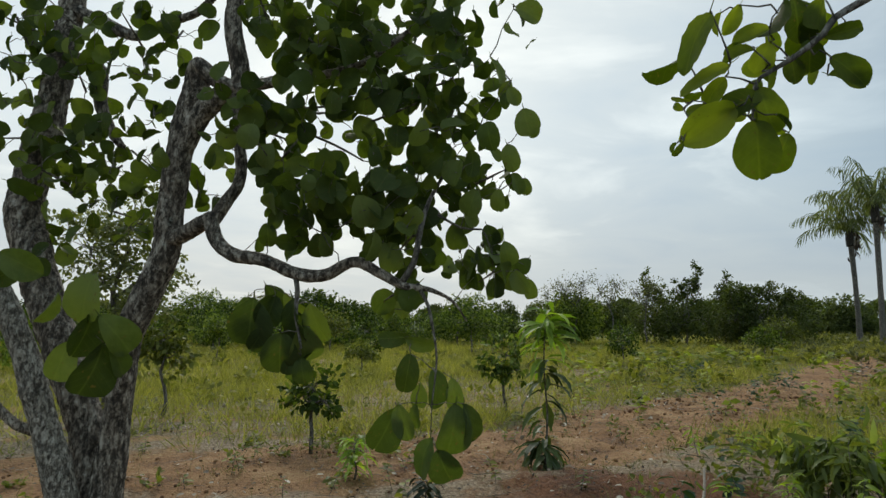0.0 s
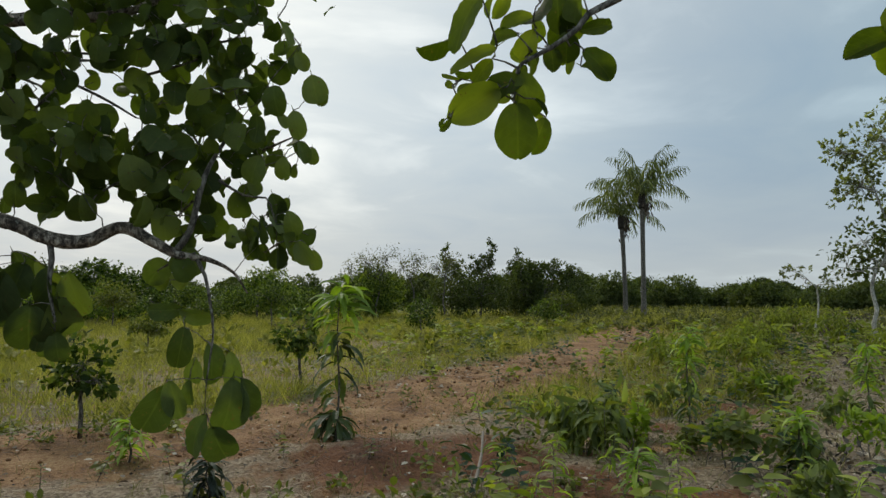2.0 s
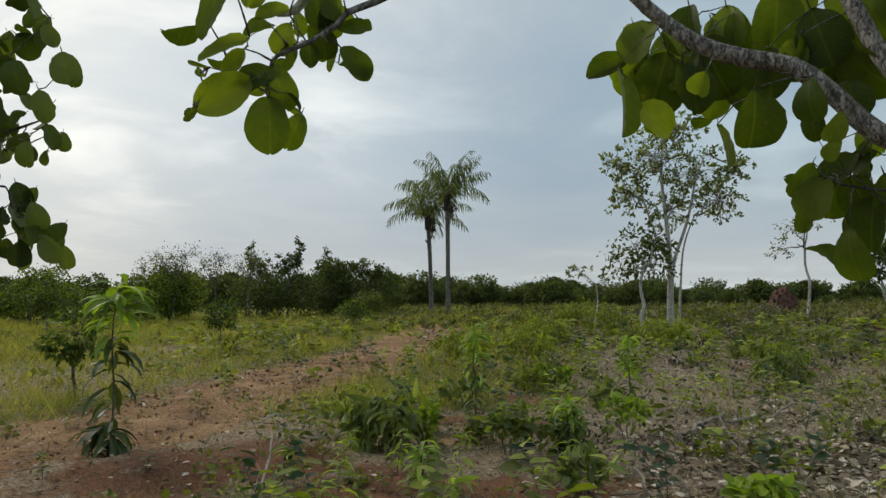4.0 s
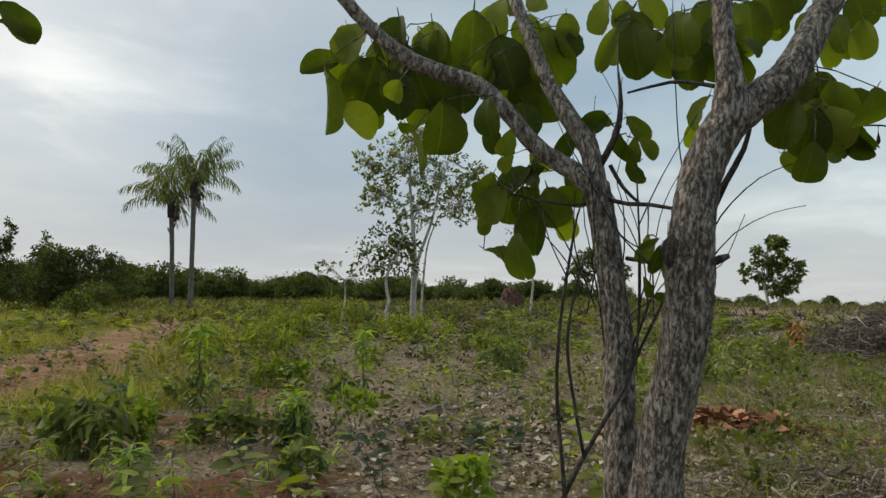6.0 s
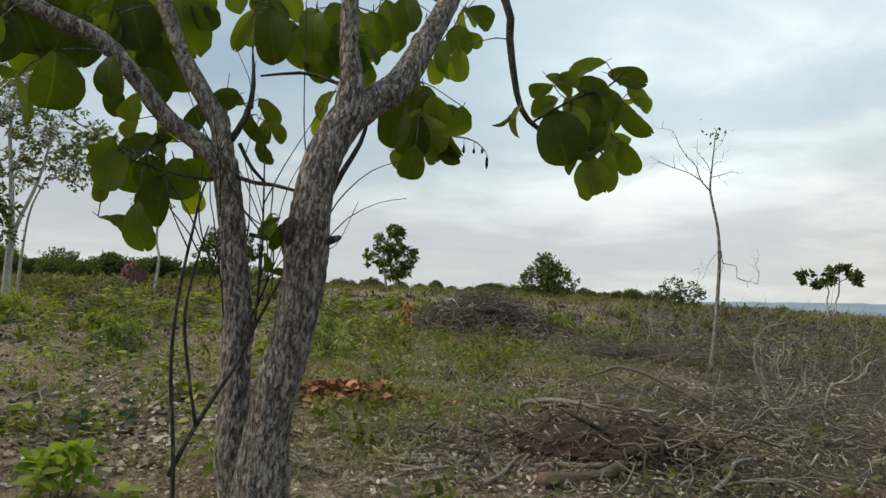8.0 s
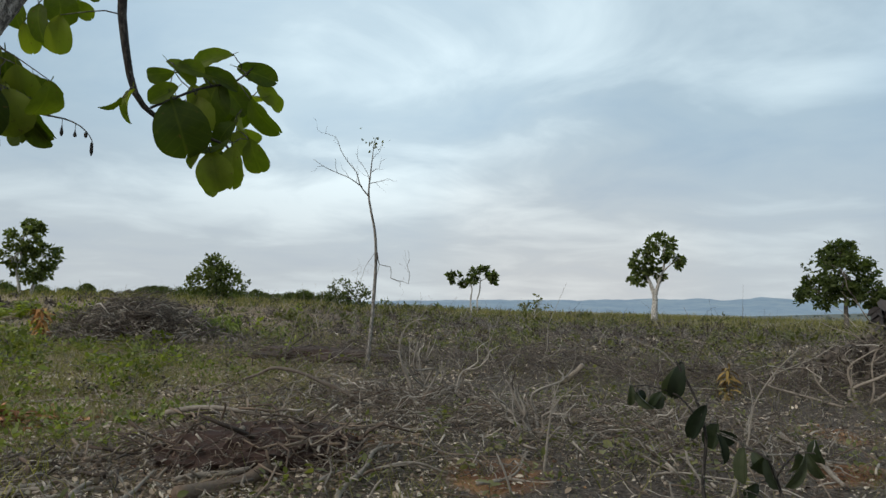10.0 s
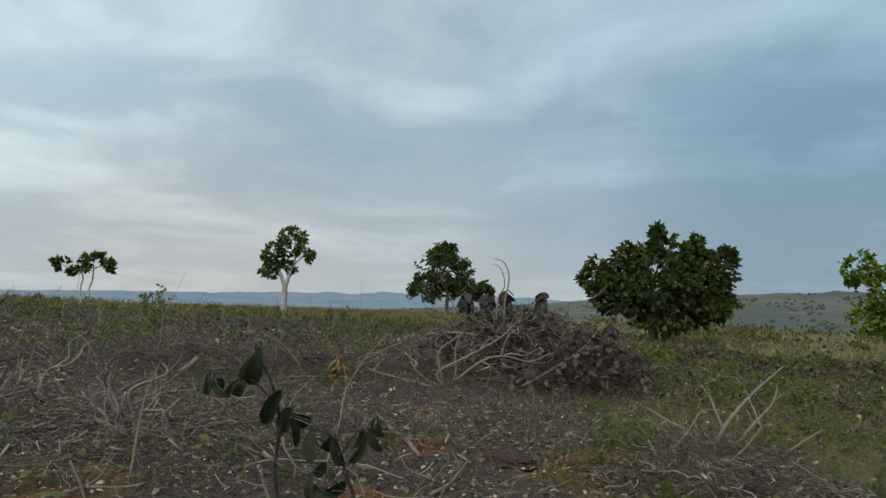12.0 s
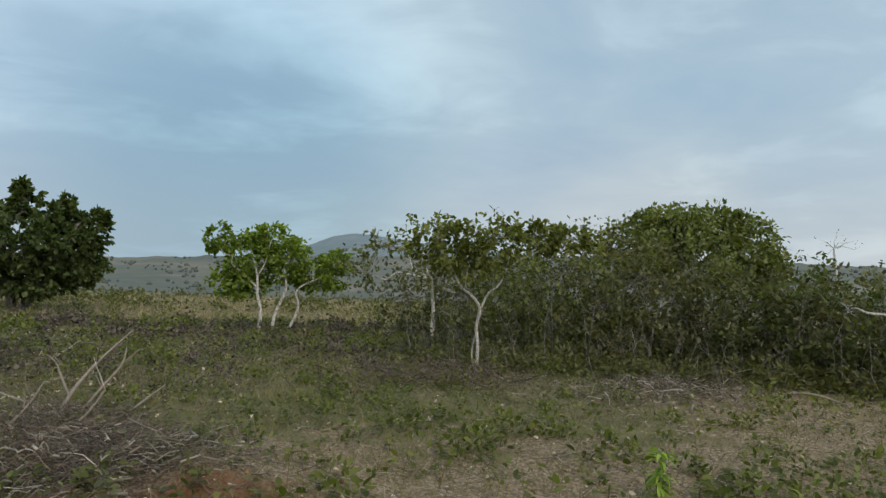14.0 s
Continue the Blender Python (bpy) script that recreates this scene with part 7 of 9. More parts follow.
# ---------------------------------------------------------------- dead wood
def brush_pile(place, long, wide, high, number, thick, turn, mat, label, arms=6, leaf=None, fine=1.0, short=1.0, chips=0):
    """A heap of cut branches: a dense core of sticks and some long ones sticking out."""
    x, y = place
    base = thing("brush_pile", (x, y, float(land(x, y))), label, "brush pile", "brush piles", turn)
    u = rng.normal(size=(number, 2)) * 0.42
    cover = np.exp(-(u ** 2).sum(1) * 1.6)
    z = rng.random(number) * high * cover
    mid = np.stack([u[:, 0] * long, u[:, 1] * wide, z + 0.02], 1)
    a = rng.random(number) * 6.28
    way = unit(np.stack([np.cos(a), np.sin(a), rng.normal(size=number) * 0.34], 1))
    length = (0.22 + 0.95 * rng.random(number) ** 2) * min(1.0, long * 0.42) * short
    t = np.linspace(-0.5, 0.5, 5)
    lines = mid[:, None] + way[:, None] * (t[None, :, None] * length[:, None, None])
    lines += rng.normal(size=(number, 1, 3)) * length[:, None, None] * 0.11 * np.cos(np.pi * t)[None, :, None]
    lines[:, 1:4] += rng.normal(size=(number, 3, 3)) * length[:, None, None] * 0.045
    lines[:, :, 2] = np.maximum(lines[:, :, 2], 0.005 + 0.02 * rng.random((number, 5)))
    radii = thick * np.clip(0.5 * length / length.mean(), 0.2, 1.0)[:, None] * (0.4 + 0.8 * rng.random(number) ** 2.5)[:, None] * np.linspace(1.0, 0.45, 5)[None]
    lines, radii = forked(lines, radii, 0.45)
    order = rng.permutation(len(lines))
    lines, radii = lines[order], radii[order]
    number = len(lines)
    lines[:, :, 2] = np.maximum(lines[:, :, 2], 0.006)
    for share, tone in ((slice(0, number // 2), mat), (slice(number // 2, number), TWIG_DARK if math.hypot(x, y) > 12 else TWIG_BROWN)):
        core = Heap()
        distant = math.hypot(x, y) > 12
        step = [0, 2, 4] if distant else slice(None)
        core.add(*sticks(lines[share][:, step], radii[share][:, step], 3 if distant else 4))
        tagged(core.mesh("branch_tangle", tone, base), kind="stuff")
    hair = int(number * 0.8 * fine)
    u = rng.normal(size=(hair, 2)) * 0.45
    z = rng.random(hair) * high * 1.1 * np.exp(-(u ** 2).sum(1) * 1.4)
    mid = np.stack([u[:, 0] * long, u[:, 1] * wide, z + 0.03], 1)
    way = unit(rng.normal(size=(hair, 3)) * (1, 1, 0.6))
    length = 0.15 + 0.5 * rng.random(hair)
    lines = mid[:, None] + way[:, None] * (np.linspace(-0.5, 0.5, 4)[None, :, None] * length[:, None, None])
    lines[:, 1:3] += rng.normal(size=(hair, 2, 3)) * length[:, None, None] * 0.07
    lines[:, :, 2] = np.maximum(lines[:, :, 2], 0.01)
    # Soil core, its dark tone painted in as shade for the heap's gaps.
    if high > 0.38:
        bm = bmesh.new()
        bmesh.ops.create_icosphere(bm, subdivisions=4, radius=1.0)
        for v in bm.verts:
            n = 0.35 * noise.noise(v.co * 2.3 + Vector((x, y, 1))) + 0.15 * noise.noise(v.co * 7 + Vector((y, x, 0)))
            v.co = Vector((v.co.x * long * 0.36, v.co.y * wide * 0.36, max(v.co.z, -0.1) * high * 0.62)) * (1 + n)
        me = bpy.data.meshes.new("core")
        bm.to_mesh(me)
        bm.free()
        me.materials.append(SOIL_SHADE)
        heart = new("core", me)
        heart.parent = base
        tagged(heart, "dark soil core that paints in the shade under the sticks")
    twiggery = Heap()
    twiggery.add(*sticks(lines, np.full((hair, 4), thick * 0.16) * np.linspace(1, 0.5, 4), 3))
    tagged(twiggery.mesh("twig_tangle", TWIG_DARK, base), kind="stuff")
    if chips:
        u = rng.normal(size=(chips, 2)) * 0.5
        z = high * np.exp(-(u ** 2).sum(1) * 1.6) * rng.random(chips)
        mid = np.stack([u[:, 0] * long, u[:, 1] * wide, z + 0.02], 1)
        way = unit(rng.normal(size=(chips, 3)) * (1, 1, 0.5))
        reach = 0.04 + 0.14 * rng.random(chips) ** 2
        lines = mid[:, None] + way[:, None] * (np.linspace(-0.5, 0.5, 3)[None, :, None] * reach[:, None, None])
        lines[:, 1] += rng.normal(size=(chips, 3)) * reach[:, None] * 0.08
        lines[:, :, 2] = np.maximum(lines[:, :, 2], 0.012)
        stubs = Heap()
        stubs.add(*sticks(lines, max(1.0, math.hypot(x, y) / 9) * (0.004 + 0.010 * rng.random(chips) ** 2)[:, None] * np.linspace(1, 0.8, 3)[None], 4))
        tagged(stubs.mesh("bark_litter", STICK, base), kind="stuff")
    for k in range(arms):
        a = 2 * math.pi * rng.random()
        s = np.array([math.cos(a) * long * 0.3 * rng.random(), math.sin(a) * wide * 0.3 * rng.random(), high * 0.3 * rng.random()])
        e = s + np.array([math.cos(a) * long * (0.35 + 0.3 * rng.random()), math.sin(a) * wide * (0.4 + 0.3 * rng.random()), high * (0.2 + 0.8 * rng.random())])
        arm = Heap()
        line = wander(s, e, thick * (0.5 + 0.5 * rng.random()), thick * 0.2, 5, 0.06)
        arm.add(*tube(line, 6, 0.1))
        for q in range(3):
            o = line[2 + q % 3, :3]
            arm.add(*tube(wander(o, o + (e - s) * 0.35 + rng.normal(size=3) * 0.12 * long * 0.3, thick * 0.3, thick * 0.08, 4, 0.1), 5, 0.1))
        arm.mesh("branch", STICK, base, shade_smooth=True)
    if leaf is not None:
        n = int(number * 1.0)
        u = rng.normal(size=(n, 2)) * 0.42
        z = rng.random(n) ** 0.6 * high * 1.0 * np.exp(-(u ** 2).sum(1) * 1.4)
        old = Heap()
        old.add(*scatter(OVAL, np.stack([u[:, 0] * long, u[:, 1] * wide, z + 0.05], 1), drooping(n, 0.8), shape_random(n), 0.08 + 0.09 * rng.random(n)))
        tagged(old.mesh("withered_foliage", leaf, base), kind="stuff")
    return base


def clod(place, size, label, name="earth_mound", mat=None):
    x, y = place
    bm = bmesh.new()
    bmesh.ops.create_icosphere(bm, subdivisions=4, radius=1.0)
    for v in bm.verts:
        n = 0.22 * noise.noise(v.co * 2.1 + Vector((x, y, 0))) + 0.16 * noise.noise(v.co * 6 + Vector((y, x, 0))) + 0.10 * noise.noise(v.co * 15 + Vector((x, x, 0)))
        v.co = Vector((v.co.x * size[0], v.co.y * size[1], max(v.co.z, -0.2) * size[2])) * (1 + n)
    me = bpy.data.meshes.new(name)
    bm.to_mesh(me)
    bm.free()
    me.materials.append(mat or CLOD)
    ob = new(name, me)
    ob.matrix_world = pose(x, y, float(land(x, y)), 0, 0, 0)
    tagged(ob, label, "mound")


TWIG_BROWN = dry_material("brown_dead_twig", (0.024, 0.015, 0.010), (0.100, 0.066, 0.044), (0.26, 0.195, 0.14))
BROWN_LEAF = dry_material("brown_leaf", (0.02, 0.017, 0.017), (0.05, 0.042, 0.04), (0.10, 0.085, 0.075), by="object")
WITHERED = dry_material("withered_leaf", (0.024, 0.018, 0.014), (0.062, 0.047, 0.036), (0.135, 0.108, 0.083))
RED_BROWN = dry_material("red_brown_leaf", (0.055, 0.024, 0.016), (0.13, 0.062, 0.040), (0.24, 0.14, 0.095))
LITTER_LEAF = dry_material("litter_leaf", (0.07, 0.045, 0.028), (0.255, 0.188, 0.125), (0.66, 0.56, 0.44))
EARTH = dry_material("red_brown_earth", (0.020, 0.010, 0.007), (0.068, 0.033, 0.022), (0.15, 0.080, 0.054), grain=14.0)
SOIL_SHADE = dry_material("core_soil_shade", (0.022, 0.011, 0.007), (0.062, 0.031, 0.019), (0.13, 0.072, 0.045), grain=20.0)
brush_pile((6.5, -0.78), 1.15, 1.6, 0.42, 430, 0.022, -5, TWIG_BROWN, "heap of cut red-brown branches and roots", 4, fine=0.5, short=1.0, chips=500)
clod((6.5, -0.8), (0.48, 0.85, 0.31), "dark red-brown heap of earth and roots under cut branches", "earth_mound", EARTH)
clod((7.4, -0.35), (0.3, 0.4, 0.12), "dark red-brown heap of earth and roots under cut branches", "earth_mound", EARTH)
brush_pile((8.9, -2.4), 1.8, 2.4, 0.24, 520, 0.014, -30, TWIG, "low heap of grey cut twigs", 2, fine=1.2, short=0.7, chips=500)
brush_pile((6.3, 0.75), 1.3, 1.5, 0.10, 260, 0.018, 0, STICK, "scattered pale sticks and bark chips lying on the ground", 0, fine=0.4, short=0.55, chips=700)
brush_pile((19.3, 1.55), 2.3, 1.6, 1.15, 1700, 0.03, 80, TWIG, "high grey heap of dry cut branches", 3, fine=1.2, short=0.7, chips=1500)
brush_pile((8.6, -11.92), 2.6, 2.0, 1.3, 1100, 0.026, 55, TWIG, "high heap of cut branches with withered leaves", 22, WITHERED, 1.0)
brush_pile((6.23, -10.70), 1.35, 1.0, 1.0, 500, 0.016, 60, TWIG_DARK, "dense heap of cut branches with withered brown leaves", 2, WITHERED, 1.0, short=0.7)
clod((4.05, -5.64), (0.28, 0.2, 0.09), "small red-brown heap of earth among cut sticks", "earth_mound", EARTH)
brush_pile((2.95, -7.3), 0.9, 0.8, 0.22, 300, 0.012, 20, TWIG, "small heap of dry forked branches", 2, fine=1.2, short=0.6)
brush_pile((2.15, -6.05), 1.3, 1.0, 0.32, 700, 0.012, 10, TWIG, "low tangle of grey dry twigs", 1, fine=1.0, short=0.6, chips=350)
brush_pile((-4.28, -10.53), 2.2, 1.5, 0.16, 420, 0.010, 30, TWIG, "low scatter of pale dry sticks by the thicket", 0, short=0.5, chips=500)
brush_pile((-0.8, -11.19), 1.8, 1.0, 0.3, 240, 0.012, 10, TWIG_DARK, "low tangle of dark twigs under the pale tree", 3)
brush_pile((12.33, -6.81), 4.0, 3.0, 0.35, 900, 0.014, 30, TWIG_DARK, "wide low tangle of dry twigs", 2, short=0.6)
brush_pile((14.94, -2.38), 4.5, 3.0, 0.4, 900, 0.014, 70, TWIG_DARK, "wide low tangle of dry twigs", 2, short=0.6)
brush_pile((9.78, -8.75), 3.6, 2.4, 0.35, 700, 0.013, 40, TWIG_DARK, "wide low tangle of dry twigs", 2, short=0.6)
brush_pile((6.89, -4.38), 3.0, 2.4, 0.22, 700, 0.011, 50, TWIG, "wide low tangle of dry twigs", 1, fine=1.2, short=0.55, chips=700)


def fallen_branch(points, label="pale dry branch lying on the ground", mat=None, name="fallen_branch", sides=8):
    base = tagged(new(name), label, "branch", "fallen branches")
    heap = Heap()
    rows = np.asarray(points, float)
    far = np.concatenate([[0], np.cumsum(np.linalg.norm(np.diff(rows[:, :3], axis=0), axis=1))])
    at = np.linspace(0, far[-1], max(4, int(far[-1] / 0.2)))
    line = np.stack([np.interp(at, far, rows[:, k]) for k in range(4)], 1)
    line[1:-1, :3] += rng.normal(size=(len(line) - 2, 3)) * (0.016, 0.016, 0.008)
    line[:, 2] = np.maximum(line[:, 2], 0.012)
    line = [(x, y, float(land(x, y)) + z, r * (0.85 + 0.3 * rng.random())) for x, y, z, r in line]
    heap.add(*tube(line, sides, 0.06, 0.16))
    heap.mesh("branch", mat or STICK, base, shade_smooth=True)
    for k in range(1 + int(far[-1] > 0.9)):
        o = np.array(line[len(line) * (1 + k) // 3][:3])
        d = (np.array(line[-1][:3]) - np.array(line[0][:3])) * (0.12 + 0.2 * rng.random()) + rng.normal(size=3) * (0.16, 0.16, 0.08)
        side = Heap()
        side.add(*tube(wander(o, o + d + (0, 0, 0.05), points[1][3] * 0.36, 0.003, 4, 0.04), 5, 0.1))
        side.mesh("side_branch", mat or STICK, base, shade_smooth=True)


fallen_branch([(6.5, 1.9, 0.03, 0.018), (6.45, 1.5, 0.05, 0.02), (6.3, 1.15, 0.04, 0.017), (6.26, 0.73, 0.03, 0.012)], "pale crooked stick lying in the litter")
fallen_branch([(8.7, 2.9, 0.06, 0.035), (8.4, 3.3, 0.08, 0.034), (8.2, 3.8, 0.05, 0.03)], "short pale log lying on the ground")
fallen_branch([(1.75, 5, 0.03, 0.016), (1.95, 5.5, 0.1, 0.014), (2.15, 6, 0.22, 0.012)])
fallen_branch([(-4.62, -12.32, 0.12, 0.022), (-4.71, -11.92, 0.14, 0.022), (-4.8, -11.42, 0.05, 0.016)])
fallen_branch([(-5.88, -10.2, 0.06, 0.020), (-6.18, -10.09, 0.16, 0.02), (-6.47, -9.79, 0.12, 0.016), (-6.67, -9.69, 0.04, 0.012)])
fallen_branch([(-1.1, -11.58, 0.45, 0.006), (-1.3, -11.18, 0.26, 0.014), (-1.49, -10.78, 0.06, 0.018), (-1.68, -10.47, 0.03, 0.014)], "dark crooked branch at the foot of the pale tree", TWIG_DARK)


def forked_dead_branch(place, high, label):
    x, y = place
    base = thing("dead_bush", (x, y, float(land(x, y))), label, "dead bush")
    for k in range(7):
        a = 2 * math.pi * (k / 7 + 0.08 * rng.normal())
        s = np.array([0.05 * math.cos(a), 0.05 * math.sin(a), 0.0])
        e = np.array([math.cos(a) * high * (0.3 + 0.6 * rng.random()), math.sin(a) * high * (0.3 + 0.6 * rng.random()), high * (0.5 + 0.5 * rng.random())])
        arm = Heap()
        line = wander(s, e, 0.02, 0.007, 5, 0.09)
        arm.add(*tube(line, 6, 0.06))
        for q in (2, 3):
            o = line[q, :3]
            arm.add(*tube(wander(o, o + 0.4 * (e - s) + rng.normal(size=3) * 0.12, 0.009, 0.003, 4, 0.1), 5, 0.06))
        arm.mesh("branch", TWIG, base, shade_smooth=True)


bush = thing("dead_bush", (3.01, -7.53, float(land(3.01, -7.53))), "pale forked dead bush standing in a heap of twigs", "dead bush")
for line in ([(0, 0, 0, 0.024), (-0.05, -0.15, 0.25, 0.022), (-0.2, -0.42, 0.55, 0.016), (-0.42, -0.78, 0.86, 0.007)], [(-0.1, -0.25, 0.05, 0.018), (-0.22, -0.5, 0.28, 0.016), (-0.36, -0.65, 0.5, 0.012), (-0.38, -0.72, 0.68, 0.006)], [(-0.05, -0.15, 0.25, 0.014), (0.08, -0.3, 0.38, 0.012), (0.2, -0.4, 0.55, 0.009), (0.3, -0.42, 0.62, 0.004)], [(-0.5, -0.3, 0.0, 0.015), (-0.6, -0.6, 0.12, 0.013), (-0.75, -0.9, 0.26, 0.006)], [(0.1, 0, 0, 0.02), (0.25, -0.05, 0.18, 0.017), (0.5, -0.15, 0.24, 0.013), (0.8, -0.2, 0.36, 0.006)], [(0.3, 0.5, 0, 0.013), (0.15, 0.3, 0.2, 0.011), (0.1, 0.05, 0.42, 0.006)], [(-0.3, 0.6, 0, 0.014), (-0.45, 0.4, 0.2, 0.012), (-0.55, 0.3, 0.38, 0.006)]):
    arm = Heap()
    arm.add(*tube(line, 7, 0.05, 0.1))
    for k in (1, 2):
        o = np.array(line[k][:3])
        arm.add(*tube(wander(o, o + rng.normal(size=3) * 0.1 + (0, 0, 0.12), 0.007, 0.003, 4, 0.1), 5, 0.05))
    arm.mesh("branch", STICK, bush, shade_smooth=True)
bush = thing("dead_bush", (7.78, -8.9, float(land(7.78, -8.9))), "pale forked dead branches leaning out of the heap", "dead bush")
for line in ([(0.02, 0.06, 0, 0.026), (0.12, 0.08, 0.22, 0.024), (-0.17, -0.19, 0.45, 0.02), (-0.61, -0.58, 0.8, 0.015), (-0.88, -0.8, 1.17, 0.006)], [(0.05, 0.05, 0, 0.022), (0.07, 0.04, 0.16, 0.02), (0.12, 0.09, 0.52, 0.016), (-0.04, -0.07, 0.74, 0.011), (-0.18, -0.21, 0.86, 0.005)], [(-0.1, -0.1, 0.1, 0.02), (-0.39, -0.39, 0.42, 0.02), (-0.66, -0.62, 0.51, 0.017), (-0.98, -0.88, 0.44, 0.013), (-1.28, -1.09, 0.6, 0.006)], [(-0.05, -0.1, 0.05, 0.018), (-0.09, -0.12, 0.26, 0.016), (-0.08, -0.11, 0.62, 0.012), (-0.16, -0.19, 0.92, 0.005)], [(-0.62, -0.58, 0.5, 0.014), (-0.7, -0.65, 0.8, 0.011), (-0.88, -0.8, 1.04, 0.005)], [(0.2, 0.1, 0, 0.016), (0.45, 0.3, 0.3, 0.013), (0.5, 0.35, 0.62, 0.006)], [(0.1, 0.2, 0, 0.02), (0.6, 0.5, 0.12, 0.017), (1.1, 0.6, 0.2, 0.012), (1.6, 0.5, 0.34, 0.006)], [(-0.9, -0.8, 0.05, 0.02), (-1.3, -1.1, 0.35, 0.015), (-1.6, -1.5, 0.7, 0.01), (-1.7, -1.9, 1.1, 0.005)]):
    arm = Heap()
    arm.add(*tube(line, 7, 0.05, 0.12))
    for k in (1, 2, 2):
        o = np.array(line[k][:3])
        arm.add(*tube(wander(o, o + rng.normal(size=3) * 0.16 + (-0.1, -0.1, 0.18), 0.010, 0.003, 4, 0.1), 5, 0.05))
    arm.mesh("branch", STICK, bush, shade_smooth=True)
for x, y, high in ((9.47, -11.41, 1.45), (9.27, -11.68, 1.53), (8.95, -12.00, 1.61), (8.31, -12.43, 1.62), (8.14, -11.66, 1.30), (7.45, -12.54, 1.01), (7.21, -12.94, 1.03)):
    leafy_sapling((x, y), high, ((0.91, 7, "old"), (0.97, 10, "old")), BROWN_LEAF, BROWN_LEAF, 0.23, OVAL, 1.7, label="cut shoot with withered brown-black leaves", lean=(0.1 * rng.normal(), 0.1 * rng.normal()), category="cut shoot", group="withered shoots in the heap", hang=1.1)
vine = tagged(new("dry_vine"), "thin dry vine shoots arching over the branch heap", "vine")
for points in ([(8.563, -11.383, 1.508, 0.0160), (8.481, -11.403, 2.003, 0.0130), (8.534, -11.317, 2.318, 0.0100), (8.685, -11.169, 2.400, 0.0060)], [(8.731, -11.365, 1.504, 0.0120), (8.611, -11.432, 1.895, 0.0100), (8.656, -11.352, 2.223, 0.0080), (8.767, -11.241, 2.296, 0.0040)]):
    shoot = Heap()
    shoot.add(*tube([(points[0][0], points[0][1], 0.4, 0.016)] + points, 5, 0.05))
    shoot.mesh("stem", TWIG, vine, shade_smooth=True)
forked_dead_branch((8.93, -3.03), 0.9, "upright dead twigs among the cut branches")
forked_dead_branch((6.91, -3.58), 0.7, "upright dead twigs among the cut branches")


def dead_tree(place, label):
    x, y = place
    base = thing("dead_sapling", (x, y, float(land(x, y)) - 0.03), label, "dead tree")
    bole = Heap()
    bole.add(*tube([(0, 0, 0, 0.042), (0.03, -0.06, 0.7, 0.037), (0.04, -0.10, 1.3, 0.033), (0.03, -0.12, 2.0, 0.029), (0, -0.08, 2.55, 0.025), (-0.02, 0.02, 3.0, 0.021), (-0.02, 0.07, 3.3, 0.018), (0, 0.04, 3.7, 0.013), (0, -0.01, 4.3, 0.006)], 8, 0.08, 0.08))
    bole.mesh("trunk", BARK_STEM, base, shade_smooth=True)
    for s, e, r in (((-0.02, 0.07, 3.25), (0.0, 0.60, 4.05), 0.014), ((0.0, 0.60, 4.05), (0.05, 0.88, 4.55), 0.007), ((-0.02, 0.2, 3.42), (-0.1, 1.13, 3.85), 0.011), ((0, 0.05, 3.5), (0, -0.40, 3.6), 0.008), ((0, 0.04, 3.7), (0, -0.25, 4.0), 0.006), ((0, 0.02, 3.95), (0.1, -0.2, 4.35), 0.005), ((0, 0.07, 3.4), (0, 0.3, 4.2), 0.007), ((0.03, -0.10, 2.3), (0.05, -0.42, 1.72), 0.012), ((0.05, -0.42, 1.72), (0.05, -0.77, 1.62), 0.009), ((0.05, -0.77, 1.62), (0.05, -0.75, 2.28), 0.006), ((0.02, -0.10, 2.2), (0, 0.25, 1.6), 0.005), ((0, 0.25, 1.6), (0, 0.2, 1.95), 0.004)):
        arm = Heap()
        line = wander(s, e, r, r * 0.35, 5, 0.06)
        arm.add(*tube(line, 5, 0.08))
        for q in (1, 2, 3):
            o = line[q, :3]
            arm.add(*tube(wander(o, o + 0.25 * (np.array(e) - s) + rng.normal(size=3) * 0.12, r * 0.4, r * 0.15, 4, 0.1), 4, 0.08))
        arm.mesh("branch", BARK_STEM, base, shade_smooth=True)
    tuft = Heap()
    tuft.add(*scatter(OVAL, np.array([0, 0.0, 4.3]) + rng.normal(size=(22, 3)) * (0.12, 0.14, 0.06), drooping(22, 0.2), shape_random(22), np.full(22, 0.07)))
    tagged(tuft.mesh("leaf_tuft", LEAF_GREY, base), kind="stuff")


dead_tree((13.15, -3.05), "tall thin dead sapling with bare pale branches")


clod((*polar(57.4, 40),), (0.72, 0.72, 1.25), "red-brown earth mound on the rise")
brush_pile(polar(56.5, 36), 3.0, 1.4, 0.5, 420, 0.03, 30, TWIG, "low grey heap of dry branches on the rise", 4)
clod((*polar(65.0, 24),), (0.10, 0.10, 0.55), "short charred upright tree stump", "tree_stump", TWIG_DARK)
clod((*polar(65.3, 24.2),), (0.5, 0.3, 0.16), "low dark heap beside the stump", "earth_mound", TWIG_DARK)

# ---------------------------------------------------------------- ground cover
def field(number, r0, r1, az0, az1, keep):
    """Random places in a ring sector, thinned by keep(x, y)."""
    r = np.sqrt(r0 ** 2 + (r1 ** 2 - r0 ** 2) * rng.random(number) ** 1.25)
    a = np.radians(az0 + (az1 - az0) * rng.random(number))
    x, y = r * np.sin(a), r * np.cos(a)
    ok = rng.random(number) < keep(x, y)
    return x[ok], y[ok]


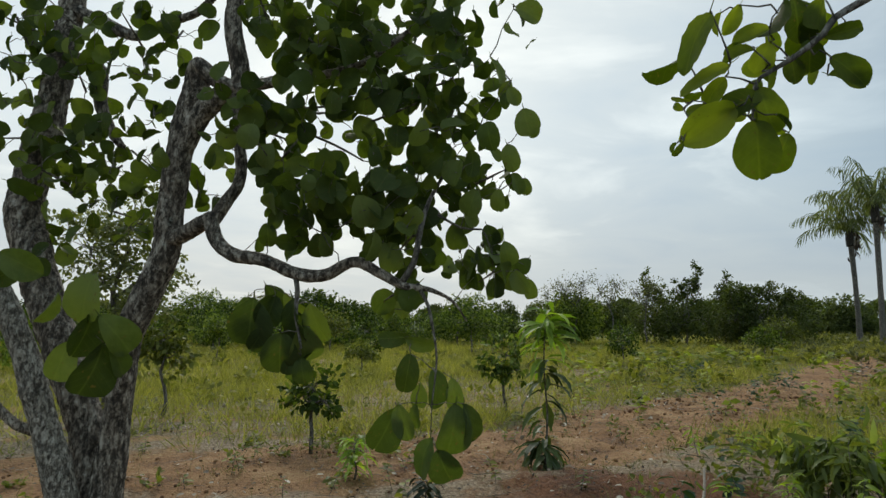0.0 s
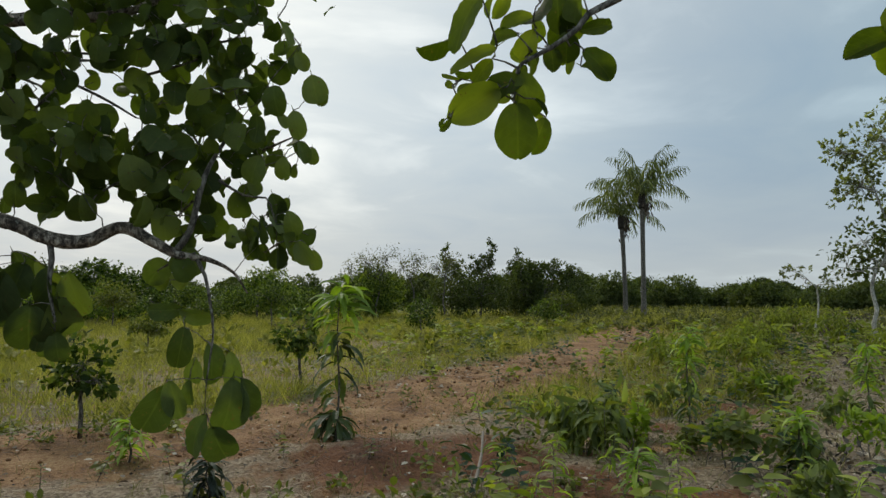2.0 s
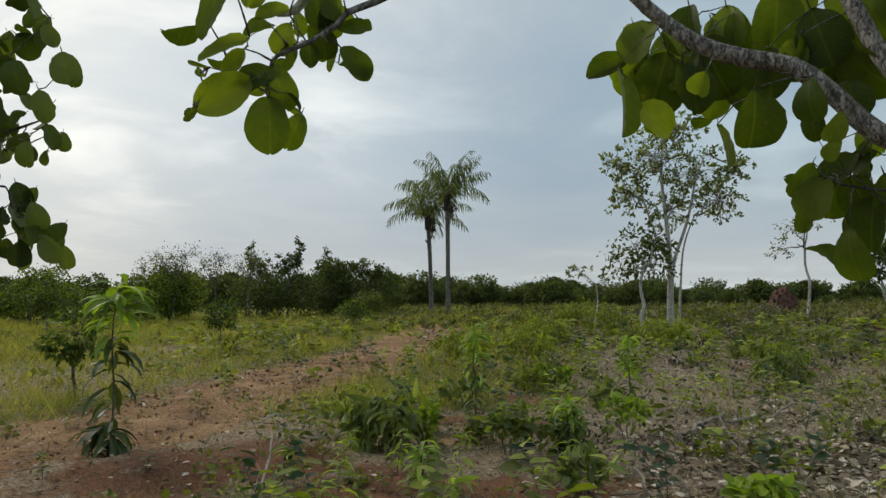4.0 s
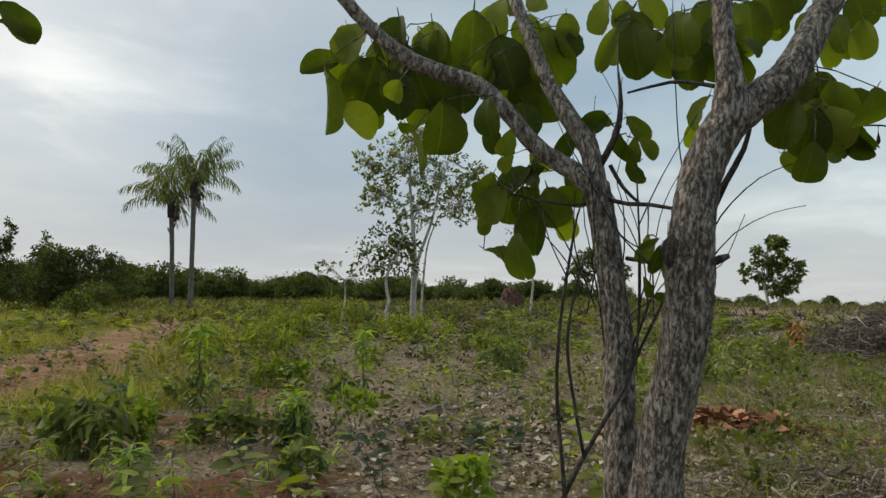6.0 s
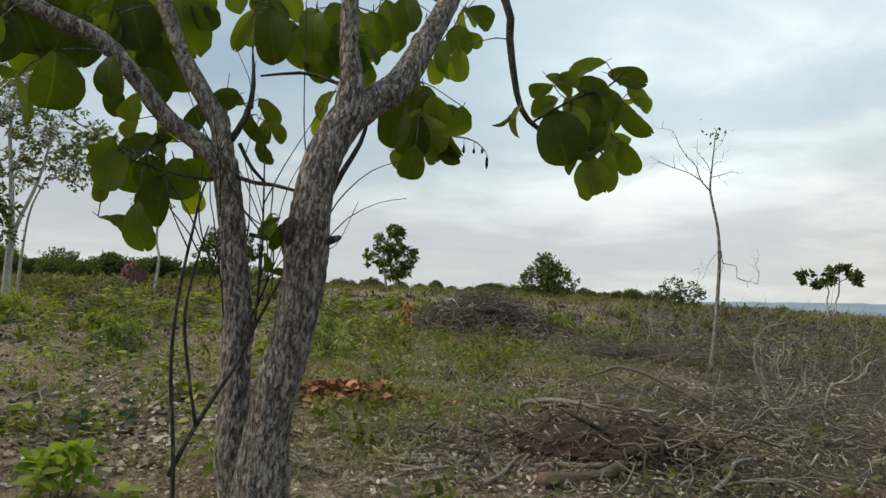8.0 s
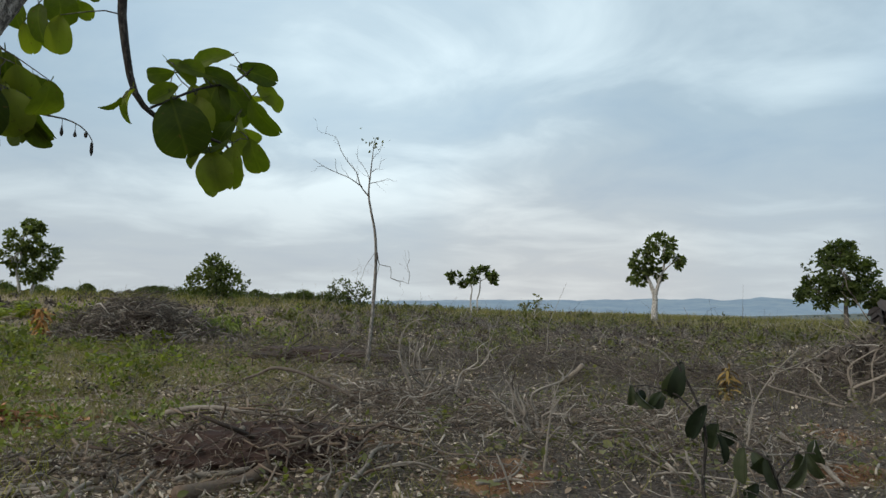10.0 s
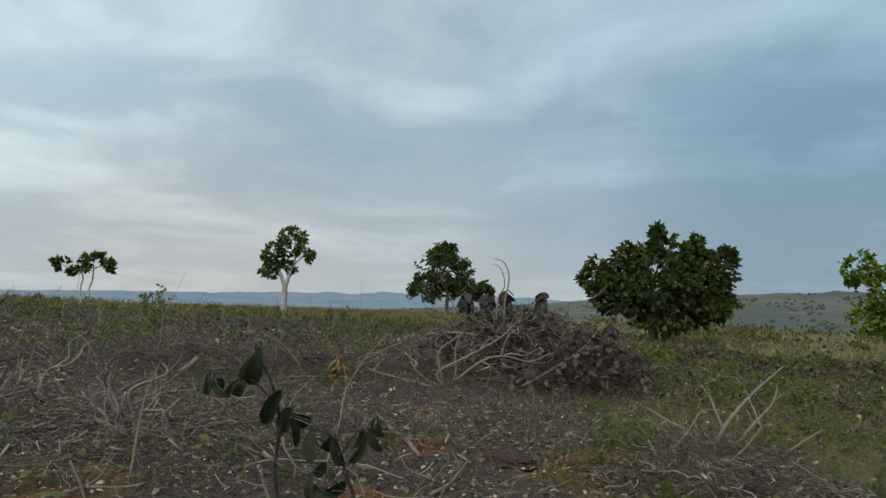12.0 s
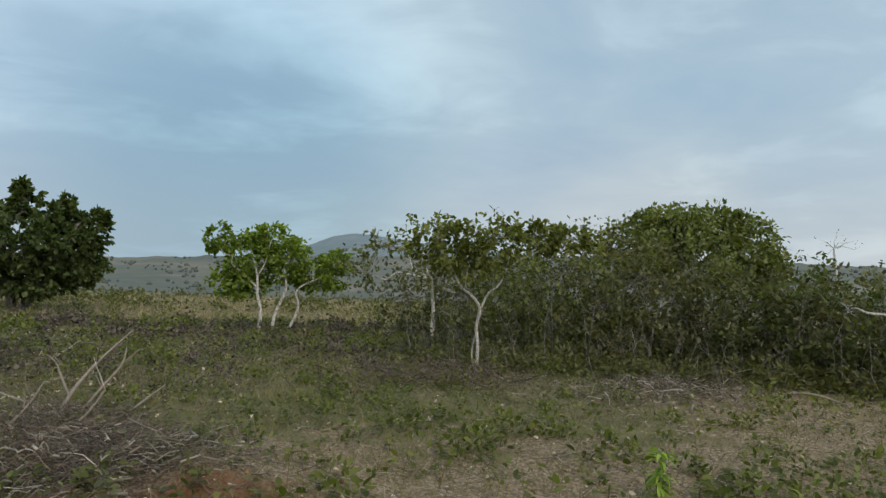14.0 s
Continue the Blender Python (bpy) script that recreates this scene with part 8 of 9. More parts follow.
def patchy(x, y, scale, seed):
    """Slow random weave between 0 and 1."""
    s = np.sin(x * scale + seed) * np.sin(y * scale * 1.13 + 2 * seed) + 0.7 * np.sin((x + y) * scale * 2.3 + seed) * np.sin((x - y) * scale * 1.9) + 0.4 * np.sin(x * scale * 5.1 + seed) * np.sin(y * scale * 4.7)
    return np.clip(0.5 + 0.42 * s, 0, 1)


def grass(name, label, x, y, blades, size, mat, spread=0.10):
    n = len(x)
    cx, cy = np.repeat(x, blades), np.repeat(y, blades)
    cx, cy = cx + rng.normal(size=n * blades) * spread, cy + rng.normal(size=n * blades) * spread
    place = np.stack([cx, cy, land(cx, cy) - 0.01], 1)
    way = rng.normal(size=(n * blades, 3)) * (0.6, 0.6, 0.1) + (0, 0, 1)
    face = unit(rng.normal(size=(n * blades, 3)) * (1, 1, 0.2))
    grow = np.repeat(0.6 + 0.8 * rng.random(n), blades) * (0.6 + 0.6 * rng.random(n * blades)) * size
    dist = np.hypot(cx, cy)
    heap = Heap()
    for k, (lo, hi, fat) in enumerate(((0, 9, 0.8), (9, 18, 1.3), (18, 32, 2.0), (32, 90, 3.2))):
        pick = (dist >= lo) & (dist < hi)
        if pick.any():
            sv, sf = BLADE if hi < 10 else FAR_BLADE
            heap.add(*scatter((sv * (fat, 1, 1), sf), place[pick], way[pick], face[pick], grow[pick]))
    tagged(heap.mesh(name, mat), label, "grass", kind="stuff")


def weeds(label, x, y, leaves, high, size, mat, shape=OVAL, thin=0.35):
    n = len(x)
    grow = (0.5 + 0.9 * rng.random(n)) * high
    z = land(x, y)
    base = np.stack([x, y, z], 1)
    lean = rng.normal(size=(n, 3)) * (0.3, 0.3, 0) * grow[:, None]
    u = np.tile(np.linspace(0.25, 1.0, leaves), n)
    place = np.repeat(base, leaves, 0) + np.repeat(lean, leaves, 0) * u[:, None] + np.repeat(grow, leaves)[:, None] * u[:, None] * np.array([0, 0, 1.0])
    a = np.tile(np.arange(leaves) * 2.4, n) + np.repeat(rng.random(n) * 6.28, leaves)
    way = np.stack([np.cos(a), np.sin(a), 0.35 - 0.7 * rng.random(n * leaves)], 1)
    face = np.array([0, 0, 1.0]) + rng.normal(size=(n * leaves, 3)) * 0.35
    far = np.repeat(np.clip(np.hypot(x, y) / 12, 1, 2.2), leaves)
    heap = Heap()
    grown = size * far * (0.6 + 0.8 * rng.random(n * leaves))
    near = np.repeat(np.hypot(x, y) < 8.5, leaves)
    for pick, form in ((near, shape), (~near, SMALL)):
        if pick.any():
            heap.add(*scatter(form, place[pick], way[pick], face[pick], grown[pick]))
    tip = base + lean + np.stack([0 * grow, 0 * grow, grow], 1)
    lines = base[:, None] + (tip - base)[:, None] * np.linspace(0, 1, 3)[None, :, None]
    stems = Heap()
    stems.add(*sticks(lines, np.full((n, 3), 0.004) * (1, 0.8, 0.5), 3))
    ob = tagged(heap.mesh("weeds", mat), label, "weeds", kind="stuff")
    tagged(stems.mesh("stalk_mass", BARK_GREY, ob), kind="stuff")


def bushlets(label, x, y, leaves, wide, size, mat, shape=OVAL, tall=0.8):
    """Small mounded weeds, each a loose dome of leaves."""
    n = len(x)
    grow = (0.5 + 0.9 * rng.random(n)) * wide
    d = shape_random(n * leaves)
    d[:, 2] = np.abs(d[:, 2])
    rad = rng.random(n * leaves)[:, None] ** 0.5
    g = np.repeat(grow, leaves)[:, None]
    place = np.repeat(np.stack([x, y, land(x, y)], 1), leaves, 0) + d * rad * g * np.array([1, 1, tall * 1.6])
    way = d * np.array([1, 1, 0.5]) + rng.normal(size=d.shape) * 0.5 + np.array([0, 0, 0.1])
    face = np.array([0, 0, 1.0]) + rng.normal(size=d.shape) * 0.5
    far = np.repeat(np.clip(np.hypot(x, y) / 11, 1, 2.0), leaves)
    heap = Heap()
    grown = size * far * (0.6 + 0.8 * rng.random(n * leaves))
    near = np.repeat(np.hypot(x, y) < 8.5, leaves)
    for pick, form in ((near, shape), (~near, SMALL)):
        if pick.any():
            heap.add(*scatter(form, place[pick], way[pick], face[pick], grown[pick]))
    tagged(heap.mesh("weeds", mat), label, "weeds", kind="stuff")


GRASS_SOUTH = leaf_material("shaded_grass", (0.060, 0.060, 0.028), (0.130, 0.120, 0.058), (0.27, 0.225, 0.125), grain=5.0, rough=0.6)


def free_of_soil(x, y):
    return np.clip(1.1 - 1.3 * soil_at(x, y), 0, 1)


x, y = field(30000, 8.5, 52, -70, 46, lambda x, y: free_of_soil(x, y) * np.clip(green_at(x, y) * 1.3, 0.06, 1) * (0.12 + 0.88 * patchy(x, y, 0.5, 1.0) ** 1.4))
grass("field_grass", "tall yellow-green grass between the young trees", x, y, 8, 0.27, GRASS_LUSH)
x, y = field(34000, 9.0, 50, -66, 42, lambda x, y: free_of_soil(x, y) * np.clip(green_at(x, y) * 1.2, 0.05, 1) * (0.25 + 0.75 * patchy(x, y, 0.35, 4.0)))
grass("field_grass", "soft yellow-green grass between the young trees", x, y, 9, 0.33, GRASS_SOFT, 0.16)
x, y = field(5000, 46, 84, -64, 66, lambda x, y: 0.5 + 0.5 * patchy(x, y, 0.3, 3.0))
grass("field_grass", "yellow-green grass at the foot of the wood", x, y, 8, 0.5, GRASS_SOFT, 0.4)
x, y = field(9000, 3.0, 40, -200, -130, lambda x, y: free_of_soil(x, y) * (0.2 + 0.8 * patchy(x, y, 0.6, 2.0)))
grass("sward", "short dull green grass of the open ground", x, y, 6, 0.17, GRASS_DULL)
x, y = field(16000, 3.0, 17, 150, 230, lambda x, y: 0.25 + 0.75 * patchy(x, y, 1.3, 2.4))
grass("sward", "dense short dull grass of the open ground", x, y, 6, 0.11, GRASS_SOUTH)
x, y = field(6000, 3.0, 26, -200, -120, lambda x, y: patchy(x, y, 0.9, 6.6) ** 1.5)
grass("straw", "short straw-coloured dry grass of the open ground", x, y, 6, 0.15, STRAW)
x, y = field(12000, 3.0, 40, 140, 190, lambda x, y: free_of_soil(x, y) * (0.2 + 0.8 * patchy(x, y, 0.6, 2.0)) * smooth(138, 155, np.degrees(np.arctan2(x, y)) % 360))
grass("sward", "short dull green grass of the open ground", x, y, 6, 0.18, GRASS_DULL)
x, y = field(14000, 3.0, 44, 30, 150, lambda x, y: free_of_soil(x, y) * patchy(x, y, 0.5, 3.0) ** 1.5 * 0.8)
grass("rough_grass", "thin dry grass among weeds and litter", x, y, 5, 0.24, GRASS_DULL)
x, y = field(3500, 5.5, 30, 52, 84, lambda x, y: free_of_soil(x, y) * patchy(x, y, 0.7, 3.6) ** 1.3 * np.exp(-1.6 * np.exp(-(((x - 6.3) / 1.9) ** 2 + ((y - 3.9) / 1.2) ** 2))))
grass("rough_grass", "fresh yellow-green grass on the cleared ground", x, y, 6, 0.22, GRASS_LUSH)
x, y = field(7000, 3.8, 22, 12, 90, lambda x, y: free_of_soil(x, y) * (0.15 + 0.85 * patchy(x, y, 1.1, 2.6)) * np.exp(-1.3 * np.exp(-(((x - 6.3) / 1.9) ** 2 + ((y - 3.9) / 1.2) ** 2))))
grass("rough_grass", "thin dull green grass between the weeds", x, y, 6, 0.15, GRASS_DULL)
x, y = field(9500, 4.5, 34, 28, 80, lambda x, y: free_of_soil(x, y) * (0.1 + 0.9 * patchy(x, y, 0.8, 5.6) ** 1.5))
grass("straw", "pale dry grass and stalks between the weeds", x, y, 5, 0.17, STRAW)
x, y = field(480, 6, 34, 34, 92, lambda x, y: patchy(x, y, 0.6, 7.3) ** 1.5)
bushlets("brown withered weeds over the cleared ground", x, y, 36, 0.22, 0.06, WITHERED, SMALL, 0.7)
x, y = field(5000, 6.5, 24, 70, 100, lambda x, y: 0.2 + 0.8 * patchy(x, y, 0.7, 2.1))
grass("rough_grass", "dull olive grass on the cleared ground", x, y, 7, 0.20, GRASS_DULL)
x, y = field(420, 7, 22, 70, 98, lambda x, y: patchy(x, y, 0.8, 5.2) ** 1.5)
bushlets("olive weeds on the cleared ground", x, y, 40, 0.22, 0.06, LEAF_MOSS, OVAL, 0.7)
x, y = field(2500, 4.5, 11, -60, 45, lambda x, y: 0.25 + 0.4 * patchy(x, y, 1.2, 5.0))
grass("rough_grass", "thin dry grass tufts on the bare soil", x, y, 5, 0.13, GRASS_DULL)


x, y = field(950, 4.3, 30, 14, 88, lambda x, y: (1 - 0.8 * soil_at(x, y)).clip(0.05, 1) * patchy(x, y, 0.9, 4.0) ** 2 * smooth(34, 8, np.hypot(x, y)))
bushlets("mounded green weeds over the cleared ground", x, y, 44, 0.24, 0.085, LEAF_GREEN)
x, y = field(360, 4.3, 34, 14, 98, lambda x, y: (1 - 0.8 * soil_at(x, y)).clip(0.05, 1) * patchy(x, y, 0.8, 1.7) ** 2)
bushlets("mounded fresh green weeds over the cleared ground", x, y, 40, 0.22, 0.085, LEAF_BRIGHT, LANCE, 1.0)
x, y = field(1500, 4, 36, 84, 165, lambda x, y: patchy(x, y, 0.7, 2.7) ** 1.6)
bushlets("mounded dull weeds among the cut branches", x, y, 36, 0.20, 0.055, LEAF_GREY)
x, y = field(11000, 3.2, 22, 92, 165, lambda x, y: 0.15 + 0.85 * patchy(x, y, 1.0, 6.2) ** 1.4)
grass("rough_grass", "thin dull grass among the cut twigs", x, y, 6, 0.12, GRASS_DULL)
x, y = field(900, 5, 25, 150, 230, lambda x, y: patchy(x, y, 0.8, 3.7) ** 2)
bushlets("mounded green weeds in the sward", x, y, 40, 0.24, 0.075, LEAF_GREEN)
x, y = field(700, 9.5, 48, -65, 40, lambda x, y: free_of_soil(x, y) * patchy(x, y, 0.6, 5.1) ** 1.6)
bushlets("rank yellow-green growth between the young trees", x, y, 40, 0.32, 0.11, GRASS_LUSH, LANCE, 0.9)
x, y = field(160, 24, 46, 84, 150, lambda x, y: patchy(x, y, 0.5, 1.2) ** 1.5)
bushlets("grey-green scrub over the far clearing", x, y, 44, 0.34, 0.09, LEAF_OLIVE, SMALL, 0.7)
x, y = field(520, 16, 46, 84, 150, lambda x, y: patchy(x, y, 0.6, 4.2))
bushlets("brown twiggy scrub over the far clearing", x, y, 40, 0.30, 0.05, WITHERED, SMALL, 0.7)
x, y = field(700, 32, 56, 140, 195, lambda x, y: patchy(x, y, 0.4, 2.6) ** 1.5)
bushlets("grey-green scrub over the far sward", x, y, 44, 0.5, 0.10, LEAF_OLIVE, SMALL, 0.7)
x, y = field(1300, 30, 74, 22, 72, lambda x, y: 0.2 + 0.8 * patchy(x, y, 0.35, 1.9))
bushlets("olive scrub over the far rise", x, y, 40, 0.42, 0.11, LEAF_OLIVE, SMALL, 0.8)
x, y = field(320, 26, 48, 40, 86, lambda x, y: patchy(x, y, 0.4, 3.9))
bushlets("brown dry scrub over the far rise", x, y, 36, 0.26, 0.06, WITHERED, SMALL, 0.7)
x, y = field(150, 44, 74, 60, 116, lambda x, y: patchy(x, y, 0.3, 2.1) ** 1.5)
bushlets("low dark scrub along the crest", x, y, 70, 0.42, 0.09, LEAF_DARK, SMALL, 0.8)
x, y = field(26, 4.6, 8.5, 16, 46, lambda x, y: 0.3 + 0.7 * patchy(x, y, 1.1, 3.1))
weeds("bright yellow-green shoots on the red soil", x, y, 16, 0.30, 0.12, NEW_SHOOT, NARROW)
x, y = field(260, 4.8, 11, -45, 30, lambda x, y: patchy(x, y, 1.2, 6.1) ** 2)
bushlets("small weeds on the bare soil", x, y, 30, 0.13, 0.06, LEAF_GREEN)

x, y = field(820, 4.0, 30, 14, 80, lambda x, y: (1 - 0.75 * soil_at(x, y)).clip(0.06, 1) * patchy(x, y, 0.9, 4.0) ** 2.6)
weeds("broad-leaved green weeds over the cleared ground", x, y, 15, 0.42, 0.125, LEAF_GREEN)
x, y = field(700, 4.0, 30, 10, 80, lambda x, y: (1 - 0.6 * soil_at(x, y)).clip(0.1, 1) * patchy(x, y, 0.7, 6.0) ** 2)
weeds("fresh light green regrowth over the cleared ground", x, y, 15, 0.44, 0.13, LEAF_BRIGHT)
x, y = field(1700, 5, 40, 100, 200, lambda x, y: patchy(x, y, 0.8, 7.0) ** 2)
weeds("scattered dull green weeds", x, y, 11, 0.26, 0.08, LEAF_OLIVE)
x, y = field(1500, 4.5, 26, 155, 225, lambda x, y: patchy(x, y, 0.9, 8.0) ** 1.6)
weeds("scattered fresh green weeds in the sward", x, y, 12, 0.18, 0.065, LEAF_GREEN)
x, y = field(9000, 34, 84, 58, 142, lambda x, y: 0.4 + 0.6 * patchy(x, y, 0.3, 4.1))
grass("rough_grass", "dull olive grass along the crest of the clearing", x, y, 7, 0.38, GRASS_DULL, 0.3)
x, y = field(5000, 24, 52, 140, 190, lambda x, y: 0.3 + 0.7 * patchy(x, y, 0.35, 2.2))
grass("straw", "tan dry grass of the far field", x, y, 6, 0.30, STRAW)
x, y = field(520, 10, 24, 156, 192, lambda x, y: patchy(x, y, 0.7, 4.6) ** 1.3)
bushlets("brown withered brush in the sward", x, y, 40, 0.26, 0.06, WITHERED, OVAL, 0.8)
x, y = field(2300, 4.5, 23, 150, 228, lambda x, y: patchy(x, y, 0.7, 1.3) ** 1.5)
bushlets("low dark green weeds covering the sward", x, y, 30, 0.20, 0.055, LEAF_MOSS, OVAL, 0.6)
x, y = field(420, 12.5, 17, 181, 226, lambda x, y: 0.5 + 0.5 * patchy(x, y, 0.9, 2.2))
bushlets("olive undergrowth at the foot of the thicket", x, y, 46, 0.34, 0.085, LEAF_OLIVE, OVAL, 0.8)
x, y = field(900, 4.5, 14, -40, 40, lambda x, y: 0.5 * patchy(x, y, 1.1, 9.0))
weeds("sparse small weeds on the bare soil", x, y, 9, 0.16, 0.07, LEAF_GREEN)
x, y = field(220, 5.0, 20, 18, 60, lambda x, y: patchy(x, y, 1.0, 3.3) ** 2)
weeds("dull blue-green low shrubs among the weeds", x, y, 16, 0.5, 0.10, LEAF_BLUE)


def litter(label, x, y, size, mat):
    n = len(x)
    place = np.stack([x, y, land(x, y) + 0.012 + 0.03 * rng.random(n)], 1)
    way = rng.normal(size=(n, 3)) * (1, 1, 0.25)
    face = rng.normal(size=(n, 3)) * 0.4 + (0, 0, 1)
    heap = Heap()
    far = np.clip(np.hypot(x, y) / 10, 1, 2.5)
    grown = size * far * (0.5 + rng.random(n))
    close = np.hypot(x, y) < 8
    for pick, form in ((close, OVAL), (~close, SMALL)):
        if pick.any():
            heap.add(*scatter(form, place[pick], way[pick], face[pick], grown[pick]))
    tagged(heap.mesh("leaf_litter", mat), label, "leaf litter", kind="stuff")


def leaf_heap(place, long, wide, high):
    """A fallen branch whose withered leaves lie in a low heap."""
    x, y = place
    base = thing("fallen_branch", (x, y, float(land(x, y))), "fallen branch under a heap of rust-red withered leaves", "branch", "", 110)
    n = 680
    u = rng.normal(size=(n, 2)) * 0.5
    z = 0.02 + high * rng.random(n) * np.exp(-(u ** 2).sum(1) * 1.2)
    leaves = Heap()
    leaves.add(*scatter(OVAL, np.stack([u[:, 0] * long, u[:, 1] * wide, z], 1), rng.normal(size=(n, 3)) * (1, 1, 0.4), rng.normal(size=(n, 3)) * 0.6 + (0, 0, 1), 0.09 + 0.09 * rng.random(n)))
    tagged(leaves.mesh("withered_foliage", DRY_RED, base), kind="stuff")
    for k in range(3):
        wood = Heap()
        e = np.array([long * (0.8 - 0.5 * k), wide * (k - 1) * 0.7, 0.12])
        wood.add(*tube(wander((-long * 0.7, 0, 0.03), e, 0.018, 0.006, 5, 0.05), 6, 0.08))
        wood.mesh("branch", TWIG_BROWN, base, shade_smooth=True)


def crumbs(number, r0, r1, az0, az1, size, mat, label, seed):
    x, y = field(number, r0, r1, az0, az1, lambda x, y: 0.25 + 0.75 * patchy(x, y, 1.6, seed))
    n = len(x)
    far = np.clip(np.hypot(x, y) / 9, 1, 2.5)
    heap = Heap()
    heap.add(*scatter(SMALL, np.stack([x, y, land(x, y) + 0.008 + 0.02 * rng.random(n)], 1), rng.normal(size=(n, 3)) * (1, 1, 0.3), rng.normal(size=(n, 3)) * 0.45 + (0, 0, 1), size * far * (0.4 + 1.1 * rng.random(n))))
    tagged(heap.mesh("leaf_litter", mat), label, "leaf litter", kind="stuff")


crumbs(19000, 3.0, 30, 30, 110, 0.045, DRY_LEAF, "fine dry leaf crumbs over the cleared ground", 2.2)
crumbs(7000, 3.0, 30, 108, 170, 0.04, DRY_LEAF, "fine dry leaf crumbs under the cut twigs", 2.9)
crumbs(9500, 3.0, 30, 30, 170, 0.05, WITHERED, "dark rotting leaf crumbs over the cleared ground", 3.1)
crumbs(15000, 3.2, 11, 78, 165, 0.036, LITTER_LEAF, "chips of bark and leaf under the cut branches", 1.9)
crumbs(9000, 3.2, 11, 78, 165, 0.045, TWIG_BROWN, "brown bark scraps under the cut branches", 4.9)
crumbs(14000, 3.0, 24, 160, 240, 0.04, DRY_LEAF, "fine dry leaf crumbs in the sward", 4.2)
crumbs(12000, 4.0, 20, -60, 45, 0.03, WITHERED, "dark crumbs and bits of bark on the soil", 1.4)
crumbs(4500, 4.0, 20, -60, 45, 0.03, DRY_LEAF, "pale crumbs and bits of straw on the soil", 5.4)
x, y = field(16000, 3.0, 26, 40, 165, lambda x, y: 0.35 + 0.65 * patchy(x, y, 0.8, 1.5))
litter("grey and tan dry leaves strewn on the ground", x, y, 0.055, LITTER_LEAF)
x, y = field(1400, 0.5, 4.2, 0, 360, lambda x, y: 0.3 + 0.5 * patchy(x, y, 1.1, 1.8))
litter("dry leaves strewn under the trees", x, y, 0.06, LITTER_LEAF)
x, y = field(900, 0.6, 4.2, 0, 360, lambda x, y: patchy(x, y, 1.3, 2.8) ** 2)
grass("rough_grass", "thin dry grass tufts on the bare soil", x, y, 6, 0.12, GRASS_DULL)
x, y = field(13000, 3.8, 13, 44, 78, lambda x, y: np.exp(-(((x - 6.2) / 1.8) ** 2 + ((y - 3.6) / 1.3) ** 2)))
litter("thick grey-brown dry leaves under the forked tree", x, y, 0.085, LITTER_LEAF)
x, y = field(9000, 4.0, 12, 62, 112, lambda x, y: np.exp(-(((x - 6.6) / 1.3) ** 2 + ((y - 0.4) / 1.6) ** 2)))
litter("pale chips and dry leaves round the cut branches", x, y, 0.06, LITTER_LEAF)
crumbs(22000, 3.5, 13, 56, 112, 0.048, LITTER_LEAF, "pale wood chips round the cut branches", 3.7)
x, y = field(6000, 4.0, 16, -60, 45, lambda x, y: 0.2 + 0.3 * patchy(x, y, 1.0, 2.5))
litter("sparse dry leaves and crumbs on the bare soil", x, y, 0.06, DRY_LEAF)
x, y = field(14000, 3.5, 12, 60, 170, lambda x, y: sum(np.exp(-(((x - a) / c) ** 2 + ((y - b) / d) ** 2)) for a, b, c, d in ((3.3, -6.0, 0.9, 0.5), (5.0, -6.6, 0.5, 0.5), (6.6, -0.5, 0.6, 0.5), (9.0, -9.2, 0.6, 0.5))).clip(0, 1))
x0, y0 = field(4000, 3.5, 20, 150, 235, lambda x, y: 0.2 + 0.7 * patchy(x, y, 0.9, 4.4))
litter("grey and tan dry leaves in the sward", x0, y0, 0.05, LITTER_LEAF)
litter("red-brown rotting leaves on the ground", x, y, 0.06, RED_BROWN)
leaf_heap((8.3, 2.15), 1.05, 0.55, 0.2)


def soil_lumps(number, r0, r1, az0, az1, label):
    x, y = field(number, r0, r1, az0, az1, lambda x, y: np.clip(soil_at(x, y), 0.05, 1))
    bm = bmesh.new()
    bmesh.ops.create_icosphere(bm, subdivisions=1, radius=0.5)
    bm.verts.ensure_lookup_table()
    lump = (np.array([v.co * (1 + 0.5 * noise.noise(v.co * 9)) for v in bm.verts]) * (1, 1, 0.7), np.array([[v.index for v in f.verts] for f in bm.faces]))
    bm.free()
    n = len(x)
    far = np.clip(np.hypot(x, y) / 7, 1, 2)
    heap = Heap()
    heap.add(*scatter(lump, np.stack([x, y, land(x, y) + 0.004], 1), rng.normal(size=(n, 3)) * (1, 1, 0.2), rng.normal(size=(n, 3)) * 0.4 + (0, 0, 1), far * (0.012 + 0.04 * rng.random(n) ** 3)))
    tagged(heap.mesh("soil_lumps", SOIL_LUMP), label, "soil", kind="stuff")


soil_lumps(11000, 3.5, 16, -65, 60, "crumbly red-brown soil lumps on the track")
soil_lumps(5000, 3.5, 12, 60, 200, "crumbly red-brown soil lumps on bare patches")


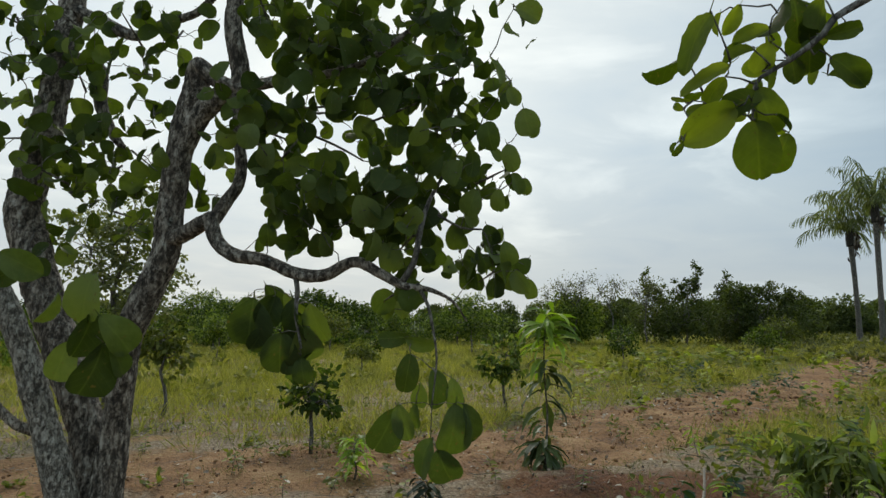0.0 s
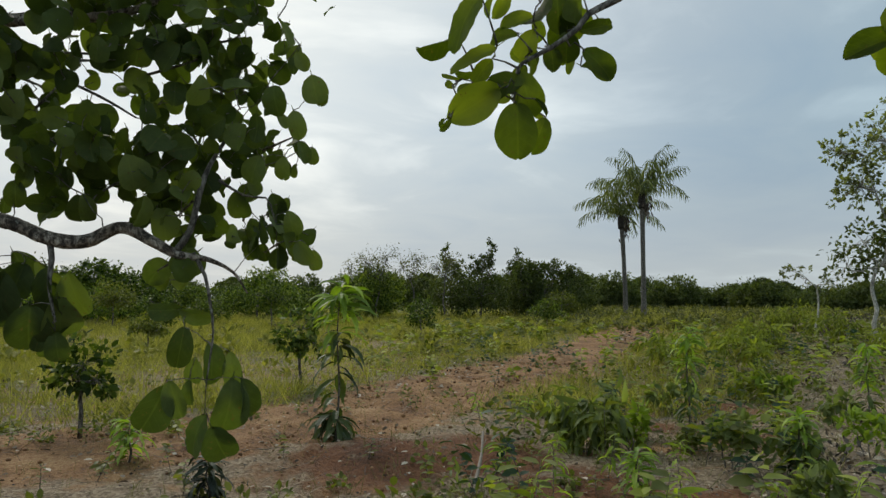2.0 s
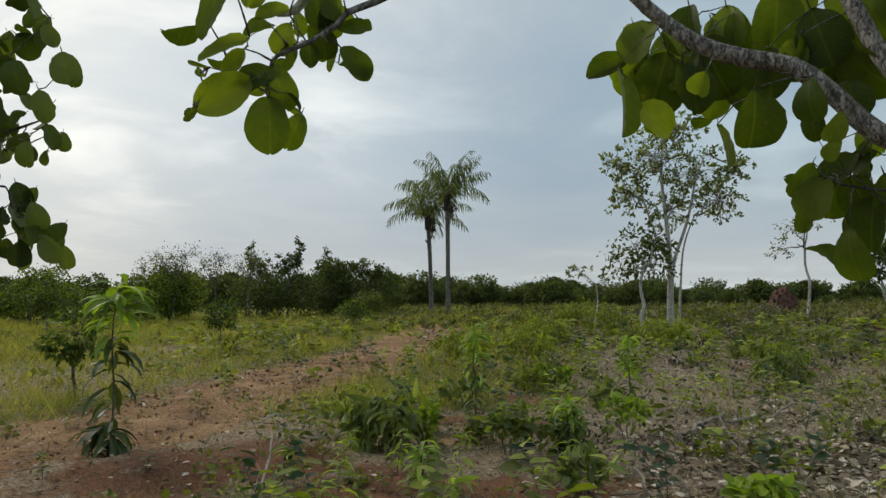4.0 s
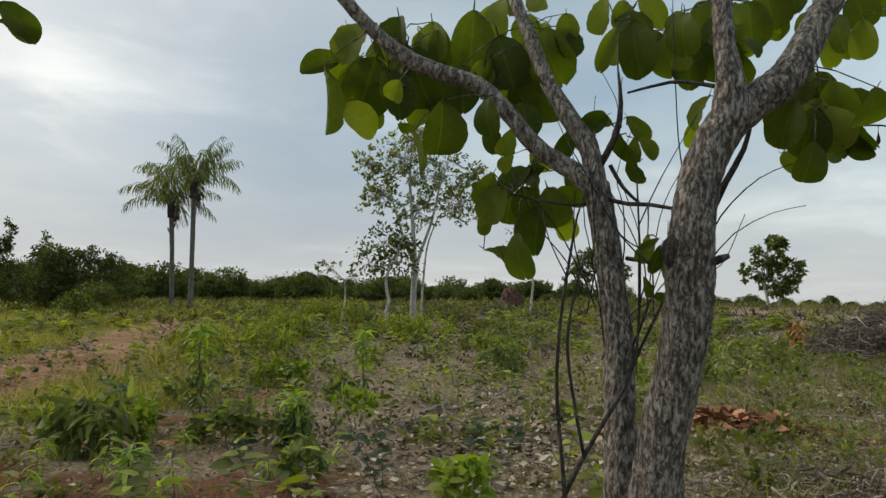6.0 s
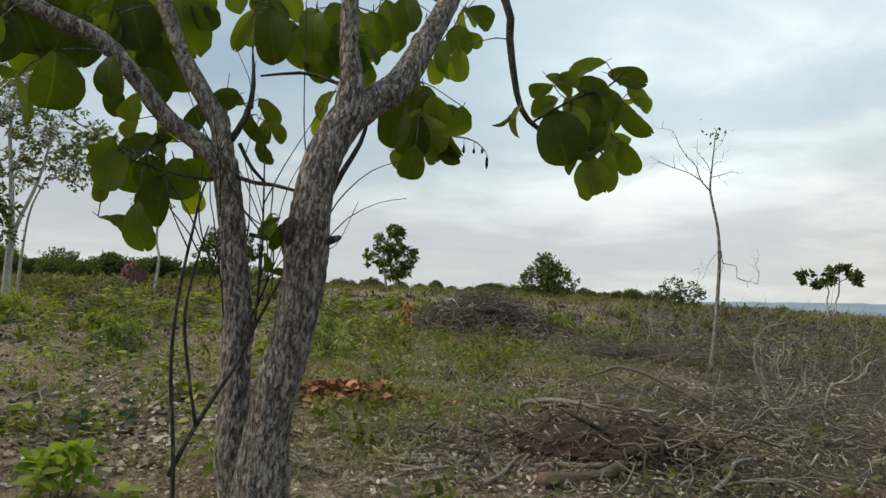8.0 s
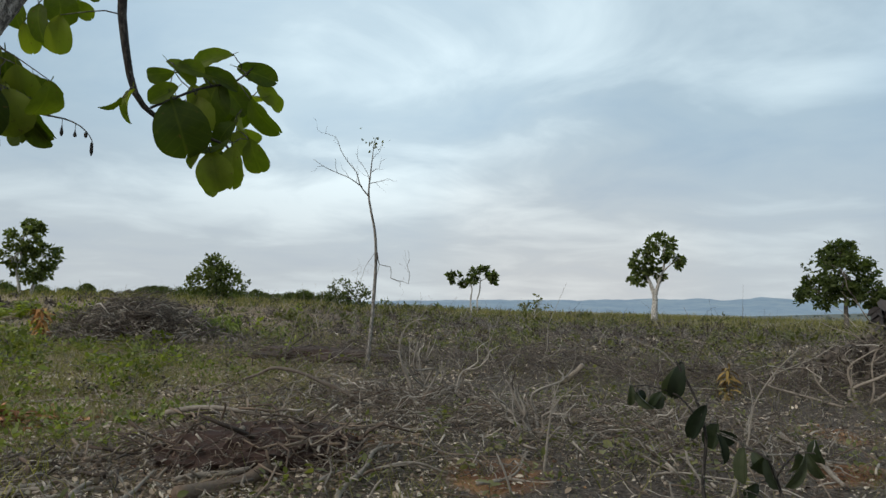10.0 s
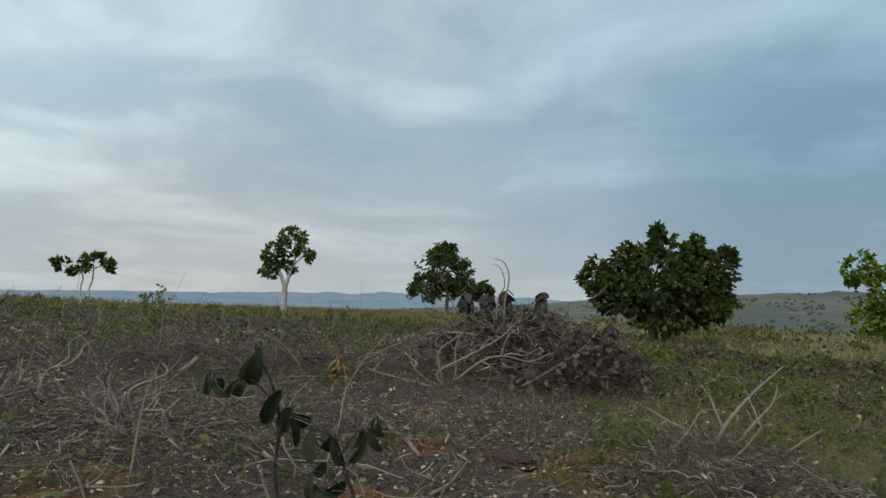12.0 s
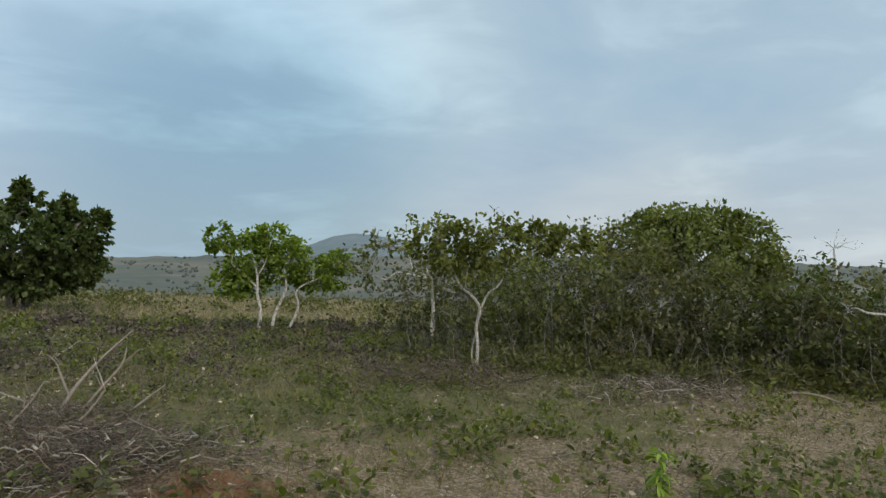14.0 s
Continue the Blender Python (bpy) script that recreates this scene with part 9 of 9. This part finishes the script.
def twig_scatter(number, r0, r1, az0, az1, keep, long, thick, mat, label, upright=0.2):
    x, y = field(number, r0, r1, az0, az1, keep)
    n = len(x)
    a = rng.random(n) * 6.28
    way = unit(np.stack([np.cos(a), np.sin(a), np.abs(rng.normal(size=n)) * upright], 1))
    length = long * (0.3 + 1.2 * rng.random(n) ** 2)
    mid = np.stack([x, y, land(x, y) + 0.02], 1)
    u = np.linspace(0, 1, 6)
    lines = mid[:, None] + way[:, None] * (u[None, :, None] * length[:, None, None])
    lines += rng.normal(size=(n, 1, 3)) * length[:, None, None] * 0.10 * np.sin(np.pi * u)[None, :, None]
    lines += rng.normal(size=(n, 1, 3)) * length[:, None, None] * 0.05 * np.sin(2 * np.pi * u)[None, :, None]
    lines[:, 1:5] += rng.normal(size=(n, 4, 3)) * length[:, None, None] * 0.012
    lines[:, :, 2] = np.maximum(lines[:, :, 2], land(lines[:, :, 0], lines[:, :, 1]) + 0.01)
    far = np.clip(np.hypot(x, y) / 9, 1, 2.2)
    lines, radii = forked(lines, thick * far[:, None] * (0.4 + rng.random(n) ** 2)[:, None] * np.linspace(1, 0.3, 6))
    heap = Heap()
    away = np.hypot(lines[:, 0, 0], lines[:, 0, 1])
    for pick, step in ((away <= 7.5, slice(None)), ((away > 7.5) & (away <= 14), [0, 2, 3, 5]), (away > 14, [0, 3, 5])):
        if pick.any():
            heap.add(*sticks(lines[pick][:, step], radii[pick][:, step], 4 if thick > 0.006 else 3))
    tagged(heap.mesh("fallen_twigs", mat), label, "twigs", kind="stuff")


def slash(x, y):
    az = np.degrees(np.arctan2(x, y)) % 360
    return smooth(84, 100, az) * smooth(165, 148, az) * (0.4 + 0.6 * patchy(x, y, 0.7, 1.1))


twig_scatter(9500, 3.2, 34, 84, 166, slash, 0.34, 0.0042, TWIG, "dry grey twigs strewn over the cleared ground", 0.35)
twig_scatter(10500, 3.2, 34, 84, 166, slash, 0.40, 0.0042, TWIG_DARK, "dark dry twigs strewn over the cleared ground", 0.5)
twig_scatter(9000, 8, 34, 84, 150, lambda x, y: slash(x, y), 0.45, 0.0042, TWIG_DARK, "grey-brown dry twigs covering the far clearing", 0.7)
twig_scatter(3500, 8, 34, 86, 150, lambda x, y: slash(x, y), 0.3, 0.0045, TWIG, "pale dry twigs covering the far clearing", 0.6)
twig_scatter(120, 7, 30, 88, 164, slash, 0.9, 0.009, TWIG, "long pale dry branches strewn over the cleared ground", 0.3)
twig_scatter(1500, 22, 44, 80, 145, lambda x, y: 0.4 + 0.6 * patchy(x, y, 0.7, 3.9), 0.8, 0.005, TWIG, "grey dry stalks along the crest of the clearing", 1.3)
twig_scatter(520, 13, 36, 90, 140, lambda x, y: 0.4 + 0.6 * patchy(x, y, 0.7, 2.9), 0.9, 0.006, TWIG_DARK, "upright dry stalks over the cleared ground", 1.8)
twig_scatter(60, 10, 24, 90, 132, lambda x, y: 0.7 + 0 * x, 1.5, 0.005, TWIG, "tall thin bare stalks standing over the clearing", 2.4)
twig_scatter(420, 6, 16, 94, 168, slash, 0.6, 0.005, TWIG, "upright pale dead shoots", 1.2)
twig_scatter(2600, 4, 26, 30, 90, lambda x, y: 0.3 + 0.5 * patchy(x, y, 0.8, 2.2), 0.5, 0.006, TWIG, "dry twigs among the weeds", 0.15)
twig_scatter(2600, 4, 16, 165, 230, lambda x, y: 0.4 + 0.5 * patchy(x, y, 0.8, 3.2), 0.25, 0.005, TWIG, "pale straw and short sticks in the sward", 0.1)
twig_scatter(2200, 4, 24, 160, 230, lambda x, y: 0.3 + 0.5 * patchy(x, y, 0.8, 3.2), 0.4, 0.006, TWIG, "dry twigs in the sward", 0.2)
twig_scatter(600, 13, 17.5, 182, 226, lambda x, y: 0.6 + 0 * x, 1.5, 0.006, BARK_STEM, "grey bare stems of the thicket", 5.0)
twig_scatter(220, 12.5, 15, 182, 226, lambda x, y: 0.6 + 0 * x, 1.1, 0.006, TWIG, "pale bare stems at the edge of the thicket", 2.5)
twig_scatter(3000, 9, 24, 156, 192, lambda x, y: 0.2 + 0.8 * patchy(x, y, 0.7, 4.6), 0.5, 0.005, TWIG_DARK, "dark dry twigs in the far sward", 0.7)
twig_scatter(500, 0.6, 4.2, 0, 360, lambda x, y: 0.5 + 0 * x, 0.3, 0.004, TWIG, "dry twigs under the trees", 0.1)
twig_scatter(700, 4, 14, -50, 40, lambda x, y: 0.6 + 0 * x, 0.3, 0.005, TWIG, "dry twigs on the bare soil", 0.1)

# sticks in the cut wood
fallen_branch([(9.81, -0.73, 0.22, 0.014), (9.55, -1.17, 0.42, 0.022), (9.36, -1.55, 0.31, 0.026), (9.07, -2.12, 0.08, 0.030), (8.79, -2.65, 0.02, 0.032), (8.55, -3.10, 0.06, 0.030)], "long dark branch arching over the cut wood", TWIG_DARK)
fallen_branch([(7.05, -0.01, 0.32, 0.024), (6.92, -0.40, 0.36, 0.021), (6.79, -0.82, 0.36, 0.018), (6.67, -1.21, 0.28, 0.014)], "pale crooked stick lying in the cut wood")
fallen_branch([(6.55, -0.07, 0.01, 0.020), (6.45, -0.31, 0.03, 0.024), (6.32, -0.66, 0.31, 0.020)], "pale crooked stick lying in the cut wood")
fallen_branch([(9.52, 1.94, 0.10, 0.012), (9.54, 1.65, 0.01, 0.011), (9.56, 1.41, 0.05, 0.010), (9.56, 1.11, 0.07, 0.009), (9.55, 0.72, 0.03, 0.008), (9.43, 0.04, 0.09, 0.007)], "thin pale dry branch lying on the ground")
fallen_branch([(11.76, 1.52, 0.05, 0.010), (10.53, 1.15, 0.06, 0.008), (9.30, 0.80, 0.06, 0.006)], "thin pale dry branch lying on the ground")
fallen_branch([(8.48, 1.37, 0.03, 0.016), (7.97, 1.01, 0.03, 0.010)], "pale crooked stick lying in the cut wood")
fallen_branch([(5.72, 0.91, 0.04, 0.022), (5.79, 0.76, 0.02, 0.018), (5.86, 0.62, 0.04, 0.013)], "pale crooked stick lying in the cut wood")
fallen_branch([(6.26, 1.05, 0.02, 0.018), (6.25, 0.91, 0.04, 0.014), (6.23, 0.76, 0.03, 0.011)], "pale crooked stick lying in the cut wood")
fallen_branch([(5.74, -0.17, 0.06, 0.022), (5.84, -0.43, 0.05, 0.026), (5.92, -0.71, 0.08, 0.018)], "pale crooked stick lying in the cut wood")
fallen_branch([(5.33, -0.22, 0.06, 0.050), (5.65, -0.53, 0.01, 0.055), (5.97, -0.84, 0.08, 0.040)], "thick red-brown root in the heap of cut wood", TWIG_BROWN)
fallen_branch([(6.71, -0.30, 0.14, 0.040), (6.65, -0.47, 0.19, 0.050), (6.58, -0.67, 0.27, 0.030)], "thick red-brown root in the heap of cut wood", TWIG_BROWN)
fallen_branch([(7.34, -1.54, 0.01, 0.014), (7.26, -1.69, 0.07, 0.011), (7.15, -1.87, 0.16, 0.008)], "pale crooked stick lying in the cut wood")
fallen_branch([(5.42, -1.14, 0.06, 0.013), (5.96, -1.44, 0.04, 0.010), (6.45, -1.85, 0.09, 0.008)], "pale crooked stick lying in the cut wood")
fallen_branch([(5.10, -1.24, 0.03, 0.024), (5.62, -1.49, 0.07, 0.020), (6.12, -1.76, 0.12, 0.016), (6.64, -2.01, 0.03, 0.010)], "pale crooked stick lying in the cut wood")
fallen_branch([(5.64, -1.42, 0.01, 0.016), (5.63, -1.64, 0.08, 0.014), (5.63, -1.84, 0.17, 0.013), (5.63, -2.05, 0.09, 0.011), (5.67, -2.21, 0.01, 0.010)], "pale crooked stick lying in the cut wood")
fallen_branch([(5.25, -1.21, 0.01, 0.0079), (5.24, -1.21, 0.14, 0.0066), (5.24, -1.20, 0.28, 0.0046)], "dry grey stick standing out of the cut twigs", TWIG)
fallen_branch([(5.14, -1.46, 0.01, 0.0119), (5.12, -1.48, 0.08, 0.0092), (5.08, -1.54, 0.16, 0.0073)], "dry grey stick standing out of the cut twigs", TWIG)
fallen_branch([(8.93, -2.82, 0.01, 0.020), (8.93, -2.78, 0.31, 0.017), (8.98, -2.66, 0.54, 0.015), (8.99, -2.61, 0.76, 0.012), (8.90, -2.73, 1.01, 0.009), (8.79, -2.93, 1.09, 0.006)], "thin pale bent shoot rising from the cut twigs", TWIG)
fallen_branch([(9.00, -2.70, 0.10, 0.016), (9.73, -3.17, 0.02, 0.014), (10.33, -3.86, 0.04, 0.012), (10.82, -4.78, 0.12, 0.010)], "pale crooked stick lying in the cut wood")
fallen_branch([(10.04, -3.26, 0.01, 0.0079), (9.99, -3.33, 0.11, 0.0066), (9.96, -3.36, 0.21, 0.0046)], "dry grey stick standing out of the cut twigs", TWIG)
fallen_branch([(12.38, -5.40, 0.01, 0.014), (12.43, -5.28, 0.28, 0.012), (12.51, -5.09, 0.52, 0.009), (12.68, -4.77, 0.61, 0.006)], "thin pale bent shoot rising from the cut twigs", TWIG)
fallen_branch([(12.15, -5.07, 0.01, 0.0086), (12.08, -5.13, 0.64, 0.0073), (12.00, -5.22, 1.05, 0.0040)], "dry grey stick standing out of the cut twigs", TWIG)
fallen_branch([(11.54, -4.53, 0.01, 0.0079), (11.60, -4.39, 0.16, 0.0066), (11.70, -4.17, 0.36, 0.0046)], "dry grey stick standing out of the cut twigs", TWIG)
fallen_branch([(8.50, -3.62, 0.01, 0.0106), (8.39, -3.81, 0.19, 0.0086), (8.31, -3.92, 0.43, 0.0059)], "dry grey stick standing out of the cut twigs", TWIG)
fallen_branch([(8.35, -2.15, 0.05, 0.014), (8.23, -2.76, 0.04, 0.011), (8.05, -3.46, 0.07, 0.008)], "pale crooked stick lying in the cut wood")
fallen_branch([(8.23, -2.96, 0.04, 0.011), (7.58, -3.20, 0.02, 0.009), (6.94, -3.43, 0.06, 0.007)], "thin pale dry branch lying on the ground")
fallen_branch([(5.10, -2.52, 0.01, 0.0106), (5.11, -2.47, 0.15, 0.0086), (5.13, -2.41, 0.31, 0.0066)], "dry grey stick standing out of the cut twigs", TWIG)
fallen_branch([(5.42, -2.93, 0.01, 0.0132), (5.40, -2.94, 0.18, 0.0119), (5.39, -2.94, 0.35, 0.0092), (5.35, -2.98, 0.65, 0.0053), (5.29, -3.05, 0.89, 0.0026)], "dry grey stick standing out of the cut twigs", TWIG)
fallen_branch([(5.45, -2.64, 0.03, 0.013), (5.33, -2.80, 0.02, 0.010), (5.22, -2.94, 0.03, 0.008)], "pale crooked stick lying in the cut wood")
fallen_branch([(7.52, -4.46, 0.05, 0.016), (8.15, -5.21, 0.07, 0.014), (8.69, -6.11, 0.11, 0.012), (9.16, -7.16, 0.05, 0.010)], "pale crooked stick lying in the cut wood")
fallen_branch([(6.77, -4.05, 0.05, 0.014), (6.72, -4.54, 0.03, 0.011), (6.70, -4.98, 0.07, 0.008)], "pale crooked stick lying in the cut wood")
fallen_branch([(6.98, -5.18, 0.01, 0.0086), (6.85, -5.40, 0.27, 0.0073), (6.79, -5.49, 0.41, 0.0046)], "dry grey stick standing out of the cut twigs", TWIG)
fallen_branch([(6.59, -4.16, 0.05, 0.012), (6.05, -4.45, 0.03, 0.010), (5.58, -4.60, 0.07, 0.007)], "thin pale dry branch lying on the ground")
fallen_branch([(6.28, -6.08, 0.04, 0.024), (5.41, -5.59, 0.07, 0.024), (4.56, -5.04, 0.06, 0.018)], "pale crooked stick lying in the cut wood")
fallen_branch([(4.33, -3.40, 0.01, 0.0119), (4.34, -3.37, 0.10, 0.0092), (4.35, -3.33, 0.23, 0.0073)], "dry grey stick standing out of the cut twigs", TWIG)
fallen_branch([(3.82, -4.41, 0.04, 0.015), (3.96, -4.82, 0.04, 0.012), (4.13, -5.18, 0.06, 0.009)], "pale crooked stick lying in the cut wood")
fallen_branch([(5.51, -5.89, 0.01, 0.0079), (5.48, -5.94, 0.16, 0.0066), (5.45, -5.97, 0.28, 0.0046)], "dry grey stick standing out of the cut twigs", TWIG)
fallen_branch([(4.51, -3.95, 0.01, 0.0132), (4.48, -3.98, 0.19, 0.0119), (4.45, -4.01, 0.35, 0.0099), (4.41, -4.05, 0.62, 0.0073), (4.33, -4.16, 0.92, 0.0053), (4.23, -4.31, 1.15, 0.0026)], "dry grey stick standing out of the cut twigs", TWIG)
fallen_branch([(6.06, -5.77, 0.04, 0.014), (6.32, -6.17, 0.04, 0.011), (6.56, -6.62, 0.06, 0.008)], "pale crooked stick lying in the cut wood")
fallen_branch([(9.99, -7.71, 0.01, 0.014), (10.03, -7.59, 0.34, 0.012), (10.12, -7.38, 0.58, 0.009), (10.26, -7.11, 0.68, 0.006)], "thin pale bent shoot rising from the cut twigs", TWIG)
fallen_branch([(8.49, -6.02, 0.01, 0.0079), (8.49, -5.99, 0.17, 0.0066), (8.64, -5.67, 0.49, 0.0040)], "dry grey stick standing out of the cut twigs", TWIG)
fallen_branch([(7.03, -4.82, 0.04, 0.014), (6.13, -4.55, 0.05, 0.011), (5.31, -4.20, 0.07, 0.008)], "pale crooked stick lying in the cut wood")
fallen_branch([(8.12, -4.12, 0.03, 0.016), (8.90, -4.66, 0.07, 0.013), (9.60, -5.28, 0.05, 0.010)], "pale crooked stick lying in the cut wood")
fallen_branch([(10.41, -5.47, 0.01, 0.0145), (10.45, -5.41, 0.14, 0.0119), (10.47, -5.37, 0.28, 0.0086)], "dry grey stick standing out of the cut twigs", TWIG)
fallen_branch([(10.80, -5.92, 0.01, 0.045), (10.67, -6.02, 0.17, 0.050), (10.55, -6.12, 0.33, 0.040)], "short pale stump among the cut twigs")
fallen_branch([(7.02, -5.41, 0.04, 0.014), (6.39, -5.09, 0.04, 0.011), (5.76, -4.75, 0.05, 0.008)], "pale crooked stick lying in the cut wood")
fallen_branch([(6.77, -4.23, 0.03, 0.011), (5.83, -4.06, 0.04, 0.009), (4.90, -3.88, 0.05, 0.007)], "thin pale dry branch lying on the ground")
fallen_branch([(5.20, -2.29, 0.08, 0.014), (5.40, -2.59, 0.04, 0.012), (5.67, -2.83, 0.06, 0.010), (5.97, -3.04, 0.09, 0.008)], "pale crooked stick lying in the cut wood")
fallen_branch([(4.74, -3.87, 0.01, 0.0132), (4.75, -3.83, 0.16, 0.0106), (4.79, -3.79, 0.31, 0.0079)], "dry grey stick standing out of the cut twigs", TWIG)
fallen_branch([(11.59, -5.88, 0.07, 0.014), (9.91, -5.81, 0.01, 0.012), (8.31, -5.65, 0.05, 0.010), (7.06, -5.15, 0.10, 0.008)], "dark dry branch lying in the cut wood", TWIG_DARK)
fallen_branch([(9.08, -4.84, 0.02, 0.012), (8.47, -4.87, 0.05, 0.010), (7.83, -4.93, 0.05, 0.007)], "thin pale dry branch lying on the ground")
fallen_branch([(2.81, -6.51, 0.01, 0.0145), (2.82, -6.49, 0.07, 0.0119), (2.87, -6.44, 0.16, 0.0086)], "dry grey stick standing out of the cut twigs", TWIG)
fallen_branch([(2.15, -6.44, 0.01, 0.014), (2.25, -7.09, 0.07, 0.012), (2.32, -7.76, 0.07, 0.010), (2.36, -8.47, 0.01, 0.008)], "thin pale dry branch lying on the ground")
fallen_branch([(5.85, 4.74, 0.02, 0.022), (6.68, 5.14, 0.06, 0.024), (7.54, 5.49, 0.03, 0.020)], "pale dry stick lying in the leaf litter")
fallen_branch([(6.93, 4.98, 0.10, 0.018), (7.39, 5.08, 0.04, 0.020), (7.88, 5.11, 0.01, 0.018), (8.38, 5.11, 0.12, 0.012)], "pale dry stick lying in the leaf litter")
fallen_branch([(4.60, 4.13, 0.07, 0.012), (4.33, 3.74, 0.01, 0.014), (4.05, 3.36, 0.02, 0.016), (3.80, 2.91, 0.08, 0.014)], "pale dry stick lying in the leaf litter")
fallen_branch([(7.37, 5.39, 0.05, 0.010), (6.56, 4.76, 0.01, 0.008), (5.79, 4.02, 0.08, 0.006)], "thin dry branch lying in the leaf litter")
fallen_branch([(5.78, 1.76, 0.04, 0.018), (5.87, 1.54, 0.03, 0.014), (5.96, 1.29, 0.05, 0.011)], "pale dry stick lying in the leaf litter")
fallen_branch([(5.67, 1.72, 0.02, 0.014), (5.71, 1.55, 0.03, 0.011), (5.75, 1.39, 0.03, 0.008)], "pale dry stick lying in the leaf litter")
fallen_branch([(5.49, 1.59, 0.02, 0.026), (5.36, 1.42, 0.03, 0.021), (5.23, 1.27, 0.04, 0.016)], "pale dry stick lying in the leaf litter")
fallen_branch([(5.72, 1.01, 0.03, 0.020), (5.65, 0.81, 0.03, 0.016), (5.60, 0.58, 0.05, 0.012)], "pale dry stick lying in the leaf litter")
fallen_branch([(5.96, 1.08, 0.04, 0.016), (6.00, 0.93, 0.02, 0.013), (6.05, 0.77, 0.04, 0.010)], "pale dry stick lying in the leaf litter")
fallen_branch([(5.32, 0.80, 0.04, 0.016), (5.45, 0.57, 0.03, 0.013), (5.60, 0.32, 0.04, 0.010)], "pale dry stick lying in the leaf litter")
fallen_branch([(5.14, 0.99, 0.03, 0.020), (5.06, 0.88, 0.03, 0.016), (4.98, 0.76, 0.04, 0.012)], "pale dry stick lying in the leaf litter")
fallen_branch([(5.21, 0.63, 0.02, 0.018), (5.26, 0.45, 0.05, 0.014), (5.31, 0.27, 0.03, 0.011)], "pale dry stick lying in the leaf litter")
fallen_branch([(5.41, 0.45, 0.04, 0.018), (5.76, 0.36, 0.03, 0.014), (6.12, 0.24, 0.05, 0.011)], "pale dry stick lying in the leaf litter")
fallen_branch([(5.16, 0.17, 0.05, 0.018), (5.60, 0.06, 0.05, 0.014), (6.03, -0.02, 0.06, 0.011)], "pale dry stick lying in the leaf litter")
fallen_branch([(5.51, 0.89, 0.03, 0.012), (5.45, 0.72, 0.04, 0.010), (5.37, 0.61, 0.03, 0.007)], "thin dry branch lying in the leaf litter")
fallen_branch([(6.01, 0.49, 0.03, 0.014), (5.95, 0.33, 0.04, 0.011), (5.89, 0.17, 0.04, 0.008)], "pale dry stick lying in the leaf litter")
for k in range(16):
    az, r = math.radians(92 + 44 * rng.random()), 6.0 + 4.5 * rng.random()
    x, y = r * math.sin(az), r * math.cos(az)
    a, long = 6.28 * rng.random(), 0.35 + 0.45 * rng.random()
    bend, lift, girth = 0.2 * rng.normal(), 0.18 * rng.random(), 0.008 + 0.009 * rng.random()
    c, s = math.cos(a) * long, math.sin(a) * long
    fallen_branch([(x - c, y - s, 0.03, girth), (x - c * 0.3 - s * bend, y - s * 0.3 + c * bend, 0.04 + lift * 0.5, girth), (x + c, y + s, 0.04 + lift, girth * 0.45)], "crooked grey-brown stick in the cut wood", TWIG if k % 3 else TWIG_BROWN, sides=6)
